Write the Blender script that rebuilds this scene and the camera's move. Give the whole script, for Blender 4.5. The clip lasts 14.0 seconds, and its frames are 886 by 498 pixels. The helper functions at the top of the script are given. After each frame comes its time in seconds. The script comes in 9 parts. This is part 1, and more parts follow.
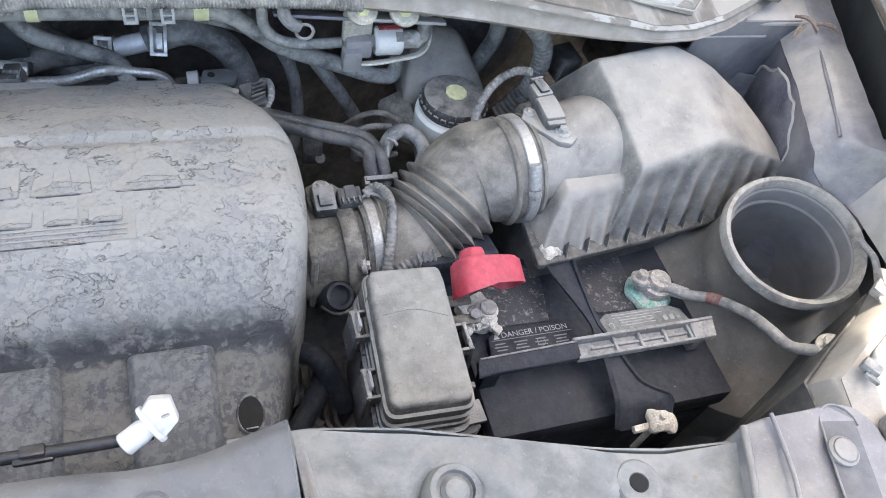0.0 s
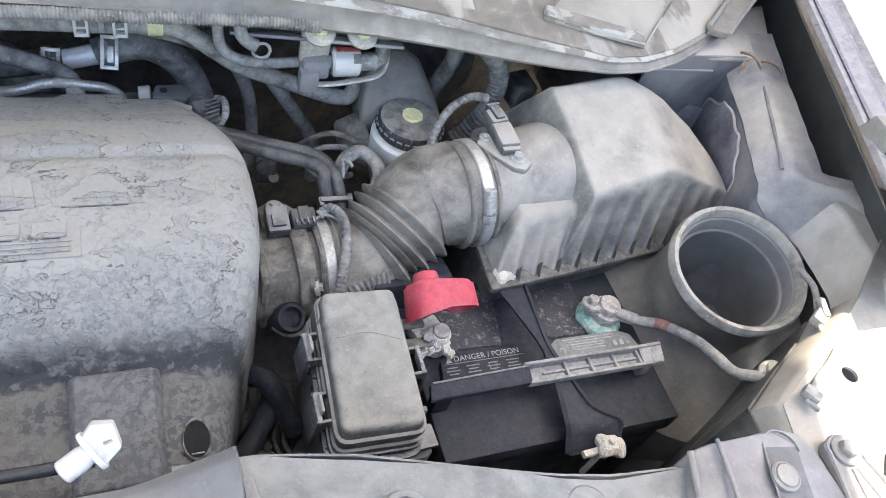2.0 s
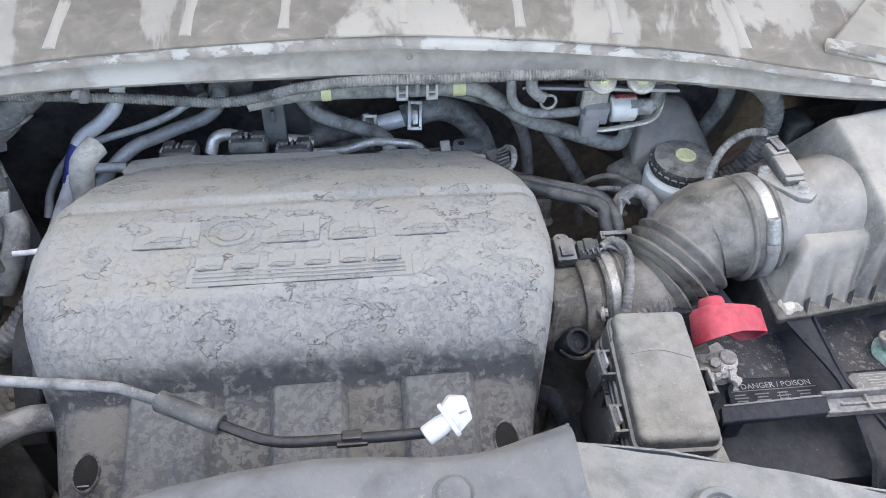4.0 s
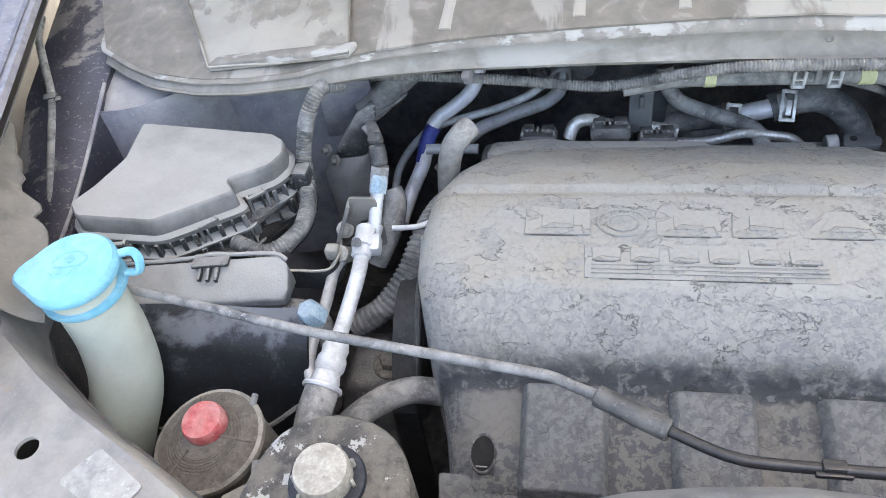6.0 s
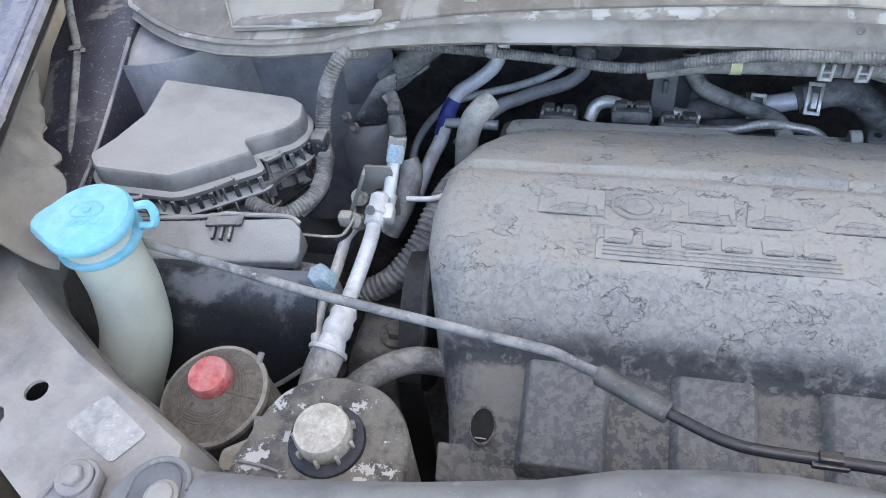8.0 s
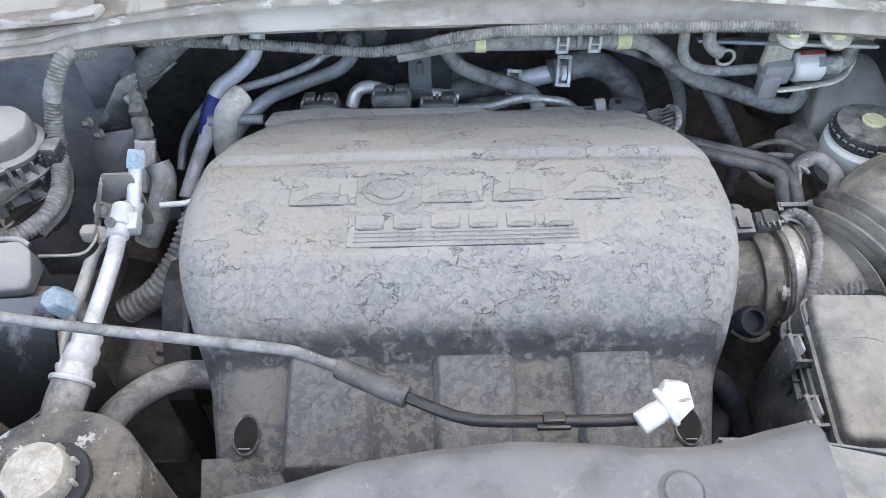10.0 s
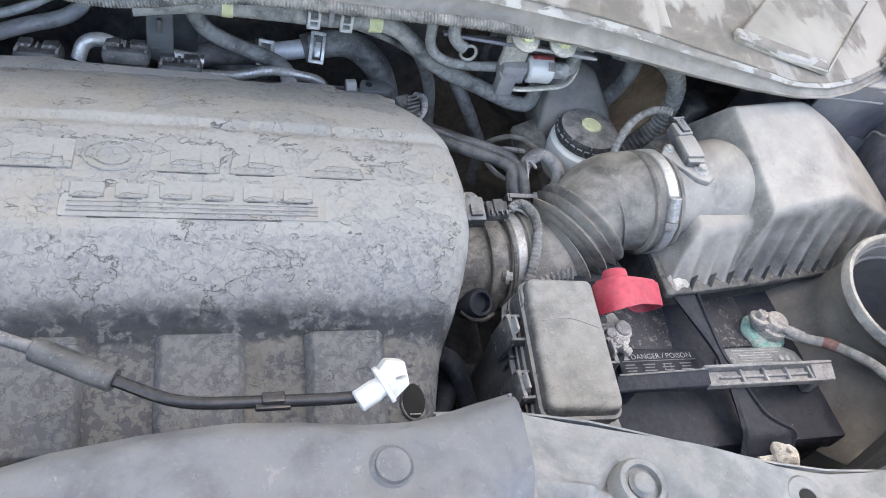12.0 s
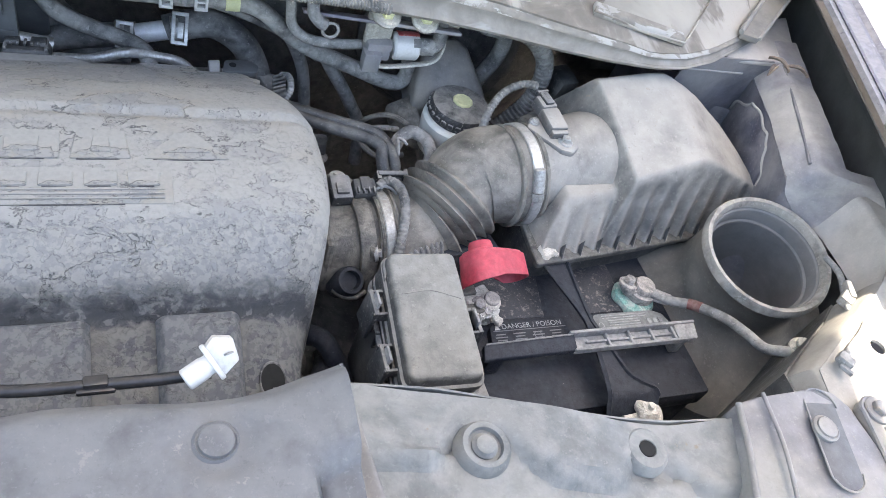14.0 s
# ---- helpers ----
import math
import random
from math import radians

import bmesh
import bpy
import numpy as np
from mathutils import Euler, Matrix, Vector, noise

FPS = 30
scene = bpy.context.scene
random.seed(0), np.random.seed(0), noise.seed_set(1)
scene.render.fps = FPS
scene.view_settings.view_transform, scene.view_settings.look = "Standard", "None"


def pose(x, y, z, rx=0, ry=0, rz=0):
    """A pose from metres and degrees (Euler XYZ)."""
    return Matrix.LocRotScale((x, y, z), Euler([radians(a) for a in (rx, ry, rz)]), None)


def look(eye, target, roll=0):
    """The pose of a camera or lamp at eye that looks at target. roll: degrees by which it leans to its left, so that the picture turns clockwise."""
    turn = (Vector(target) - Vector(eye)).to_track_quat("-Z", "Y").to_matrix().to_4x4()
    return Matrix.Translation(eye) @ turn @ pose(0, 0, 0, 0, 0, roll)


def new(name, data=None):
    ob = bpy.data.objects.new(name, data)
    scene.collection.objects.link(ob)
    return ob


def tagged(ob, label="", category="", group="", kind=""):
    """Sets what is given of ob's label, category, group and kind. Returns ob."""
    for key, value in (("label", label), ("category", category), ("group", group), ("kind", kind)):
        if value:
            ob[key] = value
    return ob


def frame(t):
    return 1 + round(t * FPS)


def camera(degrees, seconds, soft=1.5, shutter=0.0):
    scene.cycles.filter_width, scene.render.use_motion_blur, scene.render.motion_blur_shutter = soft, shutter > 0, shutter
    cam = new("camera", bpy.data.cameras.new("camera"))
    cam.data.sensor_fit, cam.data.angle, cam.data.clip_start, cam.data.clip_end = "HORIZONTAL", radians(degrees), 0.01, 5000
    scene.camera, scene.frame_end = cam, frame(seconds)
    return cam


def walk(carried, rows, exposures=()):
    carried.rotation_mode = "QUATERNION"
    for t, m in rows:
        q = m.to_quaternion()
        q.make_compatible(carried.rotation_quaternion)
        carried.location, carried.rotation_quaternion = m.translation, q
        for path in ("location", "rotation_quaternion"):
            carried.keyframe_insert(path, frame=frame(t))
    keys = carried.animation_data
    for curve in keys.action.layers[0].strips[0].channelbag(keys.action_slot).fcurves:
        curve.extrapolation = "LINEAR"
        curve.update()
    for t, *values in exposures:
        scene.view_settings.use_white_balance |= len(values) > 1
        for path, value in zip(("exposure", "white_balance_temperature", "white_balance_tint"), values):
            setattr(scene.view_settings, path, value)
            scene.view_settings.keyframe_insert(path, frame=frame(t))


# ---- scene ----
cam = camera(62.3, 14.0, soft=0.7)
PATH = [
    (0, (-0.14, 0.299, 1.461), (0.473, 1.4, -0.092), 17.0),
    (0.5, (-0.143, 0.306, 1.465), (0.54, 1.393, -0.069), 19.5),
    (1, (-0.143, 0.305, 1.462), (0.615, 1.413, -0.02), 22.0),
    (1.5, (-0.139, 0.297, 1.462), (0.594, 1.428, -0.016), 20.6),
    (2, (-0.142, 0.302, 1.462), (0.6, 1.409, -0.029), 21.6),
    (2.2, (-0.142, 0.3, 1.463), (0.602, 1.405, -0.029), 21.7),
    (4.3, (-0.24, 0.243, 1.468), (-0.178, 1.651, 0.048), -0.9),
    (4.5, (-0.257, 0.242, 1.461), (-0.258, 1.658, 0.049), -2.0),
    (5, (-0.276, 0.251, 1.446), (-0.419, 1.662, 0.036), -2.4),
    (5.5, (-0.314, 0.273, 1.432), (-0.56, 1.659, 0.011), -4.0),
    (6, (-0.379, 0.27, 1.452), (-0.743, 1.618, 0.021), -9.7),
    (6.5, (-0.4, 0.262, 1.455), (-1.014, 1.502, 0.011), -13.4),
    (7, (-0.394, 0.251, 1.455), (-1.01, 1.469, -0.007), -12.0),
    (7.5, (-0.384, 0.25, 1.456), (-1.026, 1.455, -0.006), -11.7),
    (8, (-0.376, 0.265, 1.449), (-0.776, 1.565, -0.017), -7.7),
    (8.5, (-0.364, 0.273, 1.442), (-0.647, 1.621, -0.007), -7.0),
    (9, (-0.341, 0.275, 1.436), (-0.503, 1.628, -0.027), -4.1),
    (9.2, (-0.328, 0.278, 1.432), (-0.432, 1.624, -0.043), -3.0),
    (11.3, (-0.284, 0.286, 1.439), (-0.12, 1.555, -0.099), 3.0),
    (11.5, (-0.28, 0.282, 1.435), (0.071, 1.525, -0.092), 10.4),
    (12, (-0.275, 0.284, 1.434), (0.34, 1.493, -0.035), 21.2),
    (12.5, (-0.272, 0.283, 1.433), (0.474, 1.513, 0.044), 26.5),
    (13, (-0.233, 0.27, 1.442), (0.454, 1.48, 0.006), 23.6),
    (13.5, (-0.208, 0.268, 1.443), (0.625, 1.393, 0.014), 26.0),
    (14, (-0.217, 0.261, 1.445), (0.563, 1.404, 0.001), 24.1),
]
walk(cam, [(t, look(eye, target, roll)) for t, eye, target, roll in PATH], [(0, 2.62, 7630, 10), (1.5, 2.60, 7730, 10), (2.2, 2.60, 7730, 10), (4.5, 2.62, 7680, 10), (6, 2.69, 7830, 10), (6.5, 2.55, 7480, 10), (7, 2.39, 7030, 10), (8, 2.45, 7280, 10), (9, 2.65, 7680, 10), (11.5, 2.69, 7730, 10), (13, 2.55, 7530, 10), (14, 2.55, 7530, 10)])

# ---- light ----
SUN_UP, SUN_SIDE = 71.0, 34.0      # elevation, and turn from +x towards the windscreen
sun_way = Vector((math.cos(radians(SUN_UP)) * math.cos(radians(SUN_SIDE)), math.cos(radians(SUN_UP)) * math.sin(radians(SUN_SIDE)), math.sin(radians(SUN_UP))))
sun = new("sun", bpy.data.lights.new("sun", "SUN"))
sun.data.energy, sun.data.angle, sun.data.color = 4.5, radians(0.6), (1.0, 0.95, 0.88)
sun.matrix_world = look(sun_way * 20, (0, 0, 0))
world = bpy.data.worlds.new("sky")
scene.world = world
world.use_nodes = True
wn = world.node_tree.nodes
sky = wn.new("ShaderNodeTexSky")
sky.sky_type, sky.sun_disc = "NISHITA", False
sky.sun_elevation, sky.sun_rotation = radians(SUN_UP), radians(90 - SUN_SIDE)
sky.air_density, sky.dust_density = 1.0, 2.5
world.node_tree.links.new(sky.outputs[0], wn["Background"].inputs[0])
wn["Background"].inputs[1].default_value = 0.15


# ---- materials ----
def ramp(nt, fac, lo, hi):
    n = nt.nodes.new("ShaderNodeMapRange")
    n.interpolation_type = "SMOOTHSTEP"
    n.inputs["From Min"].default_value, n.inputs["From Max"].default_value = lo, hi
    nt.links.new(fac, n.inputs["Value"])
    return n.outputs[0]


def noise_tex(nt, co, scale, detail=4.0, rough=0.6, distort=0.0):
    n = nt.nodes.new("ShaderNodeTexNoise")
    n.inputs["Scale"].default_value, n.inputs["Detail"].default_value = scale, detail
    n.inputs["Roughness"].default_value, n.inputs["Distortion"].default_value = rough, distort
    nt.links.new(co, n.inputs["Vector"])
    return n.outputs["Fac"]


def blend(nt, fac, a, b):
    n = nt.nodes.new("ShaderNodeMix")
    n.data_type = "RGBA"
    for sock, v in ((n.inputs["Factor"], fac), (n.inputs["A"], a), (n.inputs["B"], b)):
        if isinstance(v, (int, float)):
            sock.default_value = v
        elif isinstance(v, tuple):
            sock.default_value = (*v, 1.0)
        else:
            nt.links.new(v, sock)
    return n.outputs["Result"]


def arith(nt, op, a, b):
    n = nt.nodes.new("ShaderNodeMath")
    n.operation = op
    for sock, v in ((n.inputs[0], a), (n.inputs[1], b)):
        if isinstance(v, (int, float)):
            sock.default_value = v
        else:
            nt.links.new(v, sock)
    return n.outputs[0]


def surf(name, base, dust=None, amount=0.5, scale=35.0, soft=0.12, rough=0.7, dust_rough=0.9, metal=0.0, bump=0.2, grain=500.0,
         cracks=0.0, spots=None, spot_amount=0.3, spot_scale=120.0, vary=0.25, scuff=1.0, slope_tone=None):
    """Base colour under dust in patches (amount 0 to 1), crackled where wanted, with spots, fine grain and relief;
    last argument: the upward slopes between which the dust colour comes in, steep faces keeping the base."""
    m = bpy.data.materials.new(name)
    m.use_nodes = True
    nt = m.node_tree
    bsdf = nt.nodes["Principled BSDF"]
    tc = nt.nodes.new("ShaderNodeTexCoord")
    info = nt.nodes.new("ShaderNodeObjectInfo")
    add = nt.nodes.new("ShaderNodeVectorMath")
    add.operation = "ADD"
    nt.links.new(tc.outputs["Object"], add.inputs[0])
    nt.links.new(info.outputs["Random"], add.inputs[1])
    co = add.outputs[0]
    broad = noise_tex(nt, co, scale, 8.0, 0.66, 0.3)
    fine = noise_tex(nt, co, grain, 3.0, 0.6)
    mid = noise_tex(nt, co, scale * 4, 4.0, 0.6)
    shade = ramp(nt, mid, 0.25, 0.75)
    col = blend(nt, shade, tuple(c * (1 - vary) for c in base), tuple(min(1.0, c * (1 + vary)) for c in base))
    r_out, height = rough, fine
    if dust:
        cut = 1.0 - amount
        cover = ramp(nt, broad, 0.3 + 0.4 * cut - 0.7 * soft, 0.3 + 0.4 * cut + 0.7 * soft)
        # dust colour thins with slope, which also darkens steep walls as shade would
        if slope_tone:
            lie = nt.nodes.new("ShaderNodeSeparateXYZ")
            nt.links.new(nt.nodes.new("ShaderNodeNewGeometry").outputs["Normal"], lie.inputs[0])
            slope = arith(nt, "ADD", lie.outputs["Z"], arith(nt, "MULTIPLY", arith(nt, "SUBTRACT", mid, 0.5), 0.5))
            cover = arith(nt, "MULTIPLY", cover, ramp(nt, slope, *slope_tone))
        d = blend(nt, ramp(nt, mid, 0.3, 0.7), tuple(c * 0.90 for c in dust), tuple(min(1.0, c * 1.08) for c in dust))
        d = blend(nt, arith(nt, "MULTIPLY", ramp(nt, noise_tex(nt, co, 14.0, 7.0, 0.65), 0.45, 0.58), 0.26), d, tuple(c * 0.72 for c in dust))
        if cracks:
            v = nt.nodes.new("ShaderNodeTexVoronoi")
            v.feature = "DISTANCE_TO_EDGE"
            v.inputs["Scale"].default_value = cracks
            wob = nt.nodes.new("ShaderNodeVectorMath")
            wob.operation = "ADD"
            warp = nt.nodes.new("ShaderNodeTexNoise")
            warp.inputs["Scale"].default_value, warp.inputs["Detail"].default_value = cracks * 1.3, 4.0
            nt.links.new(co, warp.inputs["Vector"])
            sc = nt.nodes.new("ShaderNodeVectorMath")
            sc.operation = "SCALE"
            sc.inputs["Scale"].default_value = 1.1 / cracks
            nt.links.new(warp.outputs["Color"], sc.inputs[0])
            nt.links.new(co, wob.inputs[0])
            nt.links.new(sc.outputs[0], wob.inputs[1])
            nt.links.new(wob.outputs[0], v.inputs["Vector"])
            edge = ramp(nt, v.outputs["Distance"], 0.0, 0.05)
            seen = ramp(nt, noise_tex(nt, co, cracks * 0.45, 3.0), 0.44, 0.60)
            gap = arith(nt, "MULTIPLY", arith(nt, "SUBTRACT", 1.0, edge), seen)
            cover = arith(nt, "MULTIPLY", cover, arith(nt, "SUBTRACT", 1.0, arith(nt, "MULTIPLY", gap, 0.7)))
            height = arith(nt, "ADD", arith(nt, "MULTIPLY", fine, 0.5), arith(nt, "MULTIPLY", cover, 1.0))
        else:
            height = arith(nt, "ADD", fine, arith(nt, "MULTIPLY", cover, 0.4))
        col = blend(nt, cover, col, d)
        r_out = nt.nodes.new("ShaderNodeMapRange")
        r_out.inputs["To Min"].default_value, r_out.inputs["To Max"].default_value = rough, dust_rough
        nt.links.new(cover, r_out.inputs["Value"])
        nt.links.new(r_out.outputs[0], bsdf.inputs["Roughness"])
        if metal:
            mt = nt.nodes.new("ShaderNodeMapRange")
            mt.inputs["To Min"].default_value, mt.inputs["To Max"].default_value = metal, 0.0
            nt.links.new(cover, mt.inputs["Value"])
            nt.links.new(mt.outputs[0], bsdf.inputs["Metallic"])
    else:
        bsdf.inputs["Roughness"].default_value = rough
        bsdf.inputs["Metallic"].default_value = metal
    if dust:
        speck = noise_tex(nt, co, 420, 4.0, 0.7)
        col = blend(nt, arith(nt, "MULTIPLY", ramp(nt, speck, 0.58, 0.68), 0.16), col, tuple(c * 0.45 for c in dust))
        col = blend(nt, arith(nt, "MULTIPLY", ramp(nt, speck, 0.42, 0.32), 0.14), col, tuple(min(1.0, c * 1.35) for c in dust))
    if dust and scuff:
        col = blend(nt, arith(nt, "MULTIPLY", ramp(nt, noise_tex(nt, co, 230, 3.0, 0.75), 0.60, 0.66), 0.55 * scuff), col, tuple(min(1.0, c * 1.3) for c in dust))
        col = blend(nt, arith(nt, "MULTIPLY", ramp(nt, noise_tex(nt, co, 130, 5.0, 0.75, 0.6), 0.60, 0.68), 0.5 * scuff), col, tuple(c * 0.7 for c in base))
    if spots:
        sp = ramp(nt, noise_tex(nt, co, spot_scale, 5.0, 0.7), 0.72 - 0.3 * spot_amount, 0.76 - 0.3 * spot_amount)
        col = blend(nt, sp, col, spots)
    nt.links.new(col, bsdf.inputs["Base Color"])
    if bump:
        b = nt.nodes.new("ShaderNodeBump")
        b.inputs["Strength"].default_value, b.inputs["Distance"].default_value = bump, 0.0015
        nt.links.new(height, b.inputs["Height"])
        nt.links.new(b.outputs[0], bsdf.inputs["Normal"])
    return m


def crackled(name, pale, worn, mid=None, band=None, low=None):
    """Dried dust on black plastic: a pale skin with worn grey patches whose edges have curled and cracked, finer flakes
    below the place mid along y, a bare band, and a thinner coat below low."""
    m = bpy.data.materials.new(name)
    m.use_nodes = True
    nt = m.node_tree
    bsdf = nt.nodes["Principled BSDF"]
    raw = nt.nodes.new("ShaderNodeTexCoord").outputs["Object"]
    mp = nt.nodes.new("ShaderNodeMapping")
    mp.inputs["Scale"].default_value = (0.72, 1.0, 1.0)
    nt.links.new(raw, mp.inputs["Vector"])
    co = mp.outputs[0]
    sep = nt.nodes.new("ShaderNodeSeparateXYZ")
    nt.links.new(raw, sep.inputs[0])
    y = sep.outputs["Y"]
    big = noise_tex(nt, co, 7, 3.0, 0.55)
    med = noise_tex(nt, co, 30, 7.0, 0.60, 0.25)
    tint = noise_tex(nt, co, 13, 4.0, 0.6)
    flaky = noise_tex(nt, raw, 92, 6.0, 0.60, 0.3)
    fine = noise_tex(nt, raw, 260, 4.0, 0.6)
    grain = noise_tex(nt, raw, 800, 3.0, 0.65)
    grit = noise_tex(nt, raw, 170, 5.0, 0.60, 0.2)
    warm = tuple(c * k for c, k in zip(pale, (0.97, 0.925, 0.86)))
    tone = blend(nt, ramp(nt, tint, 0.42, 0.62), pale, warm)
    tone = blend(nt, arith(nt, "MULTIPLY", ramp(nt, fine, 0.40, 0.66), 0.45), tone, tuple(c * 0.80 for c in pale))
    where = arith(nt, "ADD", med, arith(nt, "MULTIPLY", arith(nt, "SUBTRACT", big, 0.5), 0.55))
    front = None
    if mid is not None:
        front = arith(nt, "SUBTRACT", 1.0, ramp(nt, arith(nt, "ADD", y, arith(nt, "MULTIPLY", arith(nt, "SUBTRACT", med, 0.5), 0.012)), mid - 0.003, mid + 0.003))
        where = arith(nt, "ADD", where, arith(nt, "MULTIPLY", front, 0.04))
    thin = ramp(nt, where, 0.53, 0.60)
    under = blend(nt, ramp(nt, flaky, 0.485, 0.515), worn, tuple((p + 1.2 * w) / 2.2 for p, w in zip(pale, worn)))
    under = blend(nt, arith(nt, "MULTIPLY", ramp(nt, fine, 0.45, 0.7), 0.4), under, tuple(c * 0.72 for c in worn))
    col = blend(nt, thin, tone, under)
    if front is not None:
        col = blend(nt, arith(nt, "MULTIPLY", front, 0.58), col, blend(nt, ramp(nt, grit, 0.47, 0.53), tuple(c * k for c, k in zip(worn, (0.72, 0.75, 0.79))), tuple(c * 0.88 for c in pale)))
    # curled edges: a thin dark line along the rims of the patches, here and there
    rim = arith(nt, "SUBTRACT", 1.0, ramp(nt, arith(nt, "ABSOLUTE", arith(nt, "SUBTRACT", where, 0.528), 0.0), 0.002, 0.010))
    rim = arith(nt, "MULTIPLY", rim, ramp(nt, noise_tex(nt, co, 38, 2.0), 0.46, 0.54))
    small = arith(nt, "SUBTRACT", 1.0, ramp(nt, arith(nt, "ABSOLUTE", arith(nt, "SUBTRACT", flaky, 0.5), 0.0), 0.002, 0.013))
    gate = arith(nt, "MAXIMUM", thin, arith(nt, "MAXIMUM", arith(nt, "MULTIPLY", front, 0.9), 0.7)) if front is not None else thin
    small = arith(nt, "MULTIPLY", arith(nt, "MULTIPLY", small, gate), ramp(nt, noise_tex(nt, co, 60, 2.0), 0.44, 0.53))
    col = blend(nt, arith(nt, "MULTIPLY", rim, 0.72), col, (0.07, 0.072, 0.075))
    col = blend(nt, arith(nt, "MULTIPLY", small, 0.66), col, (0.08, 0.083, 0.087))
    wob = arith(nt, "ADD", y, arith(nt, "ADD", arith(nt, "MULTIPLY", arith(nt, "SUBTRACT", med, 0.5), 0.010), arith(nt, "MULTIPLY", arith(nt, "SUBTRACT", flaky, 0.5), 0.020)))
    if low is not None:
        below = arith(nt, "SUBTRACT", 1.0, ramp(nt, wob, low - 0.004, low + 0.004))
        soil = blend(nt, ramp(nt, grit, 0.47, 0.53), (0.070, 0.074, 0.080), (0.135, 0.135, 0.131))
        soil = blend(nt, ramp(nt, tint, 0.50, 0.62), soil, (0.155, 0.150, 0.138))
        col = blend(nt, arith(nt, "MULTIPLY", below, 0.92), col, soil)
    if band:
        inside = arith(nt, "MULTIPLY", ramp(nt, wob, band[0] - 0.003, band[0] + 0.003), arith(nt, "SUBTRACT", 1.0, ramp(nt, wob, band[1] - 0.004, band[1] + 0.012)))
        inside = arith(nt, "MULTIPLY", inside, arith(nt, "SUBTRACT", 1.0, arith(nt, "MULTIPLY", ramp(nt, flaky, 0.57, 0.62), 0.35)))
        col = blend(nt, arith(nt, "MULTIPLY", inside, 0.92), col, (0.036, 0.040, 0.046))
    nt.links.new(col, bsdf.inputs["Base Color"])
    bsdf.inputs["Roughness"].default_value = 0.88
    h = arith(nt, "ADD", arith(nt, "MULTIPLY", grain, 0.2), arith(nt, "MULTIPLY", ramp(nt, flaky, 0.48, 0.52), arith(nt, "MULTIPLY", gate, 0.35)))
    h = arith(nt, "SUBTRACT", h, arith(nt, "ADD", arith(nt, "MULTIPLY", rim, 0.8), arith(nt, "MULTIPLY", thin, 0.6)))
    b = nt.nodes.new("ShaderNodeBump")
    b.inputs["Strength"].default_value, b.inputs["Distance"].default_value = 0.8, 0.0014
    nt.links.new(h, b.inputs["Height"])
    nt.links.new(b.outputs[0], bsdf.inputs["Normal"])
    return m


def streaked(name, dark, pale, scale, cut, stretch=(1.0, 0.3, 1.0), turn=0.0):
    """Dirt washed down in sharp-edged pale and dark runs, with scuffs."""
    m = bpy.data.materials.new(name)
    m.use_nodes = True
    nt = m.node_tree
    bsdf = nt.nodes["Principled BSDF"]
    raw = nt.nodes.new("ShaderNodeTexCoord").outputs["Object"]
    mp = nt.nodes.new("ShaderNodeMapping")
    mp.inputs["Scale"].default_value = stretch
    mp.inputs["Rotation"].default_value = (0, 0, radians(turn))
    nt.links.new(raw, mp.inputs["Vector"])
    co = mp.outputs[0]
    runs = noise_tex(nt, co, scale, 6.0, 0.62, 0.5)
    soft = noise_tex(nt, raw, scale * 0.5, 4.0, 0.6)
    fine = noise_tex(nt, raw, 260, 4.0, 0.7)
    scuff = noise_tex(nt, raw, 42, 5.0, 0.62, 0.4)
    mask = ramp(nt, arith(nt, "ADD", runs, arith(nt, "MULTIPLY", arith(nt, "SUBTRACT", soft, 0.5), 0.5)), cut - 0.02, cut + 0.035)
    d = blend(nt, ramp(nt, scuff, 0.35, 0.65), tuple(c * 0.86 for c in dark), tuple(c * 1.14 for c in dark))
    p = blend(nt, ramp(nt, soft, 0.35, 0.65), tuple(c * 0.86 for c in pale), tuple(c * 1.1 for c in pale))
    col = blend(nt, mask, d, p)
    col = blend(nt, arith(nt, "MULTIPLY", ramp(nt, scuff, 0.60, 0.68), 0.35), col, tuple(c * 1.1 for c in pale))
    col = blend(nt, arith(nt, "MULTIPLY", ramp(nt, fine, 0.58, 0.70), 0.22), col, dark)
    nt.links.new(col, bsdf.inputs["Base Color"])
    bsdf.inputs["Roughness"].default_value = 0.85
    b = nt.nodes.new("ShaderNodeBump")
    b.inputs["Strength"].default_value, b.inputs["Distance"].default_value = 0.35, 0.0012
    nt.links.new(arith(nt, "ADD", arith(nt, "MULTIPLY", fine, 0.6), mask), b.inputs["Height"])
    nt.links.new(b.outputs[0], bsdf.inputs["Normal"])
    return m


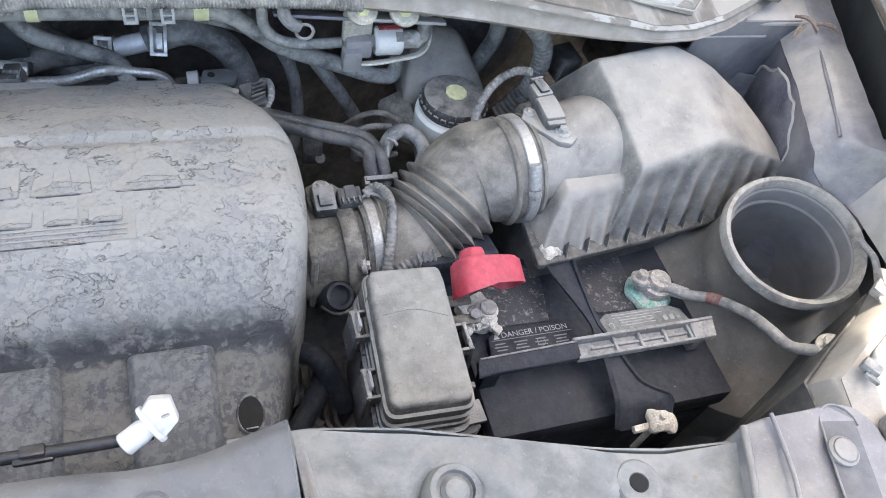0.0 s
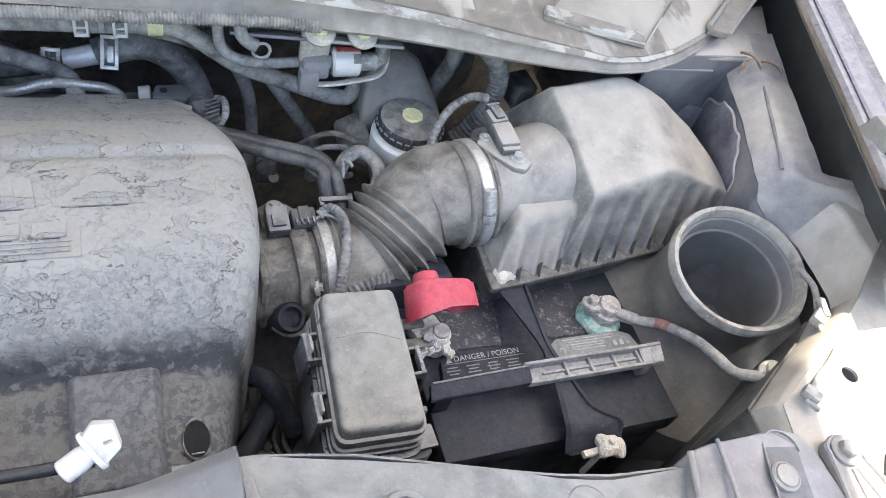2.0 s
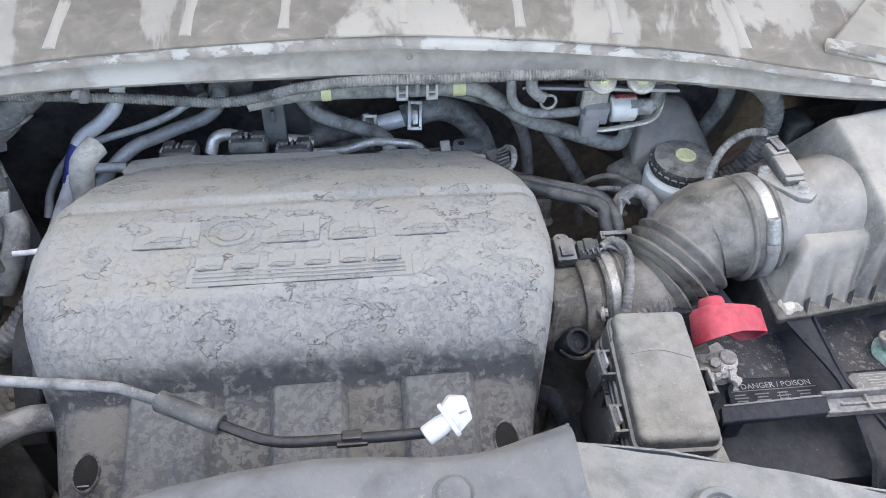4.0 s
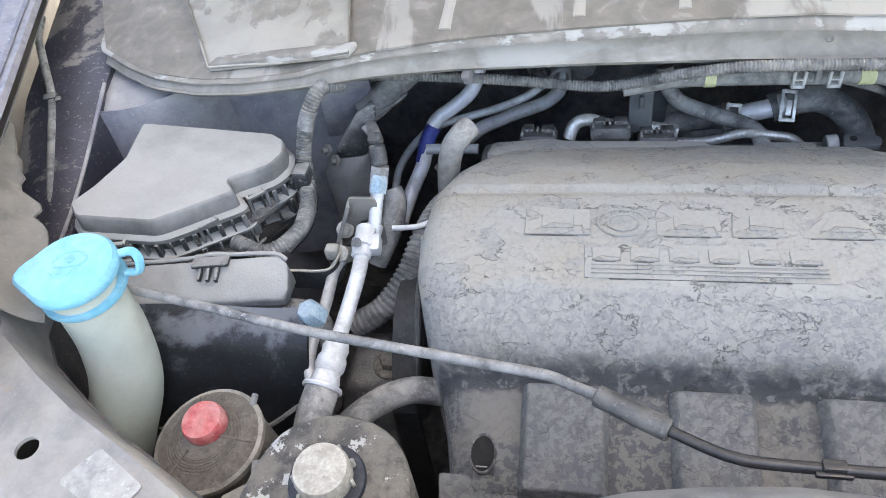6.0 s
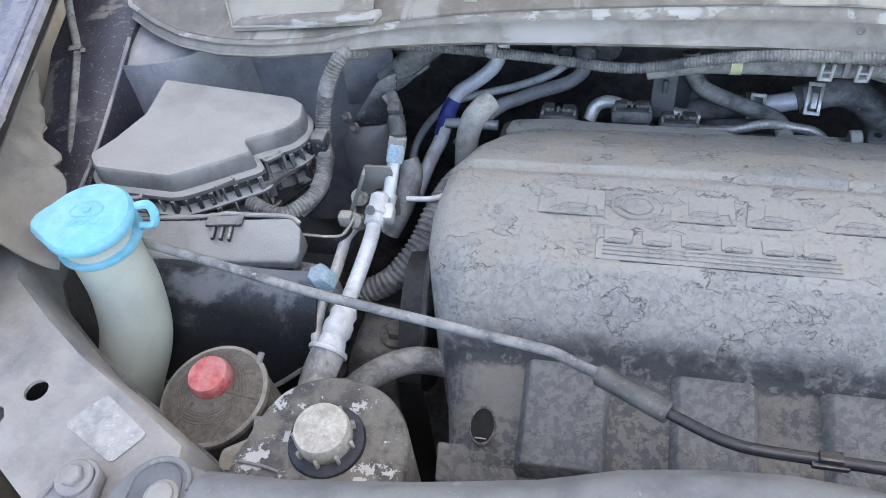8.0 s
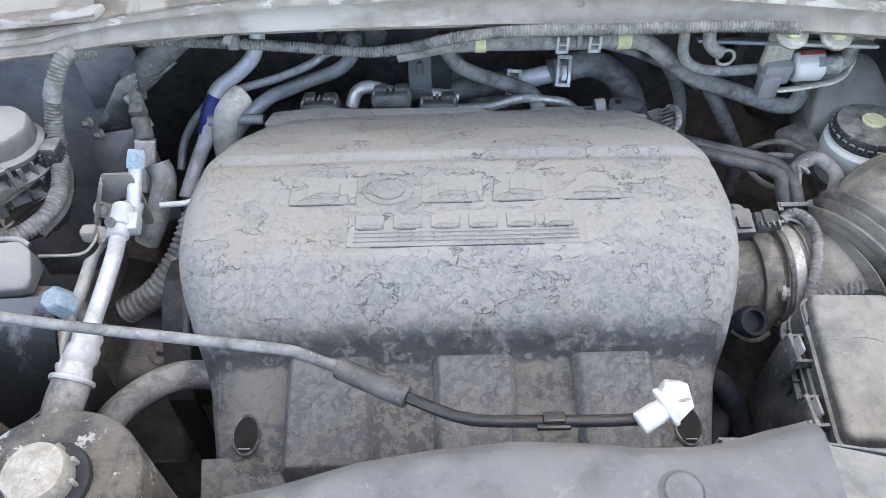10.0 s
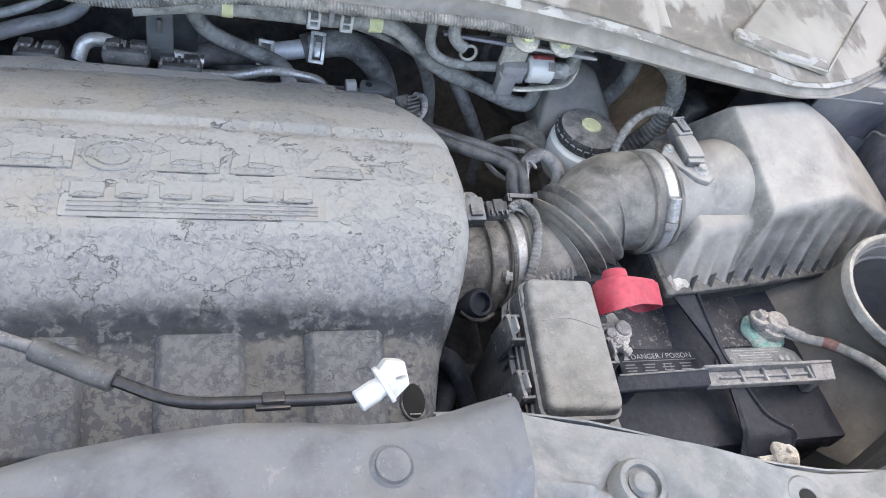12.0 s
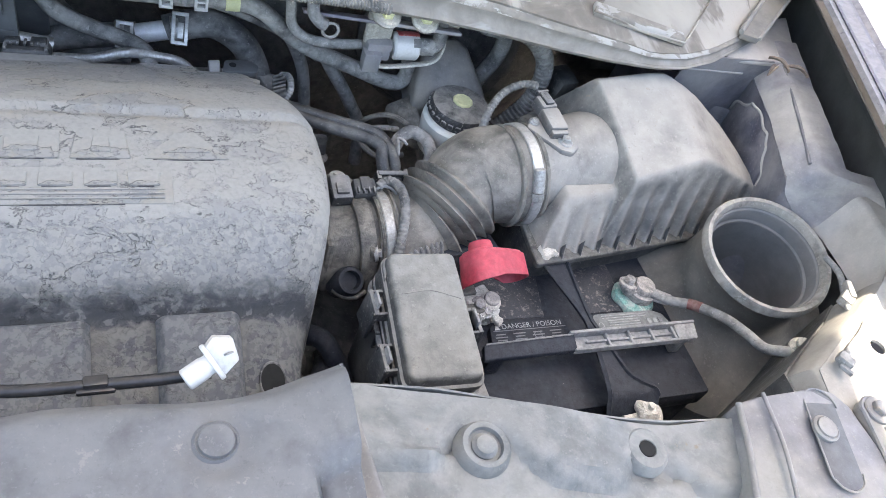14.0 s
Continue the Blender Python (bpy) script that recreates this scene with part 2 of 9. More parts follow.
M = dict(
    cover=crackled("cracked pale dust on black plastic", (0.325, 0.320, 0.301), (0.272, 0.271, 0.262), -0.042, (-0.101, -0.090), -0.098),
    cover_plain=crackled("pale dust on raised plastic", (0.325, 0.32, 0.301), (0.272, 0.271, 0.262)),
    cover_low=crackled("thin grey dust on black plastic", (0.175, 0.177, 0.176), (0.115, 0.119, 0.125), 1.0),
    cover_dark=surf("black plastic line", (0.06, 0.06, 0.062), (0.2, 0.195, 0.185), 0.4, 90, 0.1),
    cover_edge=surf("dust ridge", (0.05, 0.05, 0.05), (0.3, 0.29, 0.265), 0.7, 60, 0.1),
    lid_grey=surf("dusty grey plastic lid", (0.13, 0.13, 0.13), (0.36, 0.352, 0.335), 1.0, 7, 0.35, 0.6, 0.95, bump=0.3, scuff=0.18, slope_tone=(0.05, 0.6)),
    lid_warm=surf("dusty beige-grey plastic lid", (0.085, 0.085, 0.081), (0.275, 0.265, 0.24), 0.85, 24, 0.3, 0.6, 0.95, bump=0.3, scuff=0.7, slope_tone=(0.15, 0.7)),
    plastic=surf("black plastic", (0.034, 0.035, 0.037), (0.15, 0.147, 0.14), 0.45, 30, 0.25, 0.38, 0.85, bump=0.25),
    plastic_dusty=surf("dusty black plastic", (0.04, 0.041, 0.043), (0.28, 0.272, 0.258), 0.75, 26, 0.3, 0.5, 0.9, bump=0.35, slope_tone=(0.05, 0.7)),
    air_lid=surf("dusty air cleaner plastic", (0.082, 0.083, 0.086), (0.378, 0.356, 0.322), 0.97, 10, 0.3, 0.38, 0.70, bump=0.22, grain=900, scuff=0.5, spots=(0.33, 0.28, 0.23), spot_amount=0.2, spot_scale=40, slope_tone=(-0.05, 0.62)),
    air_low=surf("dusty ribbed plastic", (0.045, 0.045, 0.047), (0.2, 0.19, 0.17), 0.52, 60, 0.25, 0.5, 0.9, bump=0.2),
    duct=surf("dusty brown-grey rubber duct", (0.105, 0.098, 0.086), (0.305, 0.284, 0.25), 0.58, 22, 0.25, 0.55, 0.9, bump=0.35, scuff=0.6),
    rubber=surf("black rubber hose", (0.058, 0.059, 0.062), (0.30, 0.294, 0.284), 0.58, 40, 0.3, 0.42, 0.8, bump=0.2),
    rubber_grey=surf("dusty grey rubber hose", (0.10, 0.10, 0.102), (0.345, 0.337, 0.318), 0.60, 50, 0.25, 0.5, 0.85, bump=0.25),
    loom=surf("dusty corrugated loom", (0.06, 0.06, 0.06), (0.27, 0.262, 0.245), 0.58, 60, 0.3, 0.6, 0.9, bump=0.1),
    alu=surf("dull aluminium pipe", (0.80, 0.80, 0.83), (0.6, 0.59, 0.58), 0.3, 50, 0.2, 0.32, 0.8, metal=0.15, bump=0.08, vary=0.08),
    alu_white=surf("oxidised white aluminium", (0.58, 0.59, 0.60), (0.44, 0.44, 0.43), 0.4, 60, 0.2, 0.45, 0.8, metal=0.35, bump=0.15, vary=0.08),
    rod_black=surf("glossy black rod", (0.03, 0.03, 0.032), None, rough=0.25, bump=0.05),
    # near-black tone stands for the unlit depth of openings
    black_hole=surf("black for unlit openings", (0.008, 0.008, 0.008), None, rough=0.9, bump=0.0),
    snorkel=surf("dusty brown-black plastic pipe", (0.10, 0.095, 0.087), (0.27, 0.248, 0.216), 0.5, 9, 0.35, 0.5, 0.9, bump=0.2, scuff=0.5),
    snorkel_lip=surf("dusty grey rim", (0.19, 0.182, 0.168), (0.41, 0.39, 0.352), 0.65, 40, 0.25, 0.5, 0.9, bump=0.15),
    clamp=surf("bright steel band", (0.6, 0.6, 0.59), (0.4, 0.39, 0.36), 0.35, 120, 0.3, 0.35, 0.7, metal=0.8, bump=0.1, vary=0.1),
    steel=surf("dull steel", (0.5, 0.5, 0.49), (0.34, 0.32, 0.29), 0.45, 80, 0.2, 0.4, 0.85, metal=0.8, bump=0.2),
    zinc=surf("yellowed zinc steel", (0.5, 0.48, 0.42), (0.36, 0.34, 0.3), 0.5, 90, 0.2, 0.45, 0.85, metal=0.5, bump=0.2),
    body=surf("dusty lilac-grey body paint", (0.25, 0.25, 0.30), (0.42, 0.415, 0.415), 0.58, 14, 0.35, 0.45, 0.9, bump=0.12, grain=300, spots=(0.16, 0.155, 0.18), spot_amount=0.15, spot_scale=60),
    body_in=surf("dusty violet-grey inner panel", (0.185, 0.182, 0.225), (0.385, 0.372, 0.368), 0.57, 9, 0.16, 0.4, 0.85, bump=0.2, grain=300, scuff=0.5, spots=(0.09, 0.088, 0.11), spot_amount=0.25, spot_scale=22),
    peeled=surf("peeling pale dust on violet inner panel", (0.05, 0.05, 0.07), (0.26, 0.248, 0.235), 0.47, 7, 0.025, 0.45, 0.9, bump=0.2, grain=300),
    body_dark=surf("dark inner wing, bare and shaded", (0.085, 0.09, 0.094), (0.16, 0.156, 0.148), 0.14, 9, 0.03, 0.5, 0.9, bump=0.15, scuff=0.3),
    plate=surf("dusty grey painted steel", (0.165, 0.164, 0.178), (0.27, 0.262, 0.245), 0.58, 10, 0.22, 0.5, 0.9, bump=0.15, grain=300, scuff=0.35, spots=(0.24, 0.21, 0.175), spot_amount=0.25, spot_scale=35),
    plate_warm=surf("beige-dusted painted steel", (0.24, 0.23, 0.213), (0.36, 0.344, 0.315), 0.6, 8, 0.25, 0.5, 0.9, bump=0.15, grain=300, scuff=0.3),
    plate_brown=surf("brown-dusted painted steel", (0.15, 0.142, 0.135), (0.235, 0.218, 0.19), 0.55, 14, 0.25, 0.5, 0.9, bump=0.25, grain=300, scuff=0.5),
    snorkel_in=surf("thin grey dust inside the pipe", (0.14, 0.14, 0.146), (0.25, 0.246, 0.24), 0.55, 6, 0.4, 0.4, 0.9, bump=0.08, scuff=0.1),
    # belly's grey dust on upward slopes also paints the bulge's sheen
    gloss_black=surf("black moulded plastic", (0.020, 0.022, 0.025), (0.15, 0.16, 0.175), 0.42, 11, 0.07, 0.3, 0.6, bump=0.15, scuff=0.3, slope_tone=(0.15, 0.75)),
    arm_grey=surf("dusty violet-grey pressed bracket", (0.12, 0.12, 0.145), (0.225, 0.22, 0.225), 0.5, 28, 0.15, 0.5, 0.9, bump=0.2, grain=300),
    apron_violet=surf("violet-grey dusty apron", (0.25, 0.245, 0.268), (0.42, 0.402, 0.38), 0.52, 10, 0.2, 0.45, 0.9, bump=0.2, grain=300, scuff=0.3, spots=(0.12, 0.118, 0.145), spot_amount=0.2, spot_scale=16),
    # apron walls: violet paint, darkened for the shadow band below the ledge
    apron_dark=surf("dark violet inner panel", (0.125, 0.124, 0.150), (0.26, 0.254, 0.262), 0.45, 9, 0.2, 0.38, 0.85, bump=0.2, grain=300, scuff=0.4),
    apron_beige=surf("beige-grey dust on inner wing", (0.33, 0.318, 0.312), (0.50, 0.478, 0.448), 0.62, 7, 0.3, 0.45, 0.9, bump=0.2, grain=300, scuff=0.3, spots=(0.2, 0.195, 0.215), spot_amount=0.2, spot_scale=14),
    recess_dark=surf("dark violet recess paint", (0.09, 0.089, 0.118), (0.235, 0.23, 0.245), 0.45, 16, 0.2, 0.35, 0.8, bump=0.3),
    cap_dusty=surf("dusty black cap", (0.035, 0.035, 0.036), (0.27, 0.258, 0.235), 0.7, 60, 0.25, 0.5, 0.9, bump=0.3, slope_tone=(0.3, 0.9)),
    flange_pale=surf("pale dust on violet flange", (0.17, 0.168, 0.205), (0.27, 0.266, 0.285), 0.62, 30, 0.2, 0.5, 0.9, bump=0.35, grain=300, scuff=0.6, spots=(0.13, 0.128, 0.16), spot_amount=0.3, spot_scale=70),
    # pale so that the unseen underside bounces light into the bay
    hood_paint=surf("pale bounce tone of hood underside", (0.46, 0.455, 0.47), (0.52, 0.51, 0.50), 0.5, 6, 0.3, 0.5, 0.9, bump=0.1, grain=200, scuff=0.2),
    milky_pale=surf("pale milky plastic", (0.64, 0.66, 0.63), (0.56, 0.57, 0.53), 0.35, 14, 0.3, 0.4, 0.7, bump=0.03, vary=0.05, scuff=0.15),
    beam_grey=surf("flaking dust on grey-green steel", (0.135, 0.145, 0.147), (0.232, 0.234, 0.226), 0.58, 16, 0.12, 0.5, 0.9, bump=0.2, grain=300, scuff=0.4, spots=(0.21, 0.185, 0.15), spot_amount=0.22, spot_scale=30),
    fender=surf("lilac-grey wing paint", (0.25, 0.24, 0.30), (0.33, 0.32, 0.34), 0.5, 8, 0.4, 0.35, 0.8, bump=0.05, grain=200, scuff=0.4),
    flange=surf("dark violet flange paint", (0.10, 0.10, 0.14), (0.2, 0.197, 0.22), 0.5, 40, 0.15, 0.4, 0.9, bump=0.3, grain=300, spots=(0.36, 0.355, 0.37), spot_amount=0.28, spot_scale=90),
    cowl=streaked("dust-streaked cowl", (0.205, 0.186, 0.162), (0.36, 0.338, 0.305), 9, 0.53, (1.0, 0.28, 1.0), 14),
    cowl_powder=streaked("pale powder on the cowl", (0.235, 0.218, 0.195), (0.385, 0.375, 0.355), 38, 0.52, (0.6, 1.0, 1.0)),
    tray=streaked("scratched dusty tray", (0.245, 0.228, 0.2), (0.335, 0.315, 0.28), 22, 0.47, (1.0, 0.5, 1.0), -40),
    band_red=surf("faded red-brown band", (0.2, 0.06, 0.05), (0.28, 0.17, 0.15), 0.5, 90, 0.2),
    cowl_lip=streaked("brown-grey cowl lip", (0.255, 0.238, 0.215), (0.325, 0.314, 0.296), 10, 0.60, (0.3, 1.0, 1.0)),
    recess_grey=surf("bluish grey recess", (0.085, 0.09, 0.102), (0.14, 0.145, 0.152), 0.5, 18, 0.2, 0.5, 0.9, bump=0.15, grain=300, scuff=0.3),
    shroud=surf("dusty grey plastic shroud", (0.10, 0.107, 0.118), (0.168, 0.173, 0.177), 0.55, 14, 0.18, 0.5, 0.9, bump=0.15, grain=300, scuff=0.5, spots=(0.205, 0.205, 0.2), spot_amount=0.22, spot_scale=45),
    battery=surf("black battery case", (0.021, 0.025, 0.035), (0.052, 0.057, 0.068), 0.42, 60, 0.22, 0.42, 0.9, bump=0.35, scuff=0.5, spots=(0.26, 0.25, 0.24), spot_amount=0.10, spot_scale=240),
    battery_dirt=surf("dirty battery top", (0.021, 0.025, 0.035), (0.20, 0.187, 0.175), 0.24, 150, 0.10, 0.5, 0.95, bump=0.5),
    grey_bar=surf("worn pale grey plastic", (0.2, 0.2, 0.203), (0.33, 0.325, 0.315), 0.5, 70, 0.2, 0.6, 0.9, bump=0.15),
    red=surf("faded red plastic", (0.5, 0.045, 0.075), (0.5, 0.1, 0.125), 0.5, 40, 0.3, 0.5, 0.8, bump=0.08, scuff=0.3),
    red_cap=surf("dusty red cap", (0.4, 0.05, 0.05), (0.45, 0.2, 0.19), 0.6, 60, 0.25, 0.5, 0.9, bump=0.1),
    blue=surf("sky blue plastic cap", (0.13, 0.43, 0.58), (0.24, 0.50, 0.62), 0.5, 30, 0.3, 0.4, 0.7, bump=0.05, vary=0.08, scuff=0.3),
    blue_cap=surf("dusty pale blue cap", (0.22, 0.33, 0.40), (0.33, 0.40, 0.44), 0.5, 90, 0.3, 0.5, 0.8, bump=0.05),
    blue_tape=surf("deep blue tape", (0.05, 0.07, 0.3), None, rough=0.5, vary=0.2, bump=0.1),
    milky=surf("milky plastic", (0.44, 0.48, 0.42), (0.40, 0.41, 0.35), 0.4, 12, 0.3, 0.4, 0.7, bump=0.03, vary=0.05, scuff=0.2),
    white=surf("white nylon", (0.55, 0.55, 0.54), (0.46, 0.455, 0.44), 0.3, 60, 0.2, 0.45, 0.7, vary=0.05, bump=0.05, scuff=0.3),
    crust=surf("white corrosion crust", (0.62, 0.575, 0.51), (0.78, 0.745, 0.68), 0.5, 200, 0.2, 0.9, 0.95, bump=1.0, grain=900),
    verdigris=surf("green copper corrosion", (0.2, 0.42, 0.36), (0.5, 0.55, 0.5), 0.5, 120, 0.2, 0.8, 0.95, bump=0.8, grain=900),
    lead=surf("dull lead terminal", (0.3, 0.29, 0.28), (0.5, 0.46, 0.42), 0.5, 150, 0.2, 0.5, 0.9, metal=0.5, bump=0.4),
    res_dirty=surf("grimy coolant bottle", (0.045, 0.043, 0.041), (0.145, 0.136, 0.12), 0.5, 40, 0.12, 0.5, 0.9, bump=0.5, spots=(0.36, 0.362, 0.355), spot_amount=0.55, spot_scale=42),
    res_brown=surf("grimy brown fluid bottle", (0.06, 0.053, 0.045), (0.14, 0.125, 0.108), 0.5, 90, 0.25, 0.6, 0.9, bump=0.4),
    cap_bone=surf("grimy bone-coloured cap", (0.36, 0.345, 0.305), (0.27, 0.255, 0.22), 0.4, 80, 0.2, 0.6, 0.9, bump=0.3, spots=(0.16, 0.15, 0.13), spot_amount=0.2),
    yellow=surf("faded yellow tape", (0.62, 0.62, 0.36), None, rough=0.6, vary=0.15),
    label_grey=surf("pale grey label", (0.22, 0.235, 0.237), (0.16, 0.165, 0.167), 0.4, 60, 0.3, 0.6, 0.9, bump=0.05),
    label_white=surf("white print", (0.4, 0.41, 0.41), (0.24, 0.24, 0.24), 0.4, 150, 0.2, 0.6, 0.8, bump=0.0, vary=0.1),
    label_print=surf("grey print", (0.20, 0.205, 0.215), (0.12, 0.12, 0.125), 0.3, 250, 0.2, 0.6, 0.8, bump=0.0, vary=0.1),
    sticker=surf("worn silver sticker", (0.25, 0.25, 0.245), (0.34, 0.338, 0.33), 0.42, 40, 0.12, 0.4, 0.9, bump=0.2),
    dark=surf("oily dark metal", (0.085, 0.085, 0.087), (0.23, 0.222, 0.21), 0.5, 30, 0.25, 0.5, 0.9, bump=0.5),
    dark_cast=surf("grimy cast aluminium", (0.11, 0.104, 0.093), (0.23, 0.213, 0.183), 0.5, 60, 0.2, 0.5, 0.9, metal=0.3, bump=0.5),
    belt=surf("rubber drive belt", (0.02, 0.02, 0.021), (0.07, 0.07, 0.07), 0.4, 60, 0.3, 0.5, 0.8, bump=0.2),
    leaf=surf("dry brown leaf", (0.2, 0.15, 0.12), (0.3, 0.25, 0.21), 0.4, 90, 0.3, 0.7, 0.9, bump=0.2),
    ground=surf("sunlit pale concrete", (0.5, 0.48, 0.44), (0.58, 0.56, 0.52), 0.5, 3, 0.3, 0.9, 0.95, bump=0.2, grain=60, spots=(0.25, 0.22, 0.18), spot_amount=0.1, spot_scale=8),
    mesh=surf("pale grille mesh", (0.5, 0.49, 0.47), None, rough=0.7),
    lens=surf("clear headlamp edge", (0.40, 0.405, 0.42), None, rough=0.15, metal=0.3, bump=0.02, vary=0.1),
)
M["battery"].node_tree.nodes["Principled BSDF"].inputs["Specular IOR Level"].default_value = 0.25


# ---- mesh helpers ----
WHERE = {}


def thing(name, at, label, category, group="", kind=""):
    e = new(name)
    e.empty_display_size = 0.02
    e.location = at
    WHERE[e] = Vector(at)
    return tagged(e, label, category, group, kind)


def part(name, bm, material, parent=None, label="", smooth=38):
    """Links a bmesh, in world coordinates, as one mesh object under a thing or part."""
    bm.normal_update()
    me = bpy.data.meshes.new(name)
    lo = Vector([min(v.co[i] for v in bm.verts) for i in range(3)])
    hi = Vector([max(v.co[i] for v in bm.verts) for i in range(3)])
    mid = (lo + hi) / 2
    if parent is None:
        mid.z = lo.z
    for v in bm.verts:
        v.co -= mid
    bm.to_mesh(me)
    bm.free()
    for mt in material if isinstance(material, (list, tuple)) else (material,):
        me.materials.append(mt)
    me.polygons.foreach_set("use_smooth", [True] * len(me.polygons))
    me.set_sharp_from_angle(angle=radians(smooth))
    ob = new(name, me)
    if parent:
        ob.parent = parent
        ob.location = mid - WHERE[parent]
    else:
        ob.location = mid
    WHERE[ob] = mid
    return tagged(ob, label)


def shared(name, source, at, parent, turn=0.0):
    """A piece of its own on another piece's mesh."""
    ob = new(name, source.data)
    ob.parent = parent
    ob.location = Vector(at) - WHERE[parent]
    ob.rotation_euler = (0, 0, radians(turn))
    WHERE[ob] = Vector(at)
    return ob


def bevelled(bm, size, steps=2, angle=25):
    if size > 0:
        bm.normal_update()
        es = [e for e in bm.edges if len(e.link_faces) == 2 and e.calc_face_angle(0) > radians(angle)]
        bmesh.ops.bevel(bm, geom=es, offset=size, segments=steps, affect="EDGES", profile=0.5, clamp_overlap=True)
    return bm


def box(c, s, bevel=0.002, turn=(0, 0, 0), steps=2):
    bm = bmesh.new()
    bmesh.ops.create_cube(bm, size=1)
    bmesh.ops.scale(bm, vec=s, verts=bm.verts)
    bevelled(bm, bevel, steps)
    bmesh.ops.transform(bm, matrix=pose(*c, *turn), verts=bm.verts)
    return bm


def prism(poly, low, high, bevel=0.003, steps=2, inset=0.0):
    """A solid on an outline; low and high are heights or functions of x and y; inset draws the top outline in."""
    lo = low if callable(low) else (lambda x, y: low)
    hi = high if callable(high) else (lambda x, y: high)
    bm = bmesh.new()
    n = len(poly)
    cx, cy = sum(p[0] for p in poly) / n, sum(p[1] for p in poly) / n
    a = [bm.verts.new((x, y, lo(x, y))) for x, y in poly]
    b = []
    for x, y in poly:
        d = math.hypot(x - cx, y - cy)
        k = (d - inset) / d
        b.append(bm.verts.new((cx + (x - cx) * k, cy + (y - cy) * k, hi(cx + (x - cx) * k, cy + (y - cy) * k))))
    bm.faces.new(list(reversed(a)))
    bm.faces.new(b)
    for i in range(n):
        j = (i + 1) % n
        bm.faces.new((a[i], a[j], b[j], b[i]))
    bmesh.ops.recalc_face_normals(bm, faces=bm.faces)
    return bevelled(bm, bevel, steps)


def hull(points, bevel=0.004, steps=2):
    bm = bmesh.new()
    for p in points:
        bm.verts.new(p)
    got = bmesh.ops.convex_hull(bm, input=bm.verts)
    junk = [g for g in set(got["geom_interior"]) | set(got["geom_unused"]) if isinstance(g, bmesh.types.BMVert)]
    bmesh.ops.delete(bm, geom=junk, context="VERTS")
    bmesh.ops.dissolve_limit(bm, angle_limit=radians(3), verts=bm.verts, edges=bm.edges)
    bmesh.ops.recalc_face_normals(bm, faces=bm.faces)
    return bevelled(bm, bevel, steps)


def lathe(profile, m=None, n=32, wobble=None):
    """Turns (radius, height) pairs round the z axis of m; closed where the radius is 0."""
    bm = bmesh.new()
    rings = []
    for r, z in profile:
        if r < 1e-6:
            rings.append([bm.verts.new((0, 0, z))])
        else:
            rings.append([bm.verts.new((r * math.cos(2 * math.pi * k / n) * (wobble(k / n) if wobble else 1), r * math.sin(2 * math.pi * k / n) * (wobble(k / n) if wobble else 1), z)) for k in range(n)])
    for a, b in zip(rings, rings[1:]):
        for k in range(n):
            j = (k + 1) % n
            if len(a) == 1 and len(b) == 1:
                continue
            if len(a) == 1:
                bm.faces.new((a[0], b[j], b[k]))
            elif len(b) == 1:
                bm.faces.new((a[k], a[j], b[0]))
            else:
                bm.faces.new((a[k], a[j], b[j], b[k]))
    bmesh.ops.recalc_face_normals(bm, faces=bm.faces)
    if m is not None:
        bmesh.ops.transform(bm, matrix=m, verts=bm.verts)
    return bm


def curve_points(pts, per=8):
    """A smooth line through the points."""
    p = [Vector(q) for q in pts]
    p = [2 * p[0] - p[1]] + p + [2 * p[-1] - p[-2]]
    out = []
    for i in range(1, len(p) - 2):
        for k in range(per):
            t = k / per
            out.append(0.5 * ((2 * p[i]) + (p[i + 1] - p[i - 1]) * t + (2 * p[i - 1] - 5 * p[i] + 4 * p[i + 1] - p[i + 2]) * t * t + (3 * p[i] - p[i - 1] - 3 * p[i + 1] + p[i + 2]) * t ** 3))
    return out + [p[-2]]


def even(line, step):
    """The line again, in even steps."""
    out, left = [line[0]], step
    for a, b in zip(line, line[1:]):
        d = (b - a).length
        while d > 1e-9 and left <= d:
            a = a + (b - a) * (left / d)
            out.append(a)
            d = (b - a).length
            left = step
        left -= d
    return out if len(out) > 2 else line


def sweep(line, radius, n=14, flat=1.0):
    """A tube along a line; radius is a number or a function of the step's number."""
    bm = bmesh.new()
    rings = []
    up = Vector((0, 0, 1))
    tan0 = (line[1] - line[0]).normalized()
    if abs(tan0.dot(up)) > 0.9:
        up = Vector((0, 1, 0))
    for i, p in enumerate(line):
        t = (line[min(i + 1, len(line) - 1)] - line[max(i - 1, 0)]).normalized()
        up = (up - t * up.dot(t)).normalized()
        side = t.cross(up)
        r = radius(i) if callable(radius) else radius
        rings.append([bm.verts.new(p + (side * math.cos(2 * math.pi * k / n) + up * flat * math.sin(2 * math.pi * k / n)) * r) for k in range(n)])
    for a, b in zip(rings, rings[1:]):
        for k in range(n):
            bm.faces.new((a[k], a[(k + 1) % n], b[(k + 1) % n], b[k]))
    bm.faces.new(list(reversed(rings[0])))
    bm.faces.new(rings[-1])
    bmesh.ops.recalc_face_normals(bm, faces=bm.faces)
    return bm


def tube(pts, r, n=14, per=8, flat=1.0):
    return sweep(curve_points(pts, per), r, n, flat)


def corrugated(pts, r, pitch=0.004, depth=0.12, n=16):
    line = even(curve_points(pts, 12), pitch / 4)
    return sweep(line, lambda i: r * (1 + depth * (0.5 if i % 4 in (1, 2) else -0.5)), n)


def merged(*bms):
    out = bmesh.new()
    for b in bms:
        me = bpy.data.meshes.new("join")
        b.to_mesh(me)
        b.free()
        out.from_mesh(me)
        bpy.data.meshes.remove(me)
    return out


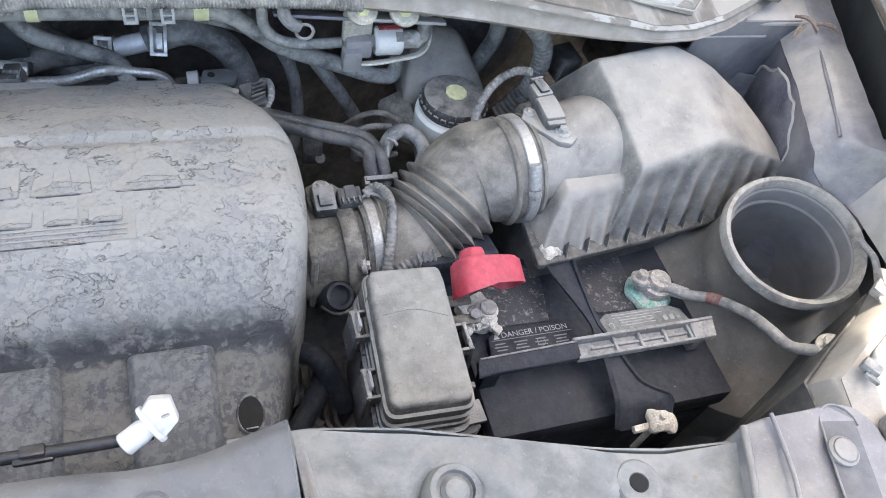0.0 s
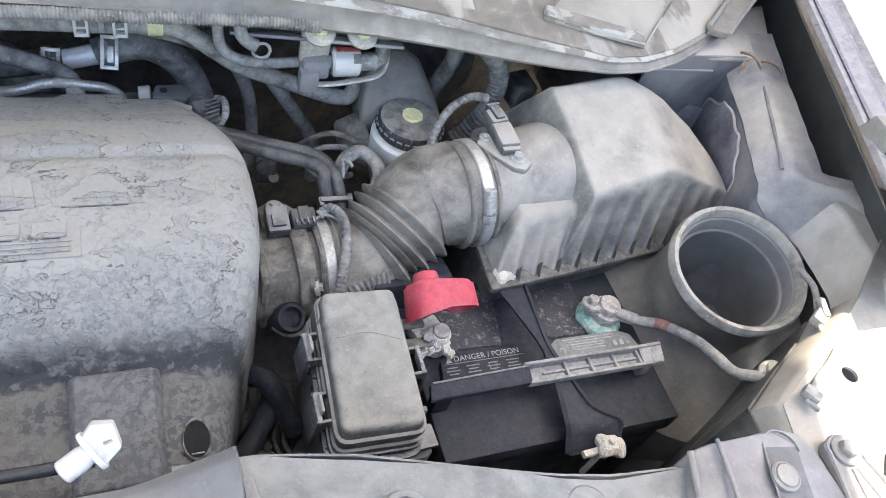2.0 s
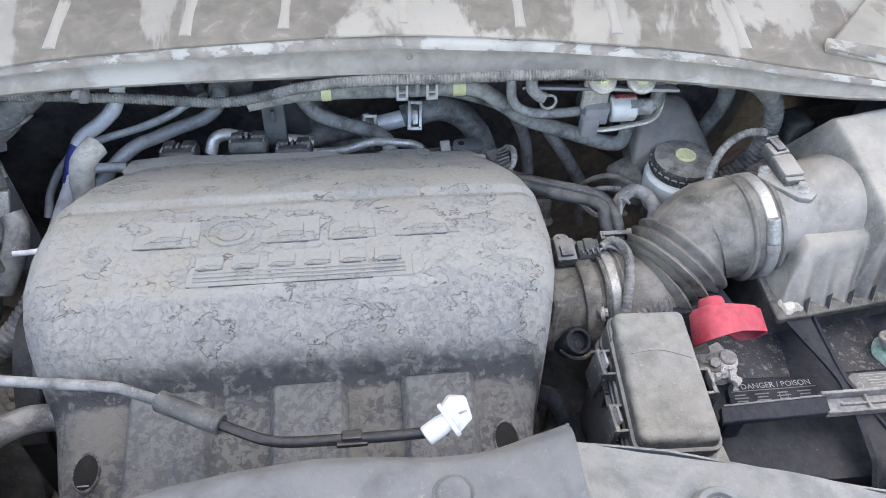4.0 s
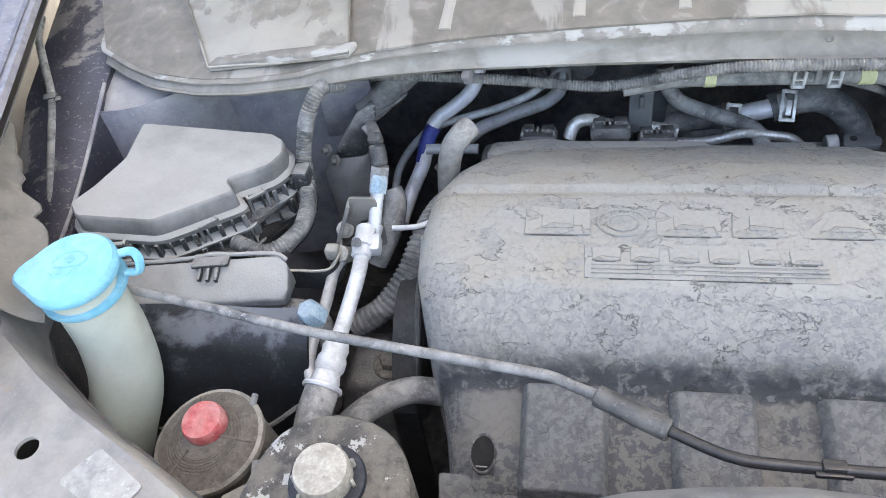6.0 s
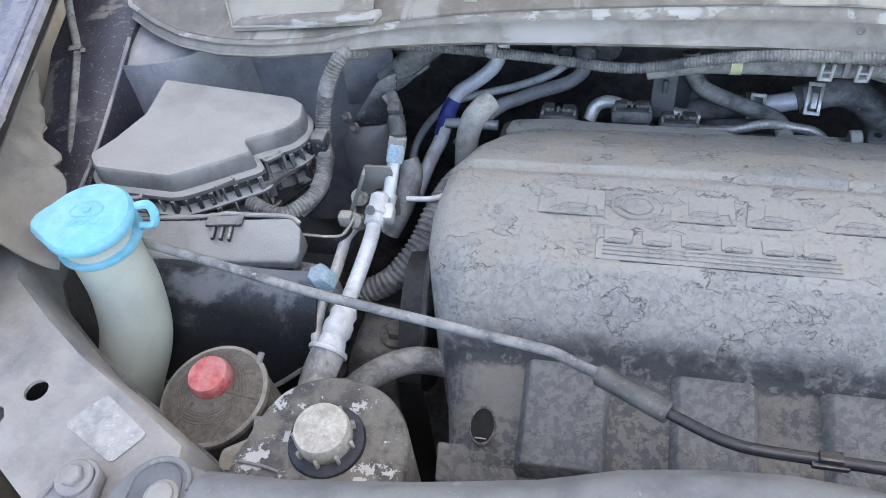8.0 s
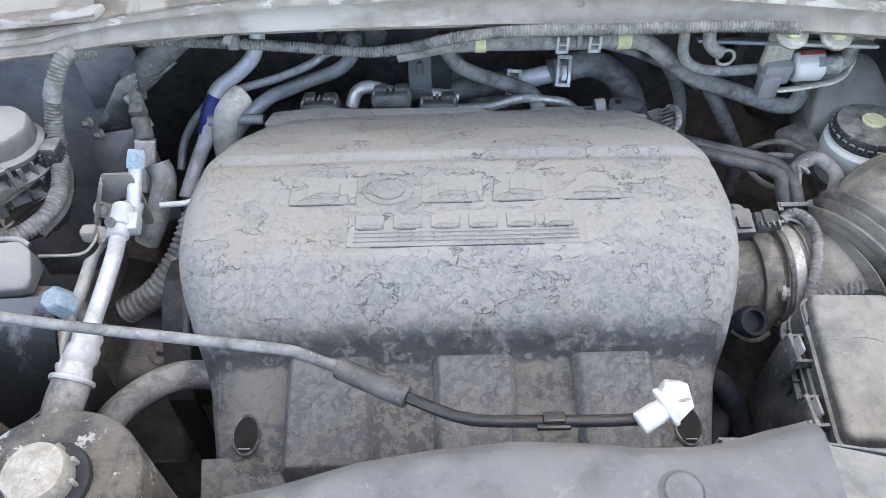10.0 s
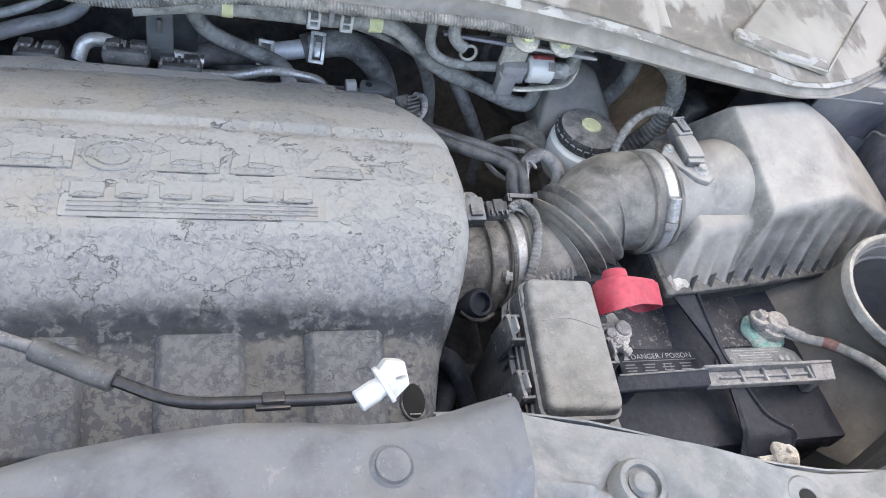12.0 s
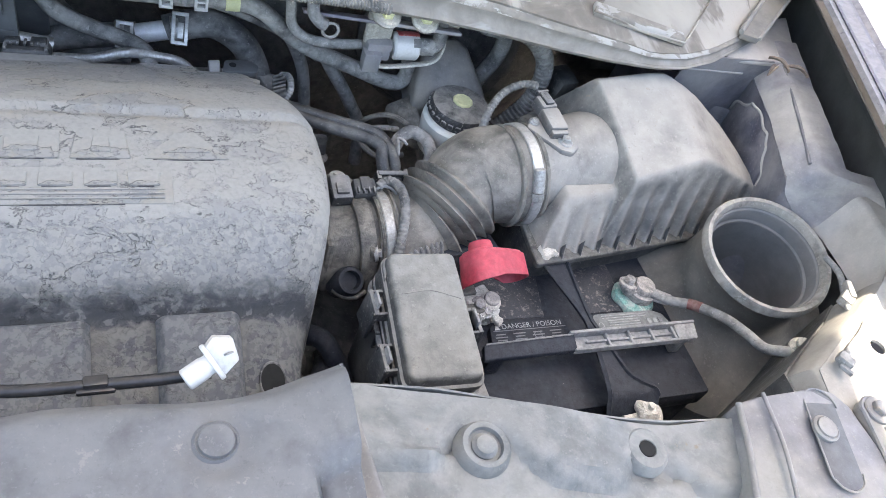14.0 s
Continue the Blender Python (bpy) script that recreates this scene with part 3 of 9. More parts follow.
def along(a, b):
    """A pose at a whose z axis points to b."""
    d = Vector(b) - Vector(a)
    return Matrix.Translation(a) @ d.to_track_quat("Z", "Y").to_matrix().to_4x4()


def rod(a, b, r, n=16, bevel=0.0):
    d = (Vector(b) - Vector(a)).length
    k = min(bevel, r * 0.6, d * 0.4)
    prof = [(0, 0), (r - k, 0), (r, k), (r, d - k), (r - k, d), (0, d)]
    return lathe(prof, along(a, b), n)


def bolt(name, at, r, parent, material, way=(0, 0, 1), washer=1.7, h=0.007):
    """A hexagon bolt head on its washer."""
    m = along(at, Vector(at) + Vector(way))
    bm = merged(lathe([(0, -0.002), (r * washer, -0.002), (r * washer, 0.0008), (r * washer * 0.92, 0.0016), (0, 0.0016)], m, 20),
                lathe([(0, 0.001), (r, 0.001), (r, h - 0.001), (r * 0.86, h), (0, h - 0.0006)], m, 6))
    return part(name, bm, material, parent, smooth=25)


def sheet(fn, nu, nv, thick=0.0015, mats=None):
    """A panel with thickness from a surface fn(u, v); mats(u, v) picks a material slot."""
    bm = bmesh.new()
    top = [[Vector(fn(i / nu, j / nv)) for j in range(nv + 1)] for i in range(nu + 1)]
    nor = [[None] * (nv + 1) for _ in range(nu + 1)]
    for i in range(nu + 1):
        for j in range(nv + 1):
            du = top[min(i + 1, nu)][j] - top[max(i - 1, 0)][j]
            dv = top[i][min(j + 1, nv)] - top[i][max(j - 1, 0)]
            c = du.cross(dv)
            nor[i][j] = c.normalized() if c.length > 1e-12 else Vector((0, 0, 1))
    a = [[bm.verts.new(top[i][j]) for j in range(nv + 1)] for i in range(nu + 1)]
    b = [[bm.verts.new(top[i][j] - nor[i][j] * thick) for j in range(nv + 1)] for i in range(nu + 1)]
    for i in range(nu):
        for j in range(nv):
            f = bm.faces.new((a[i][j], a[i + 1][j], a[i + 1][j + 1], a[i][j + 1]))
            g = bm.faces.new((b[i][j], b[i][j + 1], b[i + 1][j + 1], b[i + 1][j]))
            if mats:
                f.material_index = mats((i + 0.5) / nu, (j + 0.5) / nv)
    for i in range(nu):
        bm.faces.new((a[i][0], b[i][0], b[i + 1][0], a[i + 1][0]))
        bm.faces.new((a[i][nv], a[i + 1][nv], b[i + 1][nv], b[i][nv]))
    for j in range(nv):
        bm.faces.new((a[0][j], a[0][j + 1], b[0][j + 1], b[0][j]))
        bm.faces.new((a[nu][j], b[nu][j], b[nu][j + 1], a[nu][j + 1]))
    return bm


def lerp_table(table, x):
    """Value at x of a table of (x, value) in rising order, eased between."""
    if x <= table[0][0]:
        return table[0][1]
    for (x0, v0), (x1, v1) in zip(table, table[1:]):
        if x <= x1:
            return v0 + (v1 - v0) * (x - x0) / (x1 - x0)
    return table[-1][1]


def holed(poly, holes, high, thick=0.003, n=20):
    """A plate on an outline with round holes (x, y, r) through it; high is a height or a function of x and y."""
    hi = high if callable(high) else (lambda x, y: high)
    bm = bmesh.new()
    loops = [list(poly)] + [[(x + r * math.cos(2 * math.pi * k / n), y + r * math.sin(2 * math.pi * k / n)) for k in range(n)] for x, y, r in holes]
    es = []
    for lp in loops:
        vs = [bm.verts.new((x, y, 0)) for x, y in lp]
        es += [bm.edges.new((vs[i], vs[(i + 1) % len(vs)])) for i in range(len(vs))]
    bmesh.ops.triangle_fill(bm, use_beauty=True, use_dissolve=False, edges=es, normal=(0, 0, 1))
    got = bmesh.ops.extrude_face_region(bm, geom=bm.faces[:])
    low = {v for v in got["geom"] if isinstance(v, bmesh.types.BMVert)}
    for v in bm.verts:
        v.co.z = hi(v.co.x, v.co.y) - (thick if v in low else 0)
    bmesh.ops.recalc_face_normals(bm, faces=bm.faces)
    return bm


def smooth_poly(pts, per=5):
    """A closed outline, rounded through its points."""
    n, out = len(pts), []
    for i in range(n):
        p0, p1, p2, p3 = (Vector(pts[(i + k) % n]) for k in (-1, 0, 1, 2))
        for k in range(per):
            t = k / per
            q = 0.5 * (2 * p1 + (p2 - p0) * t + (2 * p0 - 5 * p1 + 4 * p2 - p3) * t * t + (3 * p1 - p0 - 3 * p2 + p3) * t ** 3)
            out.append((q.x, q.y))
    return out


def slot(x, y, length, width, turn, n=10):
    """A long rounded outline round a middle."""
    h, r, c, s = length / 2 - width / 2, width / 2, math.cos(radians(turn)), math.sin(radians(turn))
    pts = [(h + r * math.cos(a), r * math.sin(a)) for a in (math.pi * (k / n - 0.5) for k in range(n + 1))]
    pts += [(-h - r * math.cos(a), -r * math.sin(a)) for a in (math.pi * (k / n - 0.5) for k in range(n + 1))]
    return [(x + c * u - s * v, y + s * u + c * v) for u, v in pts]


def rounded(poly, r, n=4):
    """A closed outline with its corners rounded off by r."""
    out, m = [], len(poly)
    for i in range(m):
        p0, p1, p2 = (Vector(poly[(i + k) % m]) for k in (-1, 0, 1))
        a = p1 + (p0 - p1).normalized() * min(r, (p0 - p1).length * 0.45)
        b = p1 + (p2 - p1).normalized() * min(r, (p2 - p1).length * 0.45)
        out += [tuple(a * (1 - t) ** 2 + p1 * 2 * t * (1 - t) + b * t * t) for t in (k / n for k in range(n + 1))]
    return out


def grown(poly, d):
    """A closed outline moved outwards by d."""
    m = len(poly)
    area = sum(poly[i][0] * poly[(i + 1) % m][1] - poly[(i + 1) % m][0] * poly[i][1] for i in range(m))
    sgn, out = (1 if area > 0 else -1), []
    for i in range(m):
        p0, p1, p2 = (Vector(poly[(i + k) % m]) for k in (-1, 0, 1))
        e, f = (p1 - p0).normalized(), (p2 - p1).normalized()
        n1, n2 = Vector((e.y, -e.x)) * sgn, Vector((f.y, -f.x)) * sgn
        q = n1 + n2
        q = q / max(0.6, q.dot(q) / 2)
        out.append((p1.x + q.x * d, p1.y + q.y * d))
    return out


def loft(outlines):
    """A solid through outlines of equal count, each a list of 3D points; both ends closed."""
    bm = bmesh.new()
    rings = [[bm.verts.new(p) for p in o] for o in outlines]
    n = len(rings[0])
    for a, b in zip(rings, rings[1:]):
        for k in range(n):
            bm.faces.new((a[k], a[(k + 1) % n], b[(k + 1) % n], b[k]))
    bm.faces.new(list(reversed(rings[0])))
    bm.faces.new(rings[-1])
    bmesh.ops.recalc_face_normals(bm, faces=bm.faces)
    return bm


def stepped(poly, r, steps, top):
    """A moulded solid on an outline: steps are (growth, drop below top) from the bottom up; top is a function of x and y."""
    outs = []
    for g, d in steps:
        outs.append([(x, y, top(x, y) - d) for x, y in rounded(grown(poly, g), max(0.001, r + g))])
    return loft(outs)


# ---- ground and body shell ----
def mirrored(x):
    """The same place on the car's other side."""
    return -0.36 - x


bm = bmesh.new()
bmesh.ops.create_grid(bm, x_segments=8, y_segments=8, size=150)
tagged(part("ground", bm, M["ground"]), "pale sunlit concrete ground with small dark debris", "ground", kind="structure")
debris = thing("debris", (-3.0, 2.1, 0.0), "scattered dark grit and dry bits on pale concrete", "debris", kind="stuff")
rnd = random.Random(4)
bits = [box((-3.0 + rnd.uniform(-0.9, 0.9), 2.1 + rnd.uniform(-0.8, 0.8), 0.006), (rnd.uniform(0.02, 0.06), rnd.uniform(0.01, 0.03), 0.012), 0.004, (0, 0, rnd.uniform(0, 180)), 1) for _ in range(40)]
part("grit", merged(*bits), M["leaf"], debris)


def wing(side):
    """One front wing: outer skin, the dusty inner flange with its step, and the deep inner wall. side -1 or 1."""
    def px(x):
        return x if side < 0 else mirrored(x) - 0.012
    crest = lambda y: -0.800 - 0.34 * (y - 0.527) - (0.02 if y < 0.5 else 0)
    z = lambda y: 1.120 + 0.05 * (y - 0.5)
    w = thing("fender", (px(-0.95), 0.75, 0.35), "lilac-grey dusty front fender with a violet inner flange", "fender", "front fenders")
    y0, y1 = 0.50, 1.60
    # (offset outwards from the flange's inner edge, drop)
    prof = [(0.0, 0.005), (0.003, 0.0), (0.022, 0.0), (0.034, -0.002), (0.04, 0.003), (0.05, 0.004), (0.056, 0.0), (0.068, 0.003), (0.078, -0.003), (0.10, 0.004), (0.14, 0.03), (0.2, 0.10), (0.23, 0.2), (0.24, 0.4), (0.24, 0.72)]
    cut = 8

    def strip(rows, name, mat):
        def f(u, v):
            y = y0 + (y1 - y0) * u
            k = v * (len(rows) - 1)
            i = min(int(k), len(rows) - 2)
            o = rows[i][0] + (rows[i + 1][0] - rows[i][0]) * (k - i)
            d = rows[i][1] + (rows[i + 1][1] - rows[i][1]) * (k - i)
            return (px(crest(y) - o), y, z(y) - d)
        bm = sheet(f, 22, (len(rows) - 1) * 2, 0.0012 * (-side))
        return part(name, bm, mat, w, smooth=50)
    # the flange: pale inner band, dark groove, beaded pale seam, dark outer step
    strip(prof[:4], "flange", M["flange_pale"])
    strip(prof[3:6], "groove", M["flange"])
    strip(prof[5:7], "seam_sealer", M["flange_pale"])
    strip(prof[6:cut + 1], "outer_step", M["flange"])
    strip([(0.010, -0.0016), (0.013, -0.0028), (0.016, -0.0016)], "bead", M["flange"])
    strip(prof[cut:], "skin", M["fender"])
    # inner wall under the flange, its shade and bare paint both in one dark colour
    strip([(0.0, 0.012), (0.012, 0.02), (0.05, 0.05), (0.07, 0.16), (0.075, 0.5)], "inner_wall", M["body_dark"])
    # rubber stop for the bonnet and flange bolts
    yb = 0.632
    c = Vector((px(crest(yb) - 0.018), yb, z(yb) + 0.007))
    part("bump_stop", hull([c + Vector((dx * (1.15 if dz < 0 else 0.9), dy * (1.1 if dz < 0 else 0.85), dz)) for dx in (-0.014, 0.014) for dy in (-0.017, 0.017) for dz in (-0.010, 0.009)], 0.002), M["plate"], w)
    bolt("bolt", (px(crest(0.545) - 0.018), 0.545, z(0.545) + 0.001), 0.007, w, M["plate"], h=0.006)
    return w


wing(-1)
wing(1)

# plate over each headlamp, from the radiator support to the wing
PLATE_IN = [(-0.600, 0.385), (-0.615, 0.439), (-0.671, 0.469), (-0.717, 0.492), (-0.758, 0.517), (-0.803, 0.548), (-0.822, 0.575), (-0.828, 0.62)]
PLATE_OUT = [(-0.905, 0.62), (-0.905, 0.56), (-0.864, 0.502), (-0.818, 0.465), (-0.785, 0.441), (-0.776, 0.4385), (-0.769, 0.440), (-0.764, 0.4455), (-0.757, 0.4485), (-0.749, 0.4465), (-0.744, 0.440), (-0.745, 0.433), (-0.750, 0.427), (-0.748, 0.4205), (-0.691, 0.387), (-0.65, 0.345), (-0.60, 0.33)]


def lamp_plate(side):
    def px(x):
        return x if side < 0 else mirrored(x) + 0.012
    t = thing("headlamp_support_plate", (px(-0.74), 0.46, 1.03), "dusty grey painted steel plate beside the radiator support", "panel", "headlamp support plates")
    z = lambda x, y: 1.048 + 0.02 * max(0.0, (y - 0.5) / 0.1) ** 1.5 * 0.6
    inner = PLATE_IN if side < 0 else PLATE_IN[:5]
    poly = [(px(x) + (0.016 if side > 0 else 0), y) for x, y in inner] + [(px(x), y) for x, y in PLATE_OUT]
    if side > 0:
        poly.reverse()
    holes = [(-0.734, 0.462, 0.0082)] if side < 0 else [(0.362, 0.452, 0.0072)]
    part("plate", holed(poly, holes, z, 0.003), M["plate"] if side < 0 else M["plate_warm"], t)
    # downturned inner edge
    def lip(u, v):
        k = u * (len(inner) - 1)
        i = min(int(k), len(inner) - 2)
        x = inner[i][0] + (inner[i + 1][0] - inner[i][0]) * (k - i)
        y = inner[i][1] + (inner[i + 1][1] - inner[i][1]) * (k - i)
        return (px(x + 0.008 * v) + (0.016 if side > 0 else 0), y + 0.012 * v, z(x, y) - 0.001 - ((0.07 if side < 0 else 0.030 + 0.038 * u) * v * v) - 0.005 * v)
    part("inner_flange", sheet(lip, 28, 6, 0.0015 * side), M["plate"] if side < 0 else M["plate_warm"], t)
    # rear of the plate, falling away to the apron
    def rear(u, v):
        y = 0.612 + 0.15 * v
        if side > 0:
            y = 0.498 + 0.127 * v
            xi = lerp_table([(0.498, 0.424), (0.517, 0.440), (0.545, 0.455), (0.57, 0.459), (0.61, 0.468), (0.635, 0.462), (0.655, 0.446), (0.70, 0.440)], y)
            xo = px(-0.912 - 0.30 * (y - 0.61))
            k = min(1.0, u * 5.0)
            return (xi + (xo - xi) * u, y, 1.0 + 0.0505 * k * k * (3 - 2 * k) - 0.006 * max(0.0, (v - 0.6) / 0.4) ** 1.5 + 0.003 * math.sin(7 * v + 4 * u) * min(1.0, max(0.0, v * 2 - 1)))
        y = 0.56 + 0.185 * v
        xo = -0.812 - 0.34 * (y - 0.527)
        wide = lerp_table([(0.56, 0.050), (0.61, 0.046), (0.635, 0.044), (0.650, 0.040), (0.664, 0.026), (0.695, 0.013), (0.72, 0.006), (0.745, 0.001)], y)
        wide *= 1 + 0.9 * noise.noise(Vector((y * 70, 3.1, 0))) * min(1.0, max(0.0, (y - 0.64) / 0.02))
        low = min(1.095, z(0, y) + 0.001) if y < 0.62 else 1.0654 + 0.28 * (y - 0.62)
        k = 1 - u
        return (xo + wide * k, y, low + (1.104 - low) * (1 - k * (2 - k) if k < 1 else 0))
    part("rear_panel", sheet(rear, 24, 30, 0.002 * side), M["apron_beige"] if side > 0 else M["plate_brown"], t, smooth=60)
    # dark closing wall under the plate, added to keep stray light out
    def back(u, v):
        x, y, z1 = lip(u, 1.0)
        return (x, y, z1 + 0.02 - 0.55 * v)
    part("lamp_back", sheet(back, 28, 4, 0.002 * side), M["plastic"], t)
    # bracket arm with its bolt
    a = thing("hinge_bracket", (px(-0.665), 0.39, 1.05), "grey stamped steel bracket arm bolted to the plate", "bracket", "support brackets")
    ox, oy = (0.0, 0.0) if side < 0 else (-0.016, -0.010)
    c0 = Vector((px(-0.665) + ox, 0.405 + oy, 1.052))
    wedge = [(-0.6765, 0.4065), (-0.670, 0.415), (-0.660, 0.4165), (-0.651, 0.411), (-0.6495, 0.402), (-0.641, 0.366), (-0.628, 0.315), (-0.703, 0.315), (-0.688, 0.366)]
    wedge = smooth_poly([(px(x) + ox, y + oy) for x, y in (wedge if side < 0 else reversed(wedge))], 4)
    part("arm", prism(wedge, 1.049, 1.057, 0.0015), M["plate"], a)
    edge = [Vector((c0.x + (x - c0.x) * 0.92, c0.y - 0.002 + (y - c0.y + 0.002) * 0.95, 1.0575)) for x, y in wedge]
    part("raised_rim", sweep(edge + edge[:1], 0.0019, 6), M["plate"], a)
    for x1 in (-0.680, -0.654):
        part("rib", rod((px(-0.6665 if x1 < -0.66 else -0.662) + ox, 0.392 + oy, 1.0575), (px(x1) + ox, 0.325 + oy, 1.0575), 0.0013, 6), M["plate"], a)
    bolt("bolt", c0 + Vector((0, 0, 0.0065)), 0.0068, a, M["plate"], h=0.006)
    return t


lamp_plate(-1)
lamp_plate(1)

# left plate: worn sticker, plastic pin, arm with ribbed star
tagged(part("worn_sticker", prism(rounded([(-0.699, 0.441), (-0.654, 0.4205), (-0.640, 0.4425), (-0.681, 0.466)], 0.004, 4), 1.0485, 1.0492, 0), M["sticker"]), "worn rectangular silver sticker on the steel plate", "sticker")
pin = thing("locating_pin", (-0.812, 0.51, 1.052), "grey ribbed plastic locating pin standing on the plate", "pin")
pin_m = along((-0.814, 0.511, 1.050), (-0.800, 0.497, 1.096))
part("post", lathe([(0, 0), (0.016, 0), (0.0155, 0.006), (0.0135, 0.012), (0.0122, 0.045), (0.0112, 0.048), (0.0085, 0.048), (0.008, 0.044), (0, 0.043)], pin_m, 20), M["shroud"], pin)
for k in range(4):
    a = math.pi / 2 * k + 0.5
    q = pin_m @ Vector((0.0128 * math.cos(a), 0.0128 * math.sin(a), 0.012))
    q2 = pin_m @ Vector((0.0124 * math.cos(a), 0.0124 * math.sin(a), 0.040))
    part("rib", rod(q, q2, 0.0018, 6), M["plate"], pin)

arm = thing("fender_bracket", (-0.83, 0.48, 1.05), "dusty violet-grey bracket arm with a ribbed star boss", "bracket")
ARM = smooth_poly([(-0.895, 0.462), (-0.888, 0.438), (-0.845, 0.428), (-0.816, 0.426), (-0.800, 0.431), (-0.807, 0.450), (-0.832, 0.478), (-0.847, 0.520), (-0.853, 0.531), (-0.864, 0.534), (-0.872, 0.527), (-0.868, 0.500), (-0.868, 0.476)], 4)
part("arm", prism(ARM, lambda x, y: 1.080 + 0.1 * (y - 0.45), lambda x, y: 1.087 + 0.1 * (y - 0.45), 0.002), M["arm_grey"], arm)
part("head", lathe([(0.0, 0.0), (0.0100, 0.0), (0.0100, 0.003), (0.0085, 0.0048), (0, 0.0045)], pose(-0.859, 0.523, 1.094), 24), M["arm_grey"], arm)
part("side_wall", tube([(-0.834, 0.476, 1.087), (-0.846, 0.505, 1.091), (-0.849, 0.521, 1.093)], 0.0025, 8), M["plate"], arm)
star = pose(-0.824, 0.4475, 1.0865)
part("boss", lathe([(0.0025, -0.004), (0.0025, 0.003), (0.0045, 0.003), (0.005, 0.0), (0.005, -0.004)], star, 18), M["plate"], arm)
# dark disc as the unlit bore of the boss
part("boss_hole", lathe([(0, 0), (0.0025, 0), (0.0025, 0.0022), (0, 0.0022)], star, 12), M["dark"], arm)
for k in range(7):
    a = 2 * math.pi * k / 7 + 0.3
    part("rib", rod(star @ Vector((0.0045 * math.cos(a), 0.0045 * math.sin(a), 0.0006)), star @ Vector((0.017 * math.cos(a), 0.017 * math.sin(a), 0.0004)), 0.0011, 6), M["plate"], arm)

# headlamp housing outside the left plate: rolled rim, bright lens strip, dark cavity with its back can
lamp = thing("headlamp", (-0.83, 0.40, 0.9), "dusty headlamp housing with a bright lens strip and open dark cavity", "headlamp")
IN_EDGE = curve_points([(-0.93, 0.462, 1.035), (-0.898, 0.452, 1.037), (-0.873, 0.448, 1.037), (-0.849, 0.440, 1.036), (-0.829, 0.430, 1.035), (-0.807, 0.411, 1.034), (-0.776, 0.390, 1.034), (-0.743, 0.376, 1.034), (-0.715, 0.368, 1.033), (-0.690, 0.352, 1.03), (-0.672, 0.32, 1.02)], 5)
OUT_EDGE = curve_points([(-0.93, 0.452, 1.04), (-0.905, 0.442, 1.041), (-0.883, 0.434, 1.041), (-0.856, 0.421, 1.041), (-0.833, 0.408, 1.041), (-0.806, 0.394, 1.041), (-0.777, 0.379, 1.041), (-0.750, 0.365, 1.041), (-0.724, 0.352, 1.040), (-0.695, 0.335, 1.035), (-0.675, 0.315, 1.025)], 5)


def lamp_rim(u, v):
    k = u * (len(IN_EDGE) - 1)
    i = min(int(k), len(IN_EDGE) - 2)
    p, q = IN_EDGE[i].lerp(IN_EDGE[i + 1], k - i), OUT_EDGE[i].lerp(OUT_EDGE[i + 1], k - i)
    if v < 0.3:
        return tuple(p + Vector((0.004 * (1 - v / 0.3), 0.005 * (1 - v / 0.3), -0.07 * (1 - v / 0.3) ** 1.5)))
    w = (v - 0.3) / 0.7
    return tuple(p.lerp(q, w) + Vector((0, 0, 0.004 * math.sin(w * 3.1))))


part("housing", sheet(lamp_rim, 50, 14, -0.002), M["body"], lamp, smooth=60)
part("lens_strip", sweep([p + Vector((-0.003, -0.004, -0.001)) for p in OUT_EDGE], 0.0058, 10, 0.6), M["lens"], lamp, "bright clear lens strip")
part("lens_groove", sweep([p + Vector((-0.009, -0.011, -0.003)) for p in OUT_EDGE], 0.004, 8, 0.6), M["body"], lamp)
part("lens", sheet(lambda u, v: tuple(OUT_EDGE[round(u * (len(OUT_EDGE) - 1))] + Vector((-0.012 - 0.05 * v, -0.015 - 0.06 * v, -0.004 - 0.012 * v - 0.10 * v * v))), len(OUT_EDGE) - 1, 8, -0.003), M["lens"], lamp)
part("back_can", hull([(-0.855, 0.437, 1.012), (-0.828, 0.443, 1.006), (-0.790, 0.434, 1.004), (-0.772, 0.425, 1.0), (-0.785, 0.405, 1.004), (-0.80, 0.402, 1.012), (-0.85, 0.43, 0.93), (-0.78, 0.43, 0.93), (-0.78, 0.40, 0.93)], 0.005, 3), M["plastic"], lamp)
# floor painted black to carry the cavity's darkness
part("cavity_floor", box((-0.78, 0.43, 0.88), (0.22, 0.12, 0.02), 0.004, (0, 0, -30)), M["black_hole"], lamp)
part("adjuster", rod((-0.872, 0.478, 1.018), (-0.845, 0.461, 1.014), 0.007, 14, 0.001), M["plate"], lamp)
part("clip", merged(box((-0.842, 0.463, 1.018), (0.012, 0.034, 0.008), 0.002, (0, 0, -25)), box((-0.846, 0.453, 1.023), (0.013, 0.006, 0.006), 0.001, (0, 0, -25)), box((-0.838, 0.470, 1.023), (0.012, 0.003, 0.004), 0.001, (0, 0, -25)), box((-0.841, 0.463, 1.023), (0.012, 0.003, 0.004), 0.001, (0, 0, -25))), M["plate"], lamp)
for x, y in ((-0.814, 0.440), (-0.803, 0.436), (-0.796, 0.432)):
    part("tab", box((x, y, 1.012), (0.004, 0.013, 0.016), 0.0012, (0, 0, -35)), M["plate"], lamp)
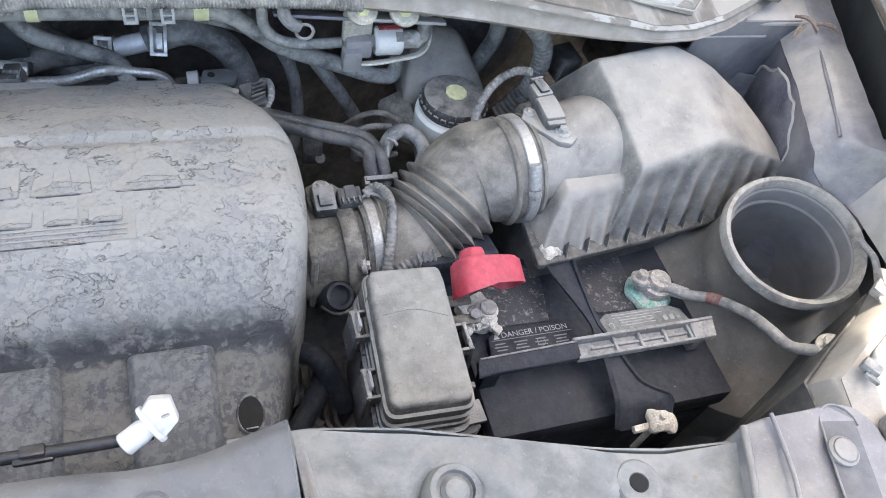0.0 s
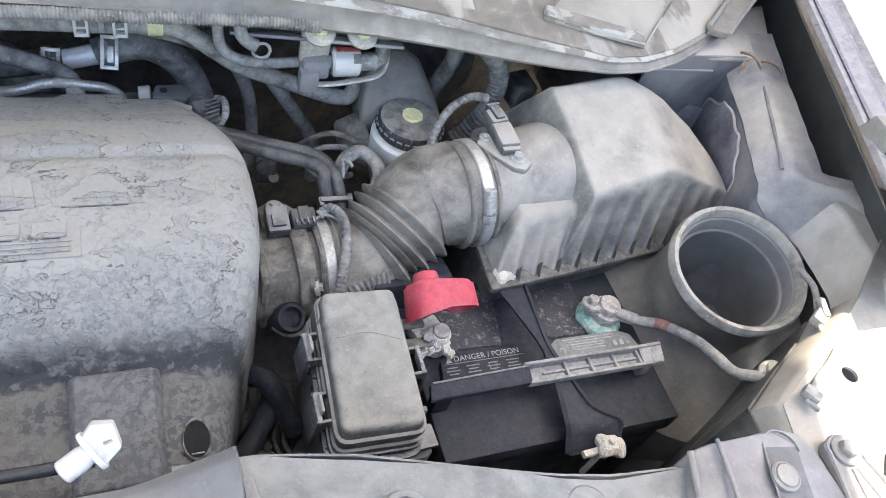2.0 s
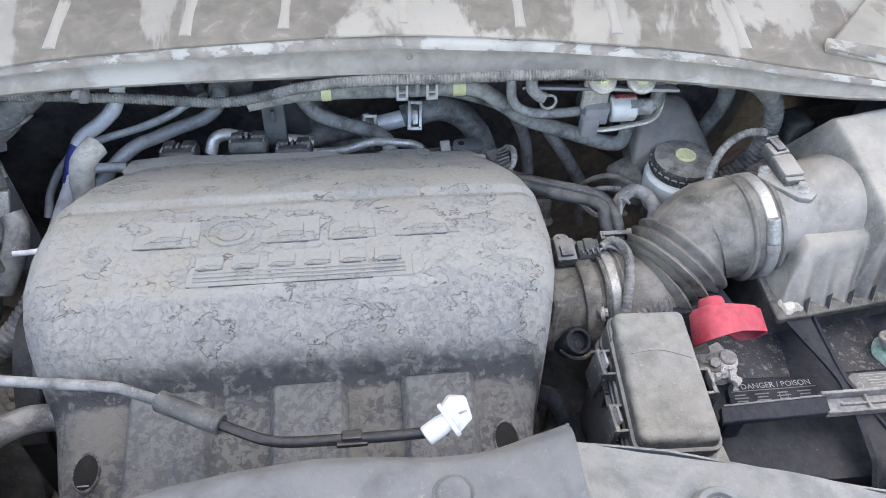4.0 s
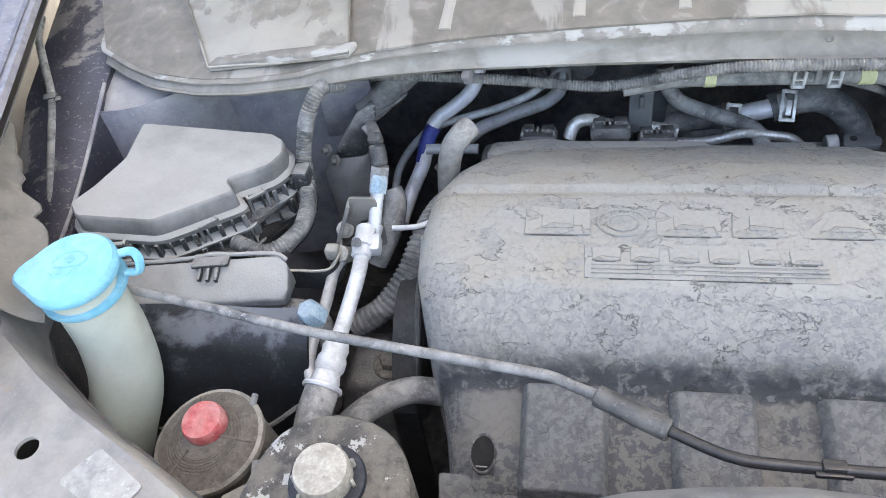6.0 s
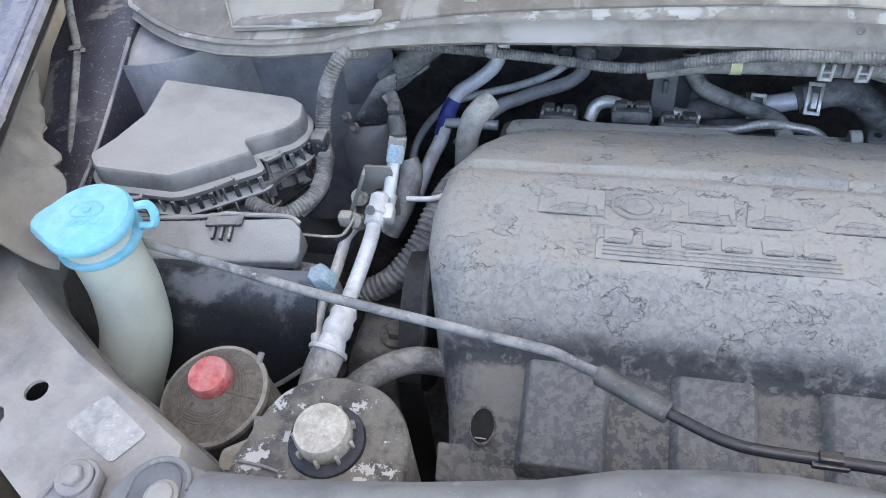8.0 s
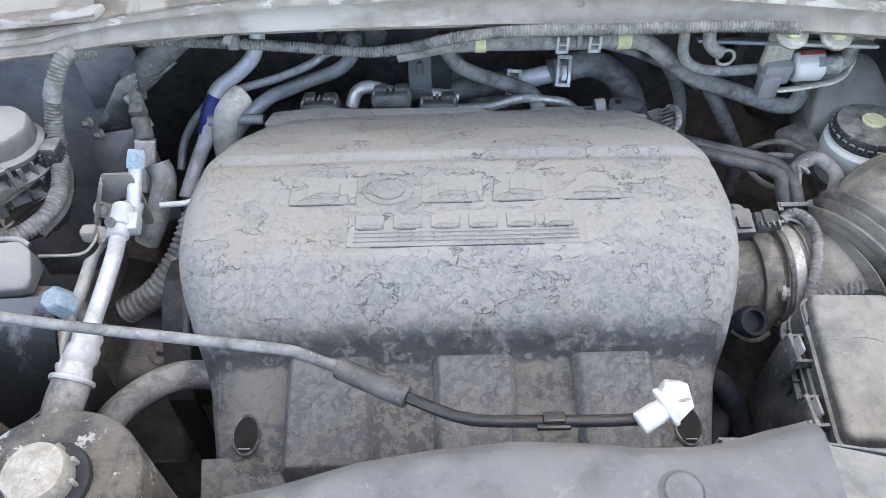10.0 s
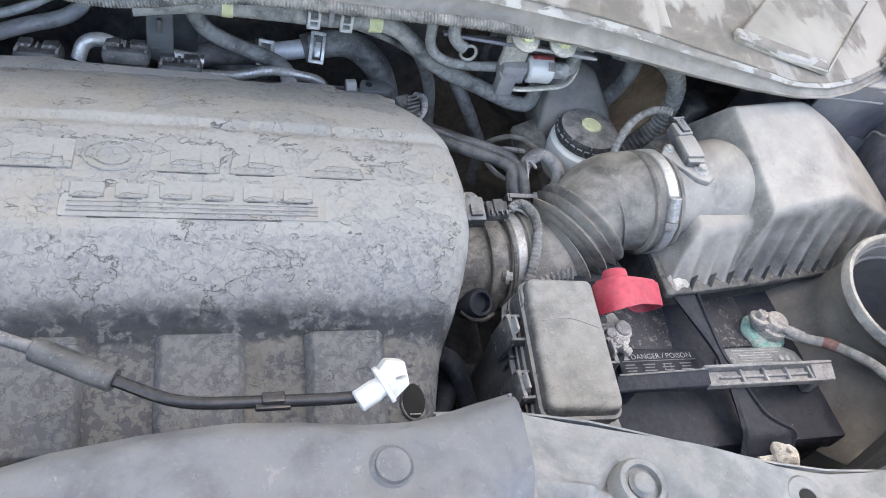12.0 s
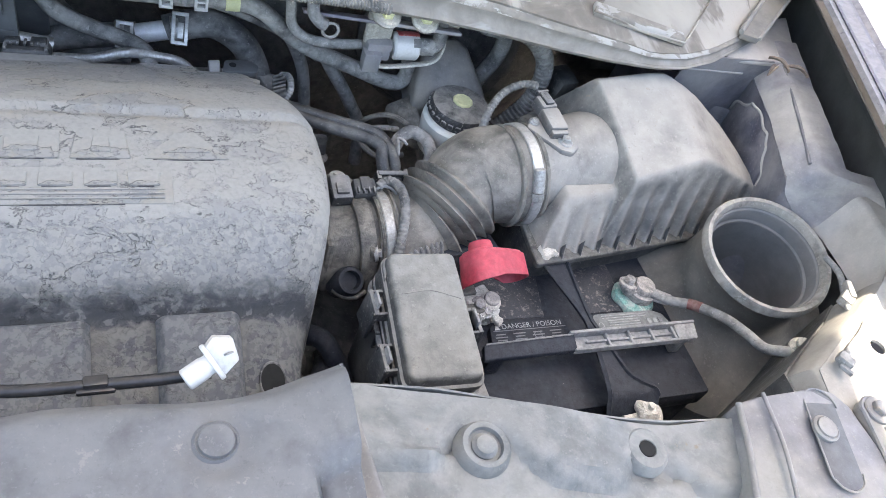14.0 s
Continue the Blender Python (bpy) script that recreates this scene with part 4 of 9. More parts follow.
# unseen right housing, mirrored in to close a gap where light leaks
for side in (1,):
    rl = thing("headlamp", (mirrored(-0.80), 0.38, 0.9), "grey headlamp housing beside the support plate", "headlamp")
    part("housing", hull([(mirrored(x), y, z) for x, y, z in ((-0.90, 0.45, 1.02), (-0.76, 0.37, 1.02), (-0.68, 0.31, 1.015), (-0.90, 0.40, 1.03), (-0.75, 0.28, 1.02), (-0.90, 0.45, 0.86), (-0.70, 0.33, 0.86), (-0.88, 0.36, 0.86), (-0.74, 0.27, 0.86))], 0.008, 3), M["body"], rl)


# radiator support: steel beam to the right, plastic shroud over the rest
beam = thing("radiator_support", (0.05, 0.40, 1.0), "pale dusty grey steel radiator support with stamped bolt bosses", "crossmember")
REAR = [(-0.14, 0.478), (-0.092, 0.476), (-0.064, 0.471), (-0.034, 0.465), (0.011, 0.451), (0.049, 0.439), (0.089, 0.427), (0.131, 0.418), (0.187, 0.413), (0.21, 0.412)]


def beam_top(u, v):
    x = -0.14 + 0.35 * u
    yr = lerp_table(REAR, x)
    y = yr - v * 0.20
    fwd = yr - y
    z = 1.036 + 0.004 * math.sin(x * 40) * (1 if fwd < 0.04 else 0)
    step = max(0.0, min(1.0, (fwd - 0.045) / 0.008)) * (1 if -0.1 < x < 0.2 else 0)
    wave = 0.022 * math.exp(-((x + 0.012) / 0.030) ** 4) + 0.020 * math.exp(-((x - 0.105) / 0.026) ** 4)
    step = max(0.0, min(1.0, (fwd - 0.046 + wave * 1.2) / 0.008))
    z -= 0.009 * step
    if fwd > 0.12:
        z -= (fwd - 0.12) * 0.5
    return (x, y, z)


part("beam", sheet(beam_top, 70, 60, 0.002), M["beam_grey"], beam)
part("rear_web", sheet(lambda u, v: (-0.14 + 0.35 * u, lerp_table(REAR, -0.14 + 0.35 * u) + 0.002 + 0.004 * v, 1.036 - 0.001 - 0.07 * v), 30, 4, -0.0015), M["beam_grey"], beam)
for bx, by, kind in ((-0.014, 0.424, "bolt"), (0.103, 0.404, "hole")):
    ring = pose(bx, by, 1.031) @ Matrix.Diagonal((0.78, 0.78, 1, 1))
    prof = [(0.0255, -0.004), (0.0235, 0.003), (0.020, 0.0065), (0.0155, 0.0065), (0.0145, 0.003)]
    if kind == "bolt":
        part("boss", lathe(prof + [(0.0, 0.003)], ring, 28), M["beam_grey"], beam)
        part("bolt", lathe([(0, 0.002), (0.0115, 0.003), (0.0115, 0.0042), (0.0092, 0.0055), (0.0085, 0.0068), (0.007, 0.0074), (0, 0.0070)], ring, 20), M["beam_grey"], beam)
    else:
        part("boss", lathe([(0.0225, -0.004), (0.021, 0.003), (0.018, 0.0055), (0.0085, 0.0055), (0.0075, 0.004), (0.0075, -0.004)], ring, 28), M["beam_grey"], beam)
        # black disc gives the uncut boss hole its darkness
        part("hole", lathe([(0, 0.003), (0.0076, 0.003), (0.0076, 0.0052), (0, 0.0052)], ring, 20), M["black_hole"], beam)

cap = thing("support_end_cap", (0.24, 0.39, 1.03), "pale grey plastic end cap with a recessed slot and clip", "panel", "support end caps")
END = [(0.183, 0.421), (0.203, 0.4235), (0.231, 0.4205), (0.255, 0.422), (0.271, 0.415), (0.278, 0.402), (0.281, 0.36), (0.283, 0.33), (0.150, 0.33), (0.172, 0.392)]
CAPZ = lambda x, y: 1.050 + 0.007 * min(1.0, max(0.0, (x - 0.186 - 0.5 * (y - 0.39)) / 0.010))
part("cap", prism(END, 1.018, CAPZ, 0.003, 2), M["plate"], cap)
part("ridge", tube([(0.184, 0.420, 1.0505), (0.173, 0.39, 1.0505), (0.160, 0.36, 1.05), (0.148, 0.33, 1.048)], 0.0025, 10), M["plate"], cap)
part("ridge", tube([(0.204, 0.4225, 1.057), (0.197, 0.386, 1.0572), (0.188, 0.36, 1.057), (0.176, 0.33, 1.056)], 0.0016, 10), M["plate"], cap)
# darker plate on the uncut cap, the recess's shade in its colour
part("recess", prism(slot(0.2425, 0.381, 0.078, 0.026, 74), 1.0565, 1.0576, 0.0004), M["recess_grey"], cap)
part("rim", sweep(curve_points([(*p, 1.0578) for p in slot(0.2425, 0.381, 0.080, 0.028, 74, 6)], 3), 0.0008, 8), M["plate"], cap)
part("clip", lathe([(0, 0), (0.0100, 0.0), (0.0104, 0.003), (0.0088, 0.0042), (0.0080, 0.0035), (0.0076, 0.0050), (0, 0.0056)], pose(0.2390, 0.388, 1.0572), 24), M["plate"], cap)

lcap = thing("support_end_cap", (-0.60, 0.39, 1.03), "dark grey plastic end cap with round push clips", "panel", "support end caps")
LEND = smooth_poly([(-0.638, 0.36), (-0.634, 0.40), (-0.622, 0.421), (-0.600, 0.423), (-0.575, 0.415), (-0.565, 0.39), (-0.57, 0.34), (-0.62, 0.33)], 4)
part("cap", prism(LEND, 1.03, 1.066, 0.005, 3), M["shroud"], lcap)
# raised plate again, toned down to look sunk and shaded
part("recess", prism(slot(-0.606, 0.392, 0.055, 0.030, 96), 1.0655, 1.0672, 0.0006), M["recess_grey"], lcap)
part("rim", sweep(curve_points([(*p, 1.0668) for p in slot(-0.604, 0.389, 0.066, 0.036, 96, 6)], 3), 0.002, 8), M["shroud"], lcap)
for cx, cy in ((-0.601, 0.399), (-0.610, 0.369)):
    part("push_clip", lathe([(0, 0), (0.0098, 0.0), (0.0102, 0.0028), (0.0085, 0.004), (0.0075, 0.0033), (0.0072, 0.005), (0, 0.0056)], pose(cx, cy, 1.066), 24), M["plate"] if cy > 0.39 else M["body_dark"], lcap)

shroud = thing("radiator_shroud", (-0.34, 0.40, 1.03), "dusty grey plastic shroud over the radiator support", "shroud")
EDGE = [(-0.605, 0.420), (-0.585, 0.420), (-0.534, 0.423), (-0.461, 0.434), (-0.394, 0.446), (-0.348, 0.459), (-0.306, 0.465), (-0.262, 0.468), (-0.225, 0.4655), (-0.192, 0.461), (-0.165, 0.4605), (-0.148, 0.462), (-0.128, 0.465), (-0.108, 0.466)]


def shroud_top(u, v):
    x = -0.585 + 0.477 * u
    yr = lerp_table(EDGE, x)
    fwd = v * 0.22
    y = yr - fwd
    z = 1.072 + 0.006 * math.sin((x + 0.2) * 7)
    z += 0.014 * max(0.0, (x + 0.17) / 0.06) ** 2 * math.exp(-(fwd / 0.09) ** 2)
    z -= 0.012 * math.exp(-(fwd / 0.006) ** 2)
    dent = math.hypot(x + 0.180, y - 0.434)
    z -= 0.004 * max(0.0, min(1.0, (0.024 - dent) / 0.006))
    z -= 0.05 * max(0.0, (fwd - 0.12) / 0.1) ** 2
    z -= 0.010 * max(0.0, min(1.0, (fwd - 0.045 + 0.3 * (x + 0.108)) / 0.01)) * (1 if x > -0.135 else 0)
    return (x, y, z)


part("cover", sheet(shroud_top, 120, 60, 0.0025), M["shroud"], shroud)
part("end_wall", sheet(lambda u, v: (-0.108 + 0.0045 * v, 0.466 - 0.075 * u, lerp_table([(0, 1.084), (0.075, 1.064)], 0.075 * u) - 0.034 * v), 14, 4, 0.002), M["shroud"], shroud)
part("end_lip", prism([(-0.1055, 0.462), (-0.0985, 0.461), (-0.089, 0.395), (-0.086, 0.34), (-0.100, 0.34), (-0.1, 0.395)], 1.03, lambda x, y: 1.047 + 0.25 * max(0, y - 0.42), 0.002), M["plate"], shroud)
part("push_clip", lathe([(0, 0), (0.0125, 0.0), (0.0128, 0.0022), (0.011, 0.0042), (0.0098, 0.0034), (0.0092, 0.0052), (0, 0.006)], pose(-0.180, 0.434, 1.0685), 28), M["shroud"], shroud)
part("front_fall", sheet(lambda u, v: (-0.60 + 0.80 * u, 0.235 - 0.05 * v, 1.03 - 0.7 * v), 10, 6, 0.003), M["plastic"], shroud)

# cowl: front lip, raised centre face and streaked top with its grille
LIP = [(-1.0, 0.95), (-0.90, 0.905), (-0.84, 0.862), (-0.80, 0.84), (-0.75, 0.828), (-0.70, 0.828), (-0.64, 0.838), (-0.58, 0.852), (-0.50, 0.860), (-0.39, 0.862), (-0.2, 0.860), (-0.05, 0.852), (0.066, 0.838), (0.126, 0.826), (0.19, 0.808), (0.245, 0.796), (0.30, 0.789), (0.34, 0.792), (0.385, 0.807), (0.425, 0.828), (0.475, 0.856), (0.51, 0.88)]
cowl = thing("cowl", (-0.18, 0.95, 1.05), "dust-streaked pale cowl panel below the windscreen", "cowl")
COWL_X0, COWL_X1 = -0.88, 0.487


def lip_z(x):
    return 1.071 + 0.005 * max(0.0, 1 - abs(x + 0.25) / 0.4)


def cowl_h(x):
    return 0.012 + 0.026 * max(0.0, 1.0 - abs(x + 0.18) / 0.46) ** 0.5


def cowl_face(u, v):
    """The lip's turned-under edge and its upright face."""
    x = COWL_X0 + (COWL_X1 - COWL_X0) * u
    y = lerp_table(LIP, x)
    if v < 0.2:
        k = v / 0.2
        return (x, y + 0.006 * (1 - k), lip_z(x) - 0.006 * (1 - k) ** 2)
    k = (v - 0.2) / 0.8
    return (x, y + 0.003 + 0.004 * k + 0.003 * math.sin(k * 3.1), lip_z(x) + 0.62 * cowl_h(x) * k)


part("lip", sheet(cowl_face, 130, 16, 0.0025), M["cowl_lip"], cowl)


def cowl_roll(u, v):
    """The soft powdery bend between the face and the top."""
    x = COWL_X0 + (COWL_X1 - COWL_X0) * u
    y, z, h = lerp_table(LIP, x) + 0.007, lip_z(x), cowl_h(x)
    a = v * math.pi / 2
    wide = 0.030 + 0.022 * noise.noise(Vector((x * 9, 1.7, 0))) + 0.018 * min(1.0, max(0.0, (abs(x + 0.18) - 0.35) / 0.15))
    return (x + v * wide * (0.5 * max(0.0, (u - 0.6) / 0.4) ** 2 - 0.4 * max(0.0, (0.3 - u) / 0.3) ** 2), y + wide * (1 - math.cos(a)), z + h * (0.62 + 0.38 * math.sin(a)) + 0.0002)


part("roll", sheet(cowl_roll, 130, 10, 0.002), M["cowl_powder"], cowl, "pale powdery bend above the lip")


def cowl_top(u, v):
    x = COWL_X0 + (COWL_X1 - COWL_X0) * u
    y = lerp_table(LIP, x) + 0.012
    c = max(0.0, 1.0 - abs(x + 0.18) / 0.46) ** 0.5
    z = lip_z(x) + cowl_h(x)
    return (x + v * (0.21 * max(0.0, (u - 0.6) / 0.4) ** 2 - 0.12 * max(0.0, (0.3 - u) / 0.3) ** 2), y + 0.255 * v, z - 0.0012 + 0.045 * v + 0.003 * math.sin(v * 9) * c)


part("top", sheet(cowl_top, 90, 30, 0.0025), M["cowl"], cowl)
rnd = random.Random(11)
for side in (-1, 1):
    f = (lambda x: x) if side > 0 else mirrored
    tray = [(0.227, 0.836), (0.337, 0.812), (0.470, 0.945), (0.372, 0.982)] if side > 0 else [(-0.80, 0.96), (-0.738, 0.848), (-0.596, 0.856), (-0.62, 0.985)]
    cz = lambda x, y: lip_z(x) + 0.0125 + 0.026 * max(0.0, 1.0 - abs(x + 0.18) / 0.46) ** 0.5 + 0.173 * (y - lerp_table(LIP, x) - 0.007)
    part("tray", prism(tray, lambda x, y: cz(x, y) - 0.002, lambda x, y: cz(x, y) + 0.003, 0.0015), M["tray"], cowl)
    n = len(tray)
    rimline = [Vector((*Vector(tray[i]).lerp(Vector(tray[(i + 1) % n]), k / 4), 0)) for i in range(n) for k in range(4)]
    rimline.append(rimline[0].copy())
    for q in rimline:
        q.z = cz(q.x, q.y) + 0.004
    part("tray_rim", sweep(rimline, 0.0011, 8), M["cowl"], cowl)
    (ax, ay), (bx, by) = (tray[0], tray[1]) if side > 0 else (tray[1], tray[2])
    part("tray_step", hull([(x + dx, y + dy, cz(x, y) + dz) for x, y in ((ax, ay), (bx, by)) for dx, dy in ((0, 0), (0.006, 0.016)) for dz in (-0.002, 0.0075)], 0.003, 3), M["cowl_powder"], cowl, "raised pale step of the tray")
for k in range(9):
    x = -0.62 + 0.11 * k + rnd.uniform(-0.02, 0.02)
    y = lerp_table(LIP, x)
    c = max(0.0, 1.0 - abs(x + 0.18) / 0.46) ** 0.5
    z = lip_z(x) + 0.012 + 0.026 * c
    if x < 0.17:
        part("stiffening_rib", tube([(x, y + 0.025, z + 0.002), (x + 0.004, y + 0.10, z + 0.016), (x + 0.01, y + 0.2, z + 0.034)], 0.006, 8, 6, 0.35), M["cowl"], cowl)
# dark disc for the shade inside an uncut hole
part("hole", lathe([(0, 0), (0.0035, 0), (0.0035, 0.0006), (0, 0.0006)], along((-0.175, 0.8605, 1.094), (-0.175, 0.80, 1.098)), 14), M["dark"], cowl)

grille = thing("cowl_grille", (0.44, 1.02, 1.12), "pale plastic cowl vent with a perforated mesh", "grille")
GR = [(0.30, 0.967), (0.455, 0.964), (0.498, 0.985), (0.556, 1.06), (0.36, 1.072)]
GR_RIGHT = [(0.964, 0.455), (0.985, 0.498), (1.06, 0.556), (1.08, 0.556)]
GRM = (0.43, 1.01)
GR_SIZE = lambda k: [(GRM[0] + (x - GRM[0]) * k, GRM[1] + (y - GRM[1]) * k) for x, y in GR]
part("base", prism(GR_SIZE(1.035), 1.095, 1.1262, 0.004), M["cowl"], grille)
# black sheet for the dark space seen through the mesh
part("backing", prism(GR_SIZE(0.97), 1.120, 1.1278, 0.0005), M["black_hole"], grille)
part("frame", merged(*[tube([(*GR[i], 1.130), (*[(a + b) / 2 for a, b in zip(GR[i], GR[(i + 1) % 5])], 1.131), (*GR[(i + 1) % 5], 1.130)], 0.0065, 8) for i in range(5)]), M["cowl"], grille)
wires = [rod((0.30 + 0.58 * 0.0060 * k, 0.966 + 0.0060 * k, 1.1285), (lerp_table(GR_RIGHT, 0.966 + 0.0060 * k), 0.966 + 0.0060 * k, 1.1285), 0.0012, 4) for k in range(17)]
wires += [rod((x, lerp_table([(0.30, 0.966), (0.455, 0.964), (0.498, 0.985), (0.556, 1.06)], x), 1.129), (x, lerp_table([(0.30, 0.967), (0.36, 1.07), (0.556, 1.06)], x), 1.129), 0.0012, 4) for x in [0.304 + 0.0060 * k for k in range(42)]]
part("mesh", merged(*wires), M["mesh"], grille)

# inner aprons, strut towers, firewall and the dark underside
for side in (-1, 1):
    f = (lambda x: x) if side < 0 else mirrored
    ap = thing("inner_apron", (f(-0.85), 0.75, 0.7), "dusty violet-grey inner apron with a rounded strut tower", "apron", "inner aprons")

    def ledge(u, v):
        y = 0.58 + 0.52 * u
        xo = -0.872 - 0.30 * (y - 0.58)
        xi = lerp_table([(0.58, -0.838), (0.62, -0.838), (0.70, -0.845), (0.78, -0.858), (0.84, -0.866), (1.1, -0.92)], y)
        zt = lerp_table([(0.58, 1.0), (0.66, 1.002), (0.74, 1.03), (0.84, 1.06), (1.1, 1.08)], y)
        if v < 0.35:
            k = v / 0.35
            return (xo + (xi - xo) * k, y, zt + 0.006 * math.sin(k * 3.1))
        k = (v - 0.35) / 0.65
        return (xi + 0.05 * k ** 2, y, zt - 0.56 * k + 0.02 * k * (1 - k))

    def strip(u, v):
        """Top of the battery-side apron: flat outside the seam, falling softly to its inner edge."""
        y = 0.602 + 0.268 * u
        xo = lerp_table([(0.60, 0.568), (0.635, 0.556), (0.658, 0.489), (0.70, 0.496), (0.78, 0.525), (0.90, 0.575)], y)
        xi = lerp_table([(0.60, 0.476), (0.63, 0.466), (0.645, 0.448), (0.66, 0.432), (0.684, 0.435), (0.715, 0.446), (0.759, 0.4635), (0.805, 0.4785), (0.87, 0.503)], y)
        zo = lerp_table([(0.60, 1.0505), (0.655, 1.0515), (0.69, 1.060), (0.75, 1.0635), (0.90, 1.066)], y)
        return (xo + (xi - xo) * v, y, zo - (0.026 + 0.03 * max(0.0, min(1.0, (0.67 - y) / 0.03))) * max(0.0, (v - 0.55) / 0.45) ** 1.6 + 0.0012 * noise.noise(Vector((y * 30, v * 2, 0))))

    def wall_in(u, v):
        x, y, z = strip(u, 1.0)
        return (x + 0.004 * math.sin(min(1.0, v * 6) * 1.57) - 0.02 * v * v, y, z - 0.004 * min(1.0, v * 12) - 0.42 * v)
    if side < 0:
        part("ledge", sheet(ledge, 30, 26, 0.002), M["peeled"], ap)
    else:
        part("ledge", sheet(strip, 70, 16, -0.002), M["apron_violet"], ap, "violet-grey dusty top of the apron")
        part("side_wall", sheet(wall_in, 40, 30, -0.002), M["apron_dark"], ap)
        part("corner_panel", prism([(0.424, 0.828), (0.470, 0.8255), (0.505, 0.826), (0.540, 0.835), (0.590, 0.93), (0.45, 0.89)], 1.059, lambda x, y: 1.0655 + 0.02 * (y - 0.826), 0.0025, 3), M["apron_beige"], ap, "beige dusty corner panel")

    def tower(u, v, f=f, side=side):
        a = -0.4 + math.pi * 1.3 * u
        r = 0.105 + 0.02 * v
        return (f(-0.865 + r * math.cos(a)), 0.93 - r * math.sin(a) * 1.0, (1.055 if side < 0 else 0.99) - 0.4 * v)
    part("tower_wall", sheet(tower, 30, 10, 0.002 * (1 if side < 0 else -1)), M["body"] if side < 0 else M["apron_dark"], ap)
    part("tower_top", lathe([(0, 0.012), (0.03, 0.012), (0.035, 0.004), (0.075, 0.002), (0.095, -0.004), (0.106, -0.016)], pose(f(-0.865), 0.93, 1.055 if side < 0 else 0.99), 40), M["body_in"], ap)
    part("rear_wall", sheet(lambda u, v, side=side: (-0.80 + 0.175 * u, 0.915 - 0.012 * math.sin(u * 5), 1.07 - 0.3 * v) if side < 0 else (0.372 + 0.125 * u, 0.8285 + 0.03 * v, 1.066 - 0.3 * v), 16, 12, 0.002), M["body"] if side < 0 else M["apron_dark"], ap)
    if side > 0:
        part("seam", tube([(0.4445, 0.668, 1.0525), (0.468, 0.730, 1.0610), (0.482, 0.762, 1.0625), (0.496, 0.793, 1.0635), (0.508, 0.822, 1.0655)], 0.0018, 8), M["apron_dark"], ap, "dark sealed seam along the apron")
        part("seam", tube([(0.374, 0.8285, 1.046), (0.42, 0.8285, 1.0455), (0.462, 0.8285, 1.045)], 0.0014, 8), M["apron_violet"], ap)
    else:
        part("seam", tube([(f(-0.840), 0.60, 1.004), (f(-0.848), 0.72, 1.028), (f(-0.868), 0.86, 1.066)], 0.002, 8), M["body_in"], ap)
    if side > 0:
        rec = [(0.488, 0.834, 0.985), (0.479, 0.820, 1.009), (0.4705, 0.799, 1.024), (0.464, 0.772, 1.032), (0.452, 0.737, 1.026), (0.444, 0.709, 1.004), (0.442, 0.702, 0.985)]
        part("recess_rim", sweep([p + Vector((0, 0.005 * noise.noise(p * 60), 0.005 * noise.noise(p * 75 + Vector((4, 0, 0))))) for p in curve_points(rec, 9)], 0.0016, 8), M["apron_beige"], ap, "crinkled pale edge of the recess")
        # sheet proud of the wall: violet paint, the hollow's shade in its dark tone
        part("recess", hull([(x + dx, y, z) for x, y, z in rec + [(0.45, 0.72, 0.93), (0.488, 0.83, 0.92)] for dx in (-0.0005, 0.005)], 0.001), M["recess_dark"], ap, "dark violet recess")
wall = part("firewall", sheet(lambda u, v: (-1.0 + 1.7 * u, 1.12 + 0.02 * math.sin(u * 30), 1.10 - 0.75 * v), 30, 10, 0.003), M["dark"])
tagged(wall, "dark grimy firewall behind the engine", "firewall", kind="structure")
part_fw = part("cowl_underside", sheet(lambda u, v: (-0.9 + 1.4 * u, 0.90 + 0.24 * v, 1.062 + 0.01 * v), 10, 4, 0.004), M["dark"])
tagged(part_fw, "dark underside of the cowl", "cowl", kind="structure")
tagged(part("bay_floor", box((-0.18, 0.75, 0.45), (1.6, 1.1, 0.04), 0.01), M["dark"]), "dark oily floor of the engine bay", "floor", kind="structure")
# dark panels added so no sunlit ground shows below the flanges
for side in (-1, 1):
    lx = -0.925 if side < 0 else mirrored(-0.925)
    tagged(part("wing_liner", box((lx, 0.80, 0.80), (0.22, 1.1, 0.03), 0.01), M["dark"]), "added dark panel closing the wing below the flange", "liner", kind="structure")
tagged(part("radiator_wall", box((-0.16, 0.395, 0.72), (0.9, 0.03, 0.56), 0.004), M["dark"]), "dark radiator behind the support", "radiator", kind="structure")
# hood out of view; right edge stepped in to place the sun patch
tagged(part("bonnet", sheet(lambda u, v: (-0.98 + 0.07 * v + (1.68 - 0.07 * v - 0.125 * min(1.0, max(0.0, (v - 0.65) / 0.14))) * u, 1.20 - 0.72 * v, 1.12 + 1.05 * v - 0.03 * math.sin(v * 3.1)), 12, 40, 0.02), M["hood_paint"]), "unseen raised lilac-grey hood, shading the bay and pale to bounce light", "hood", kind="structure")


# ---- engine cover ----
cover = thing("engine_cover", (-0.285, 0.70, 0.84), "black moulded engine cover under cracked pale dust", "engine cover")
PROFILE = [(0.884, 0.935), (0.884, 0.957), (0.878, 0.964), (0.860, 0.972), (0.840, 0.981), (0.815, 0.992), (0.790, 1.000), (0.776, 1.004), (0.771, 1.0045), (0.767, 1.0015), (0.763, 1.0015), (0.759, 1.0055), (0.74, 1.007), (0.715, 1.008),
           (0.69, 1.0085), (0.668, 1.008), (0.653, 1.0065), (0.648, 1.0035), (0.635, 0.998), (0.622, 0.990), (0.612, 0.981), (0.604, 0.969), (0.599, 0.956), (0.592, 0.950), (0.575, 0.946), (0.555, 0.941), (0.535, 0.935), (0.515, 0.925), (0.503, 0.908), (0.497, 0.87)]
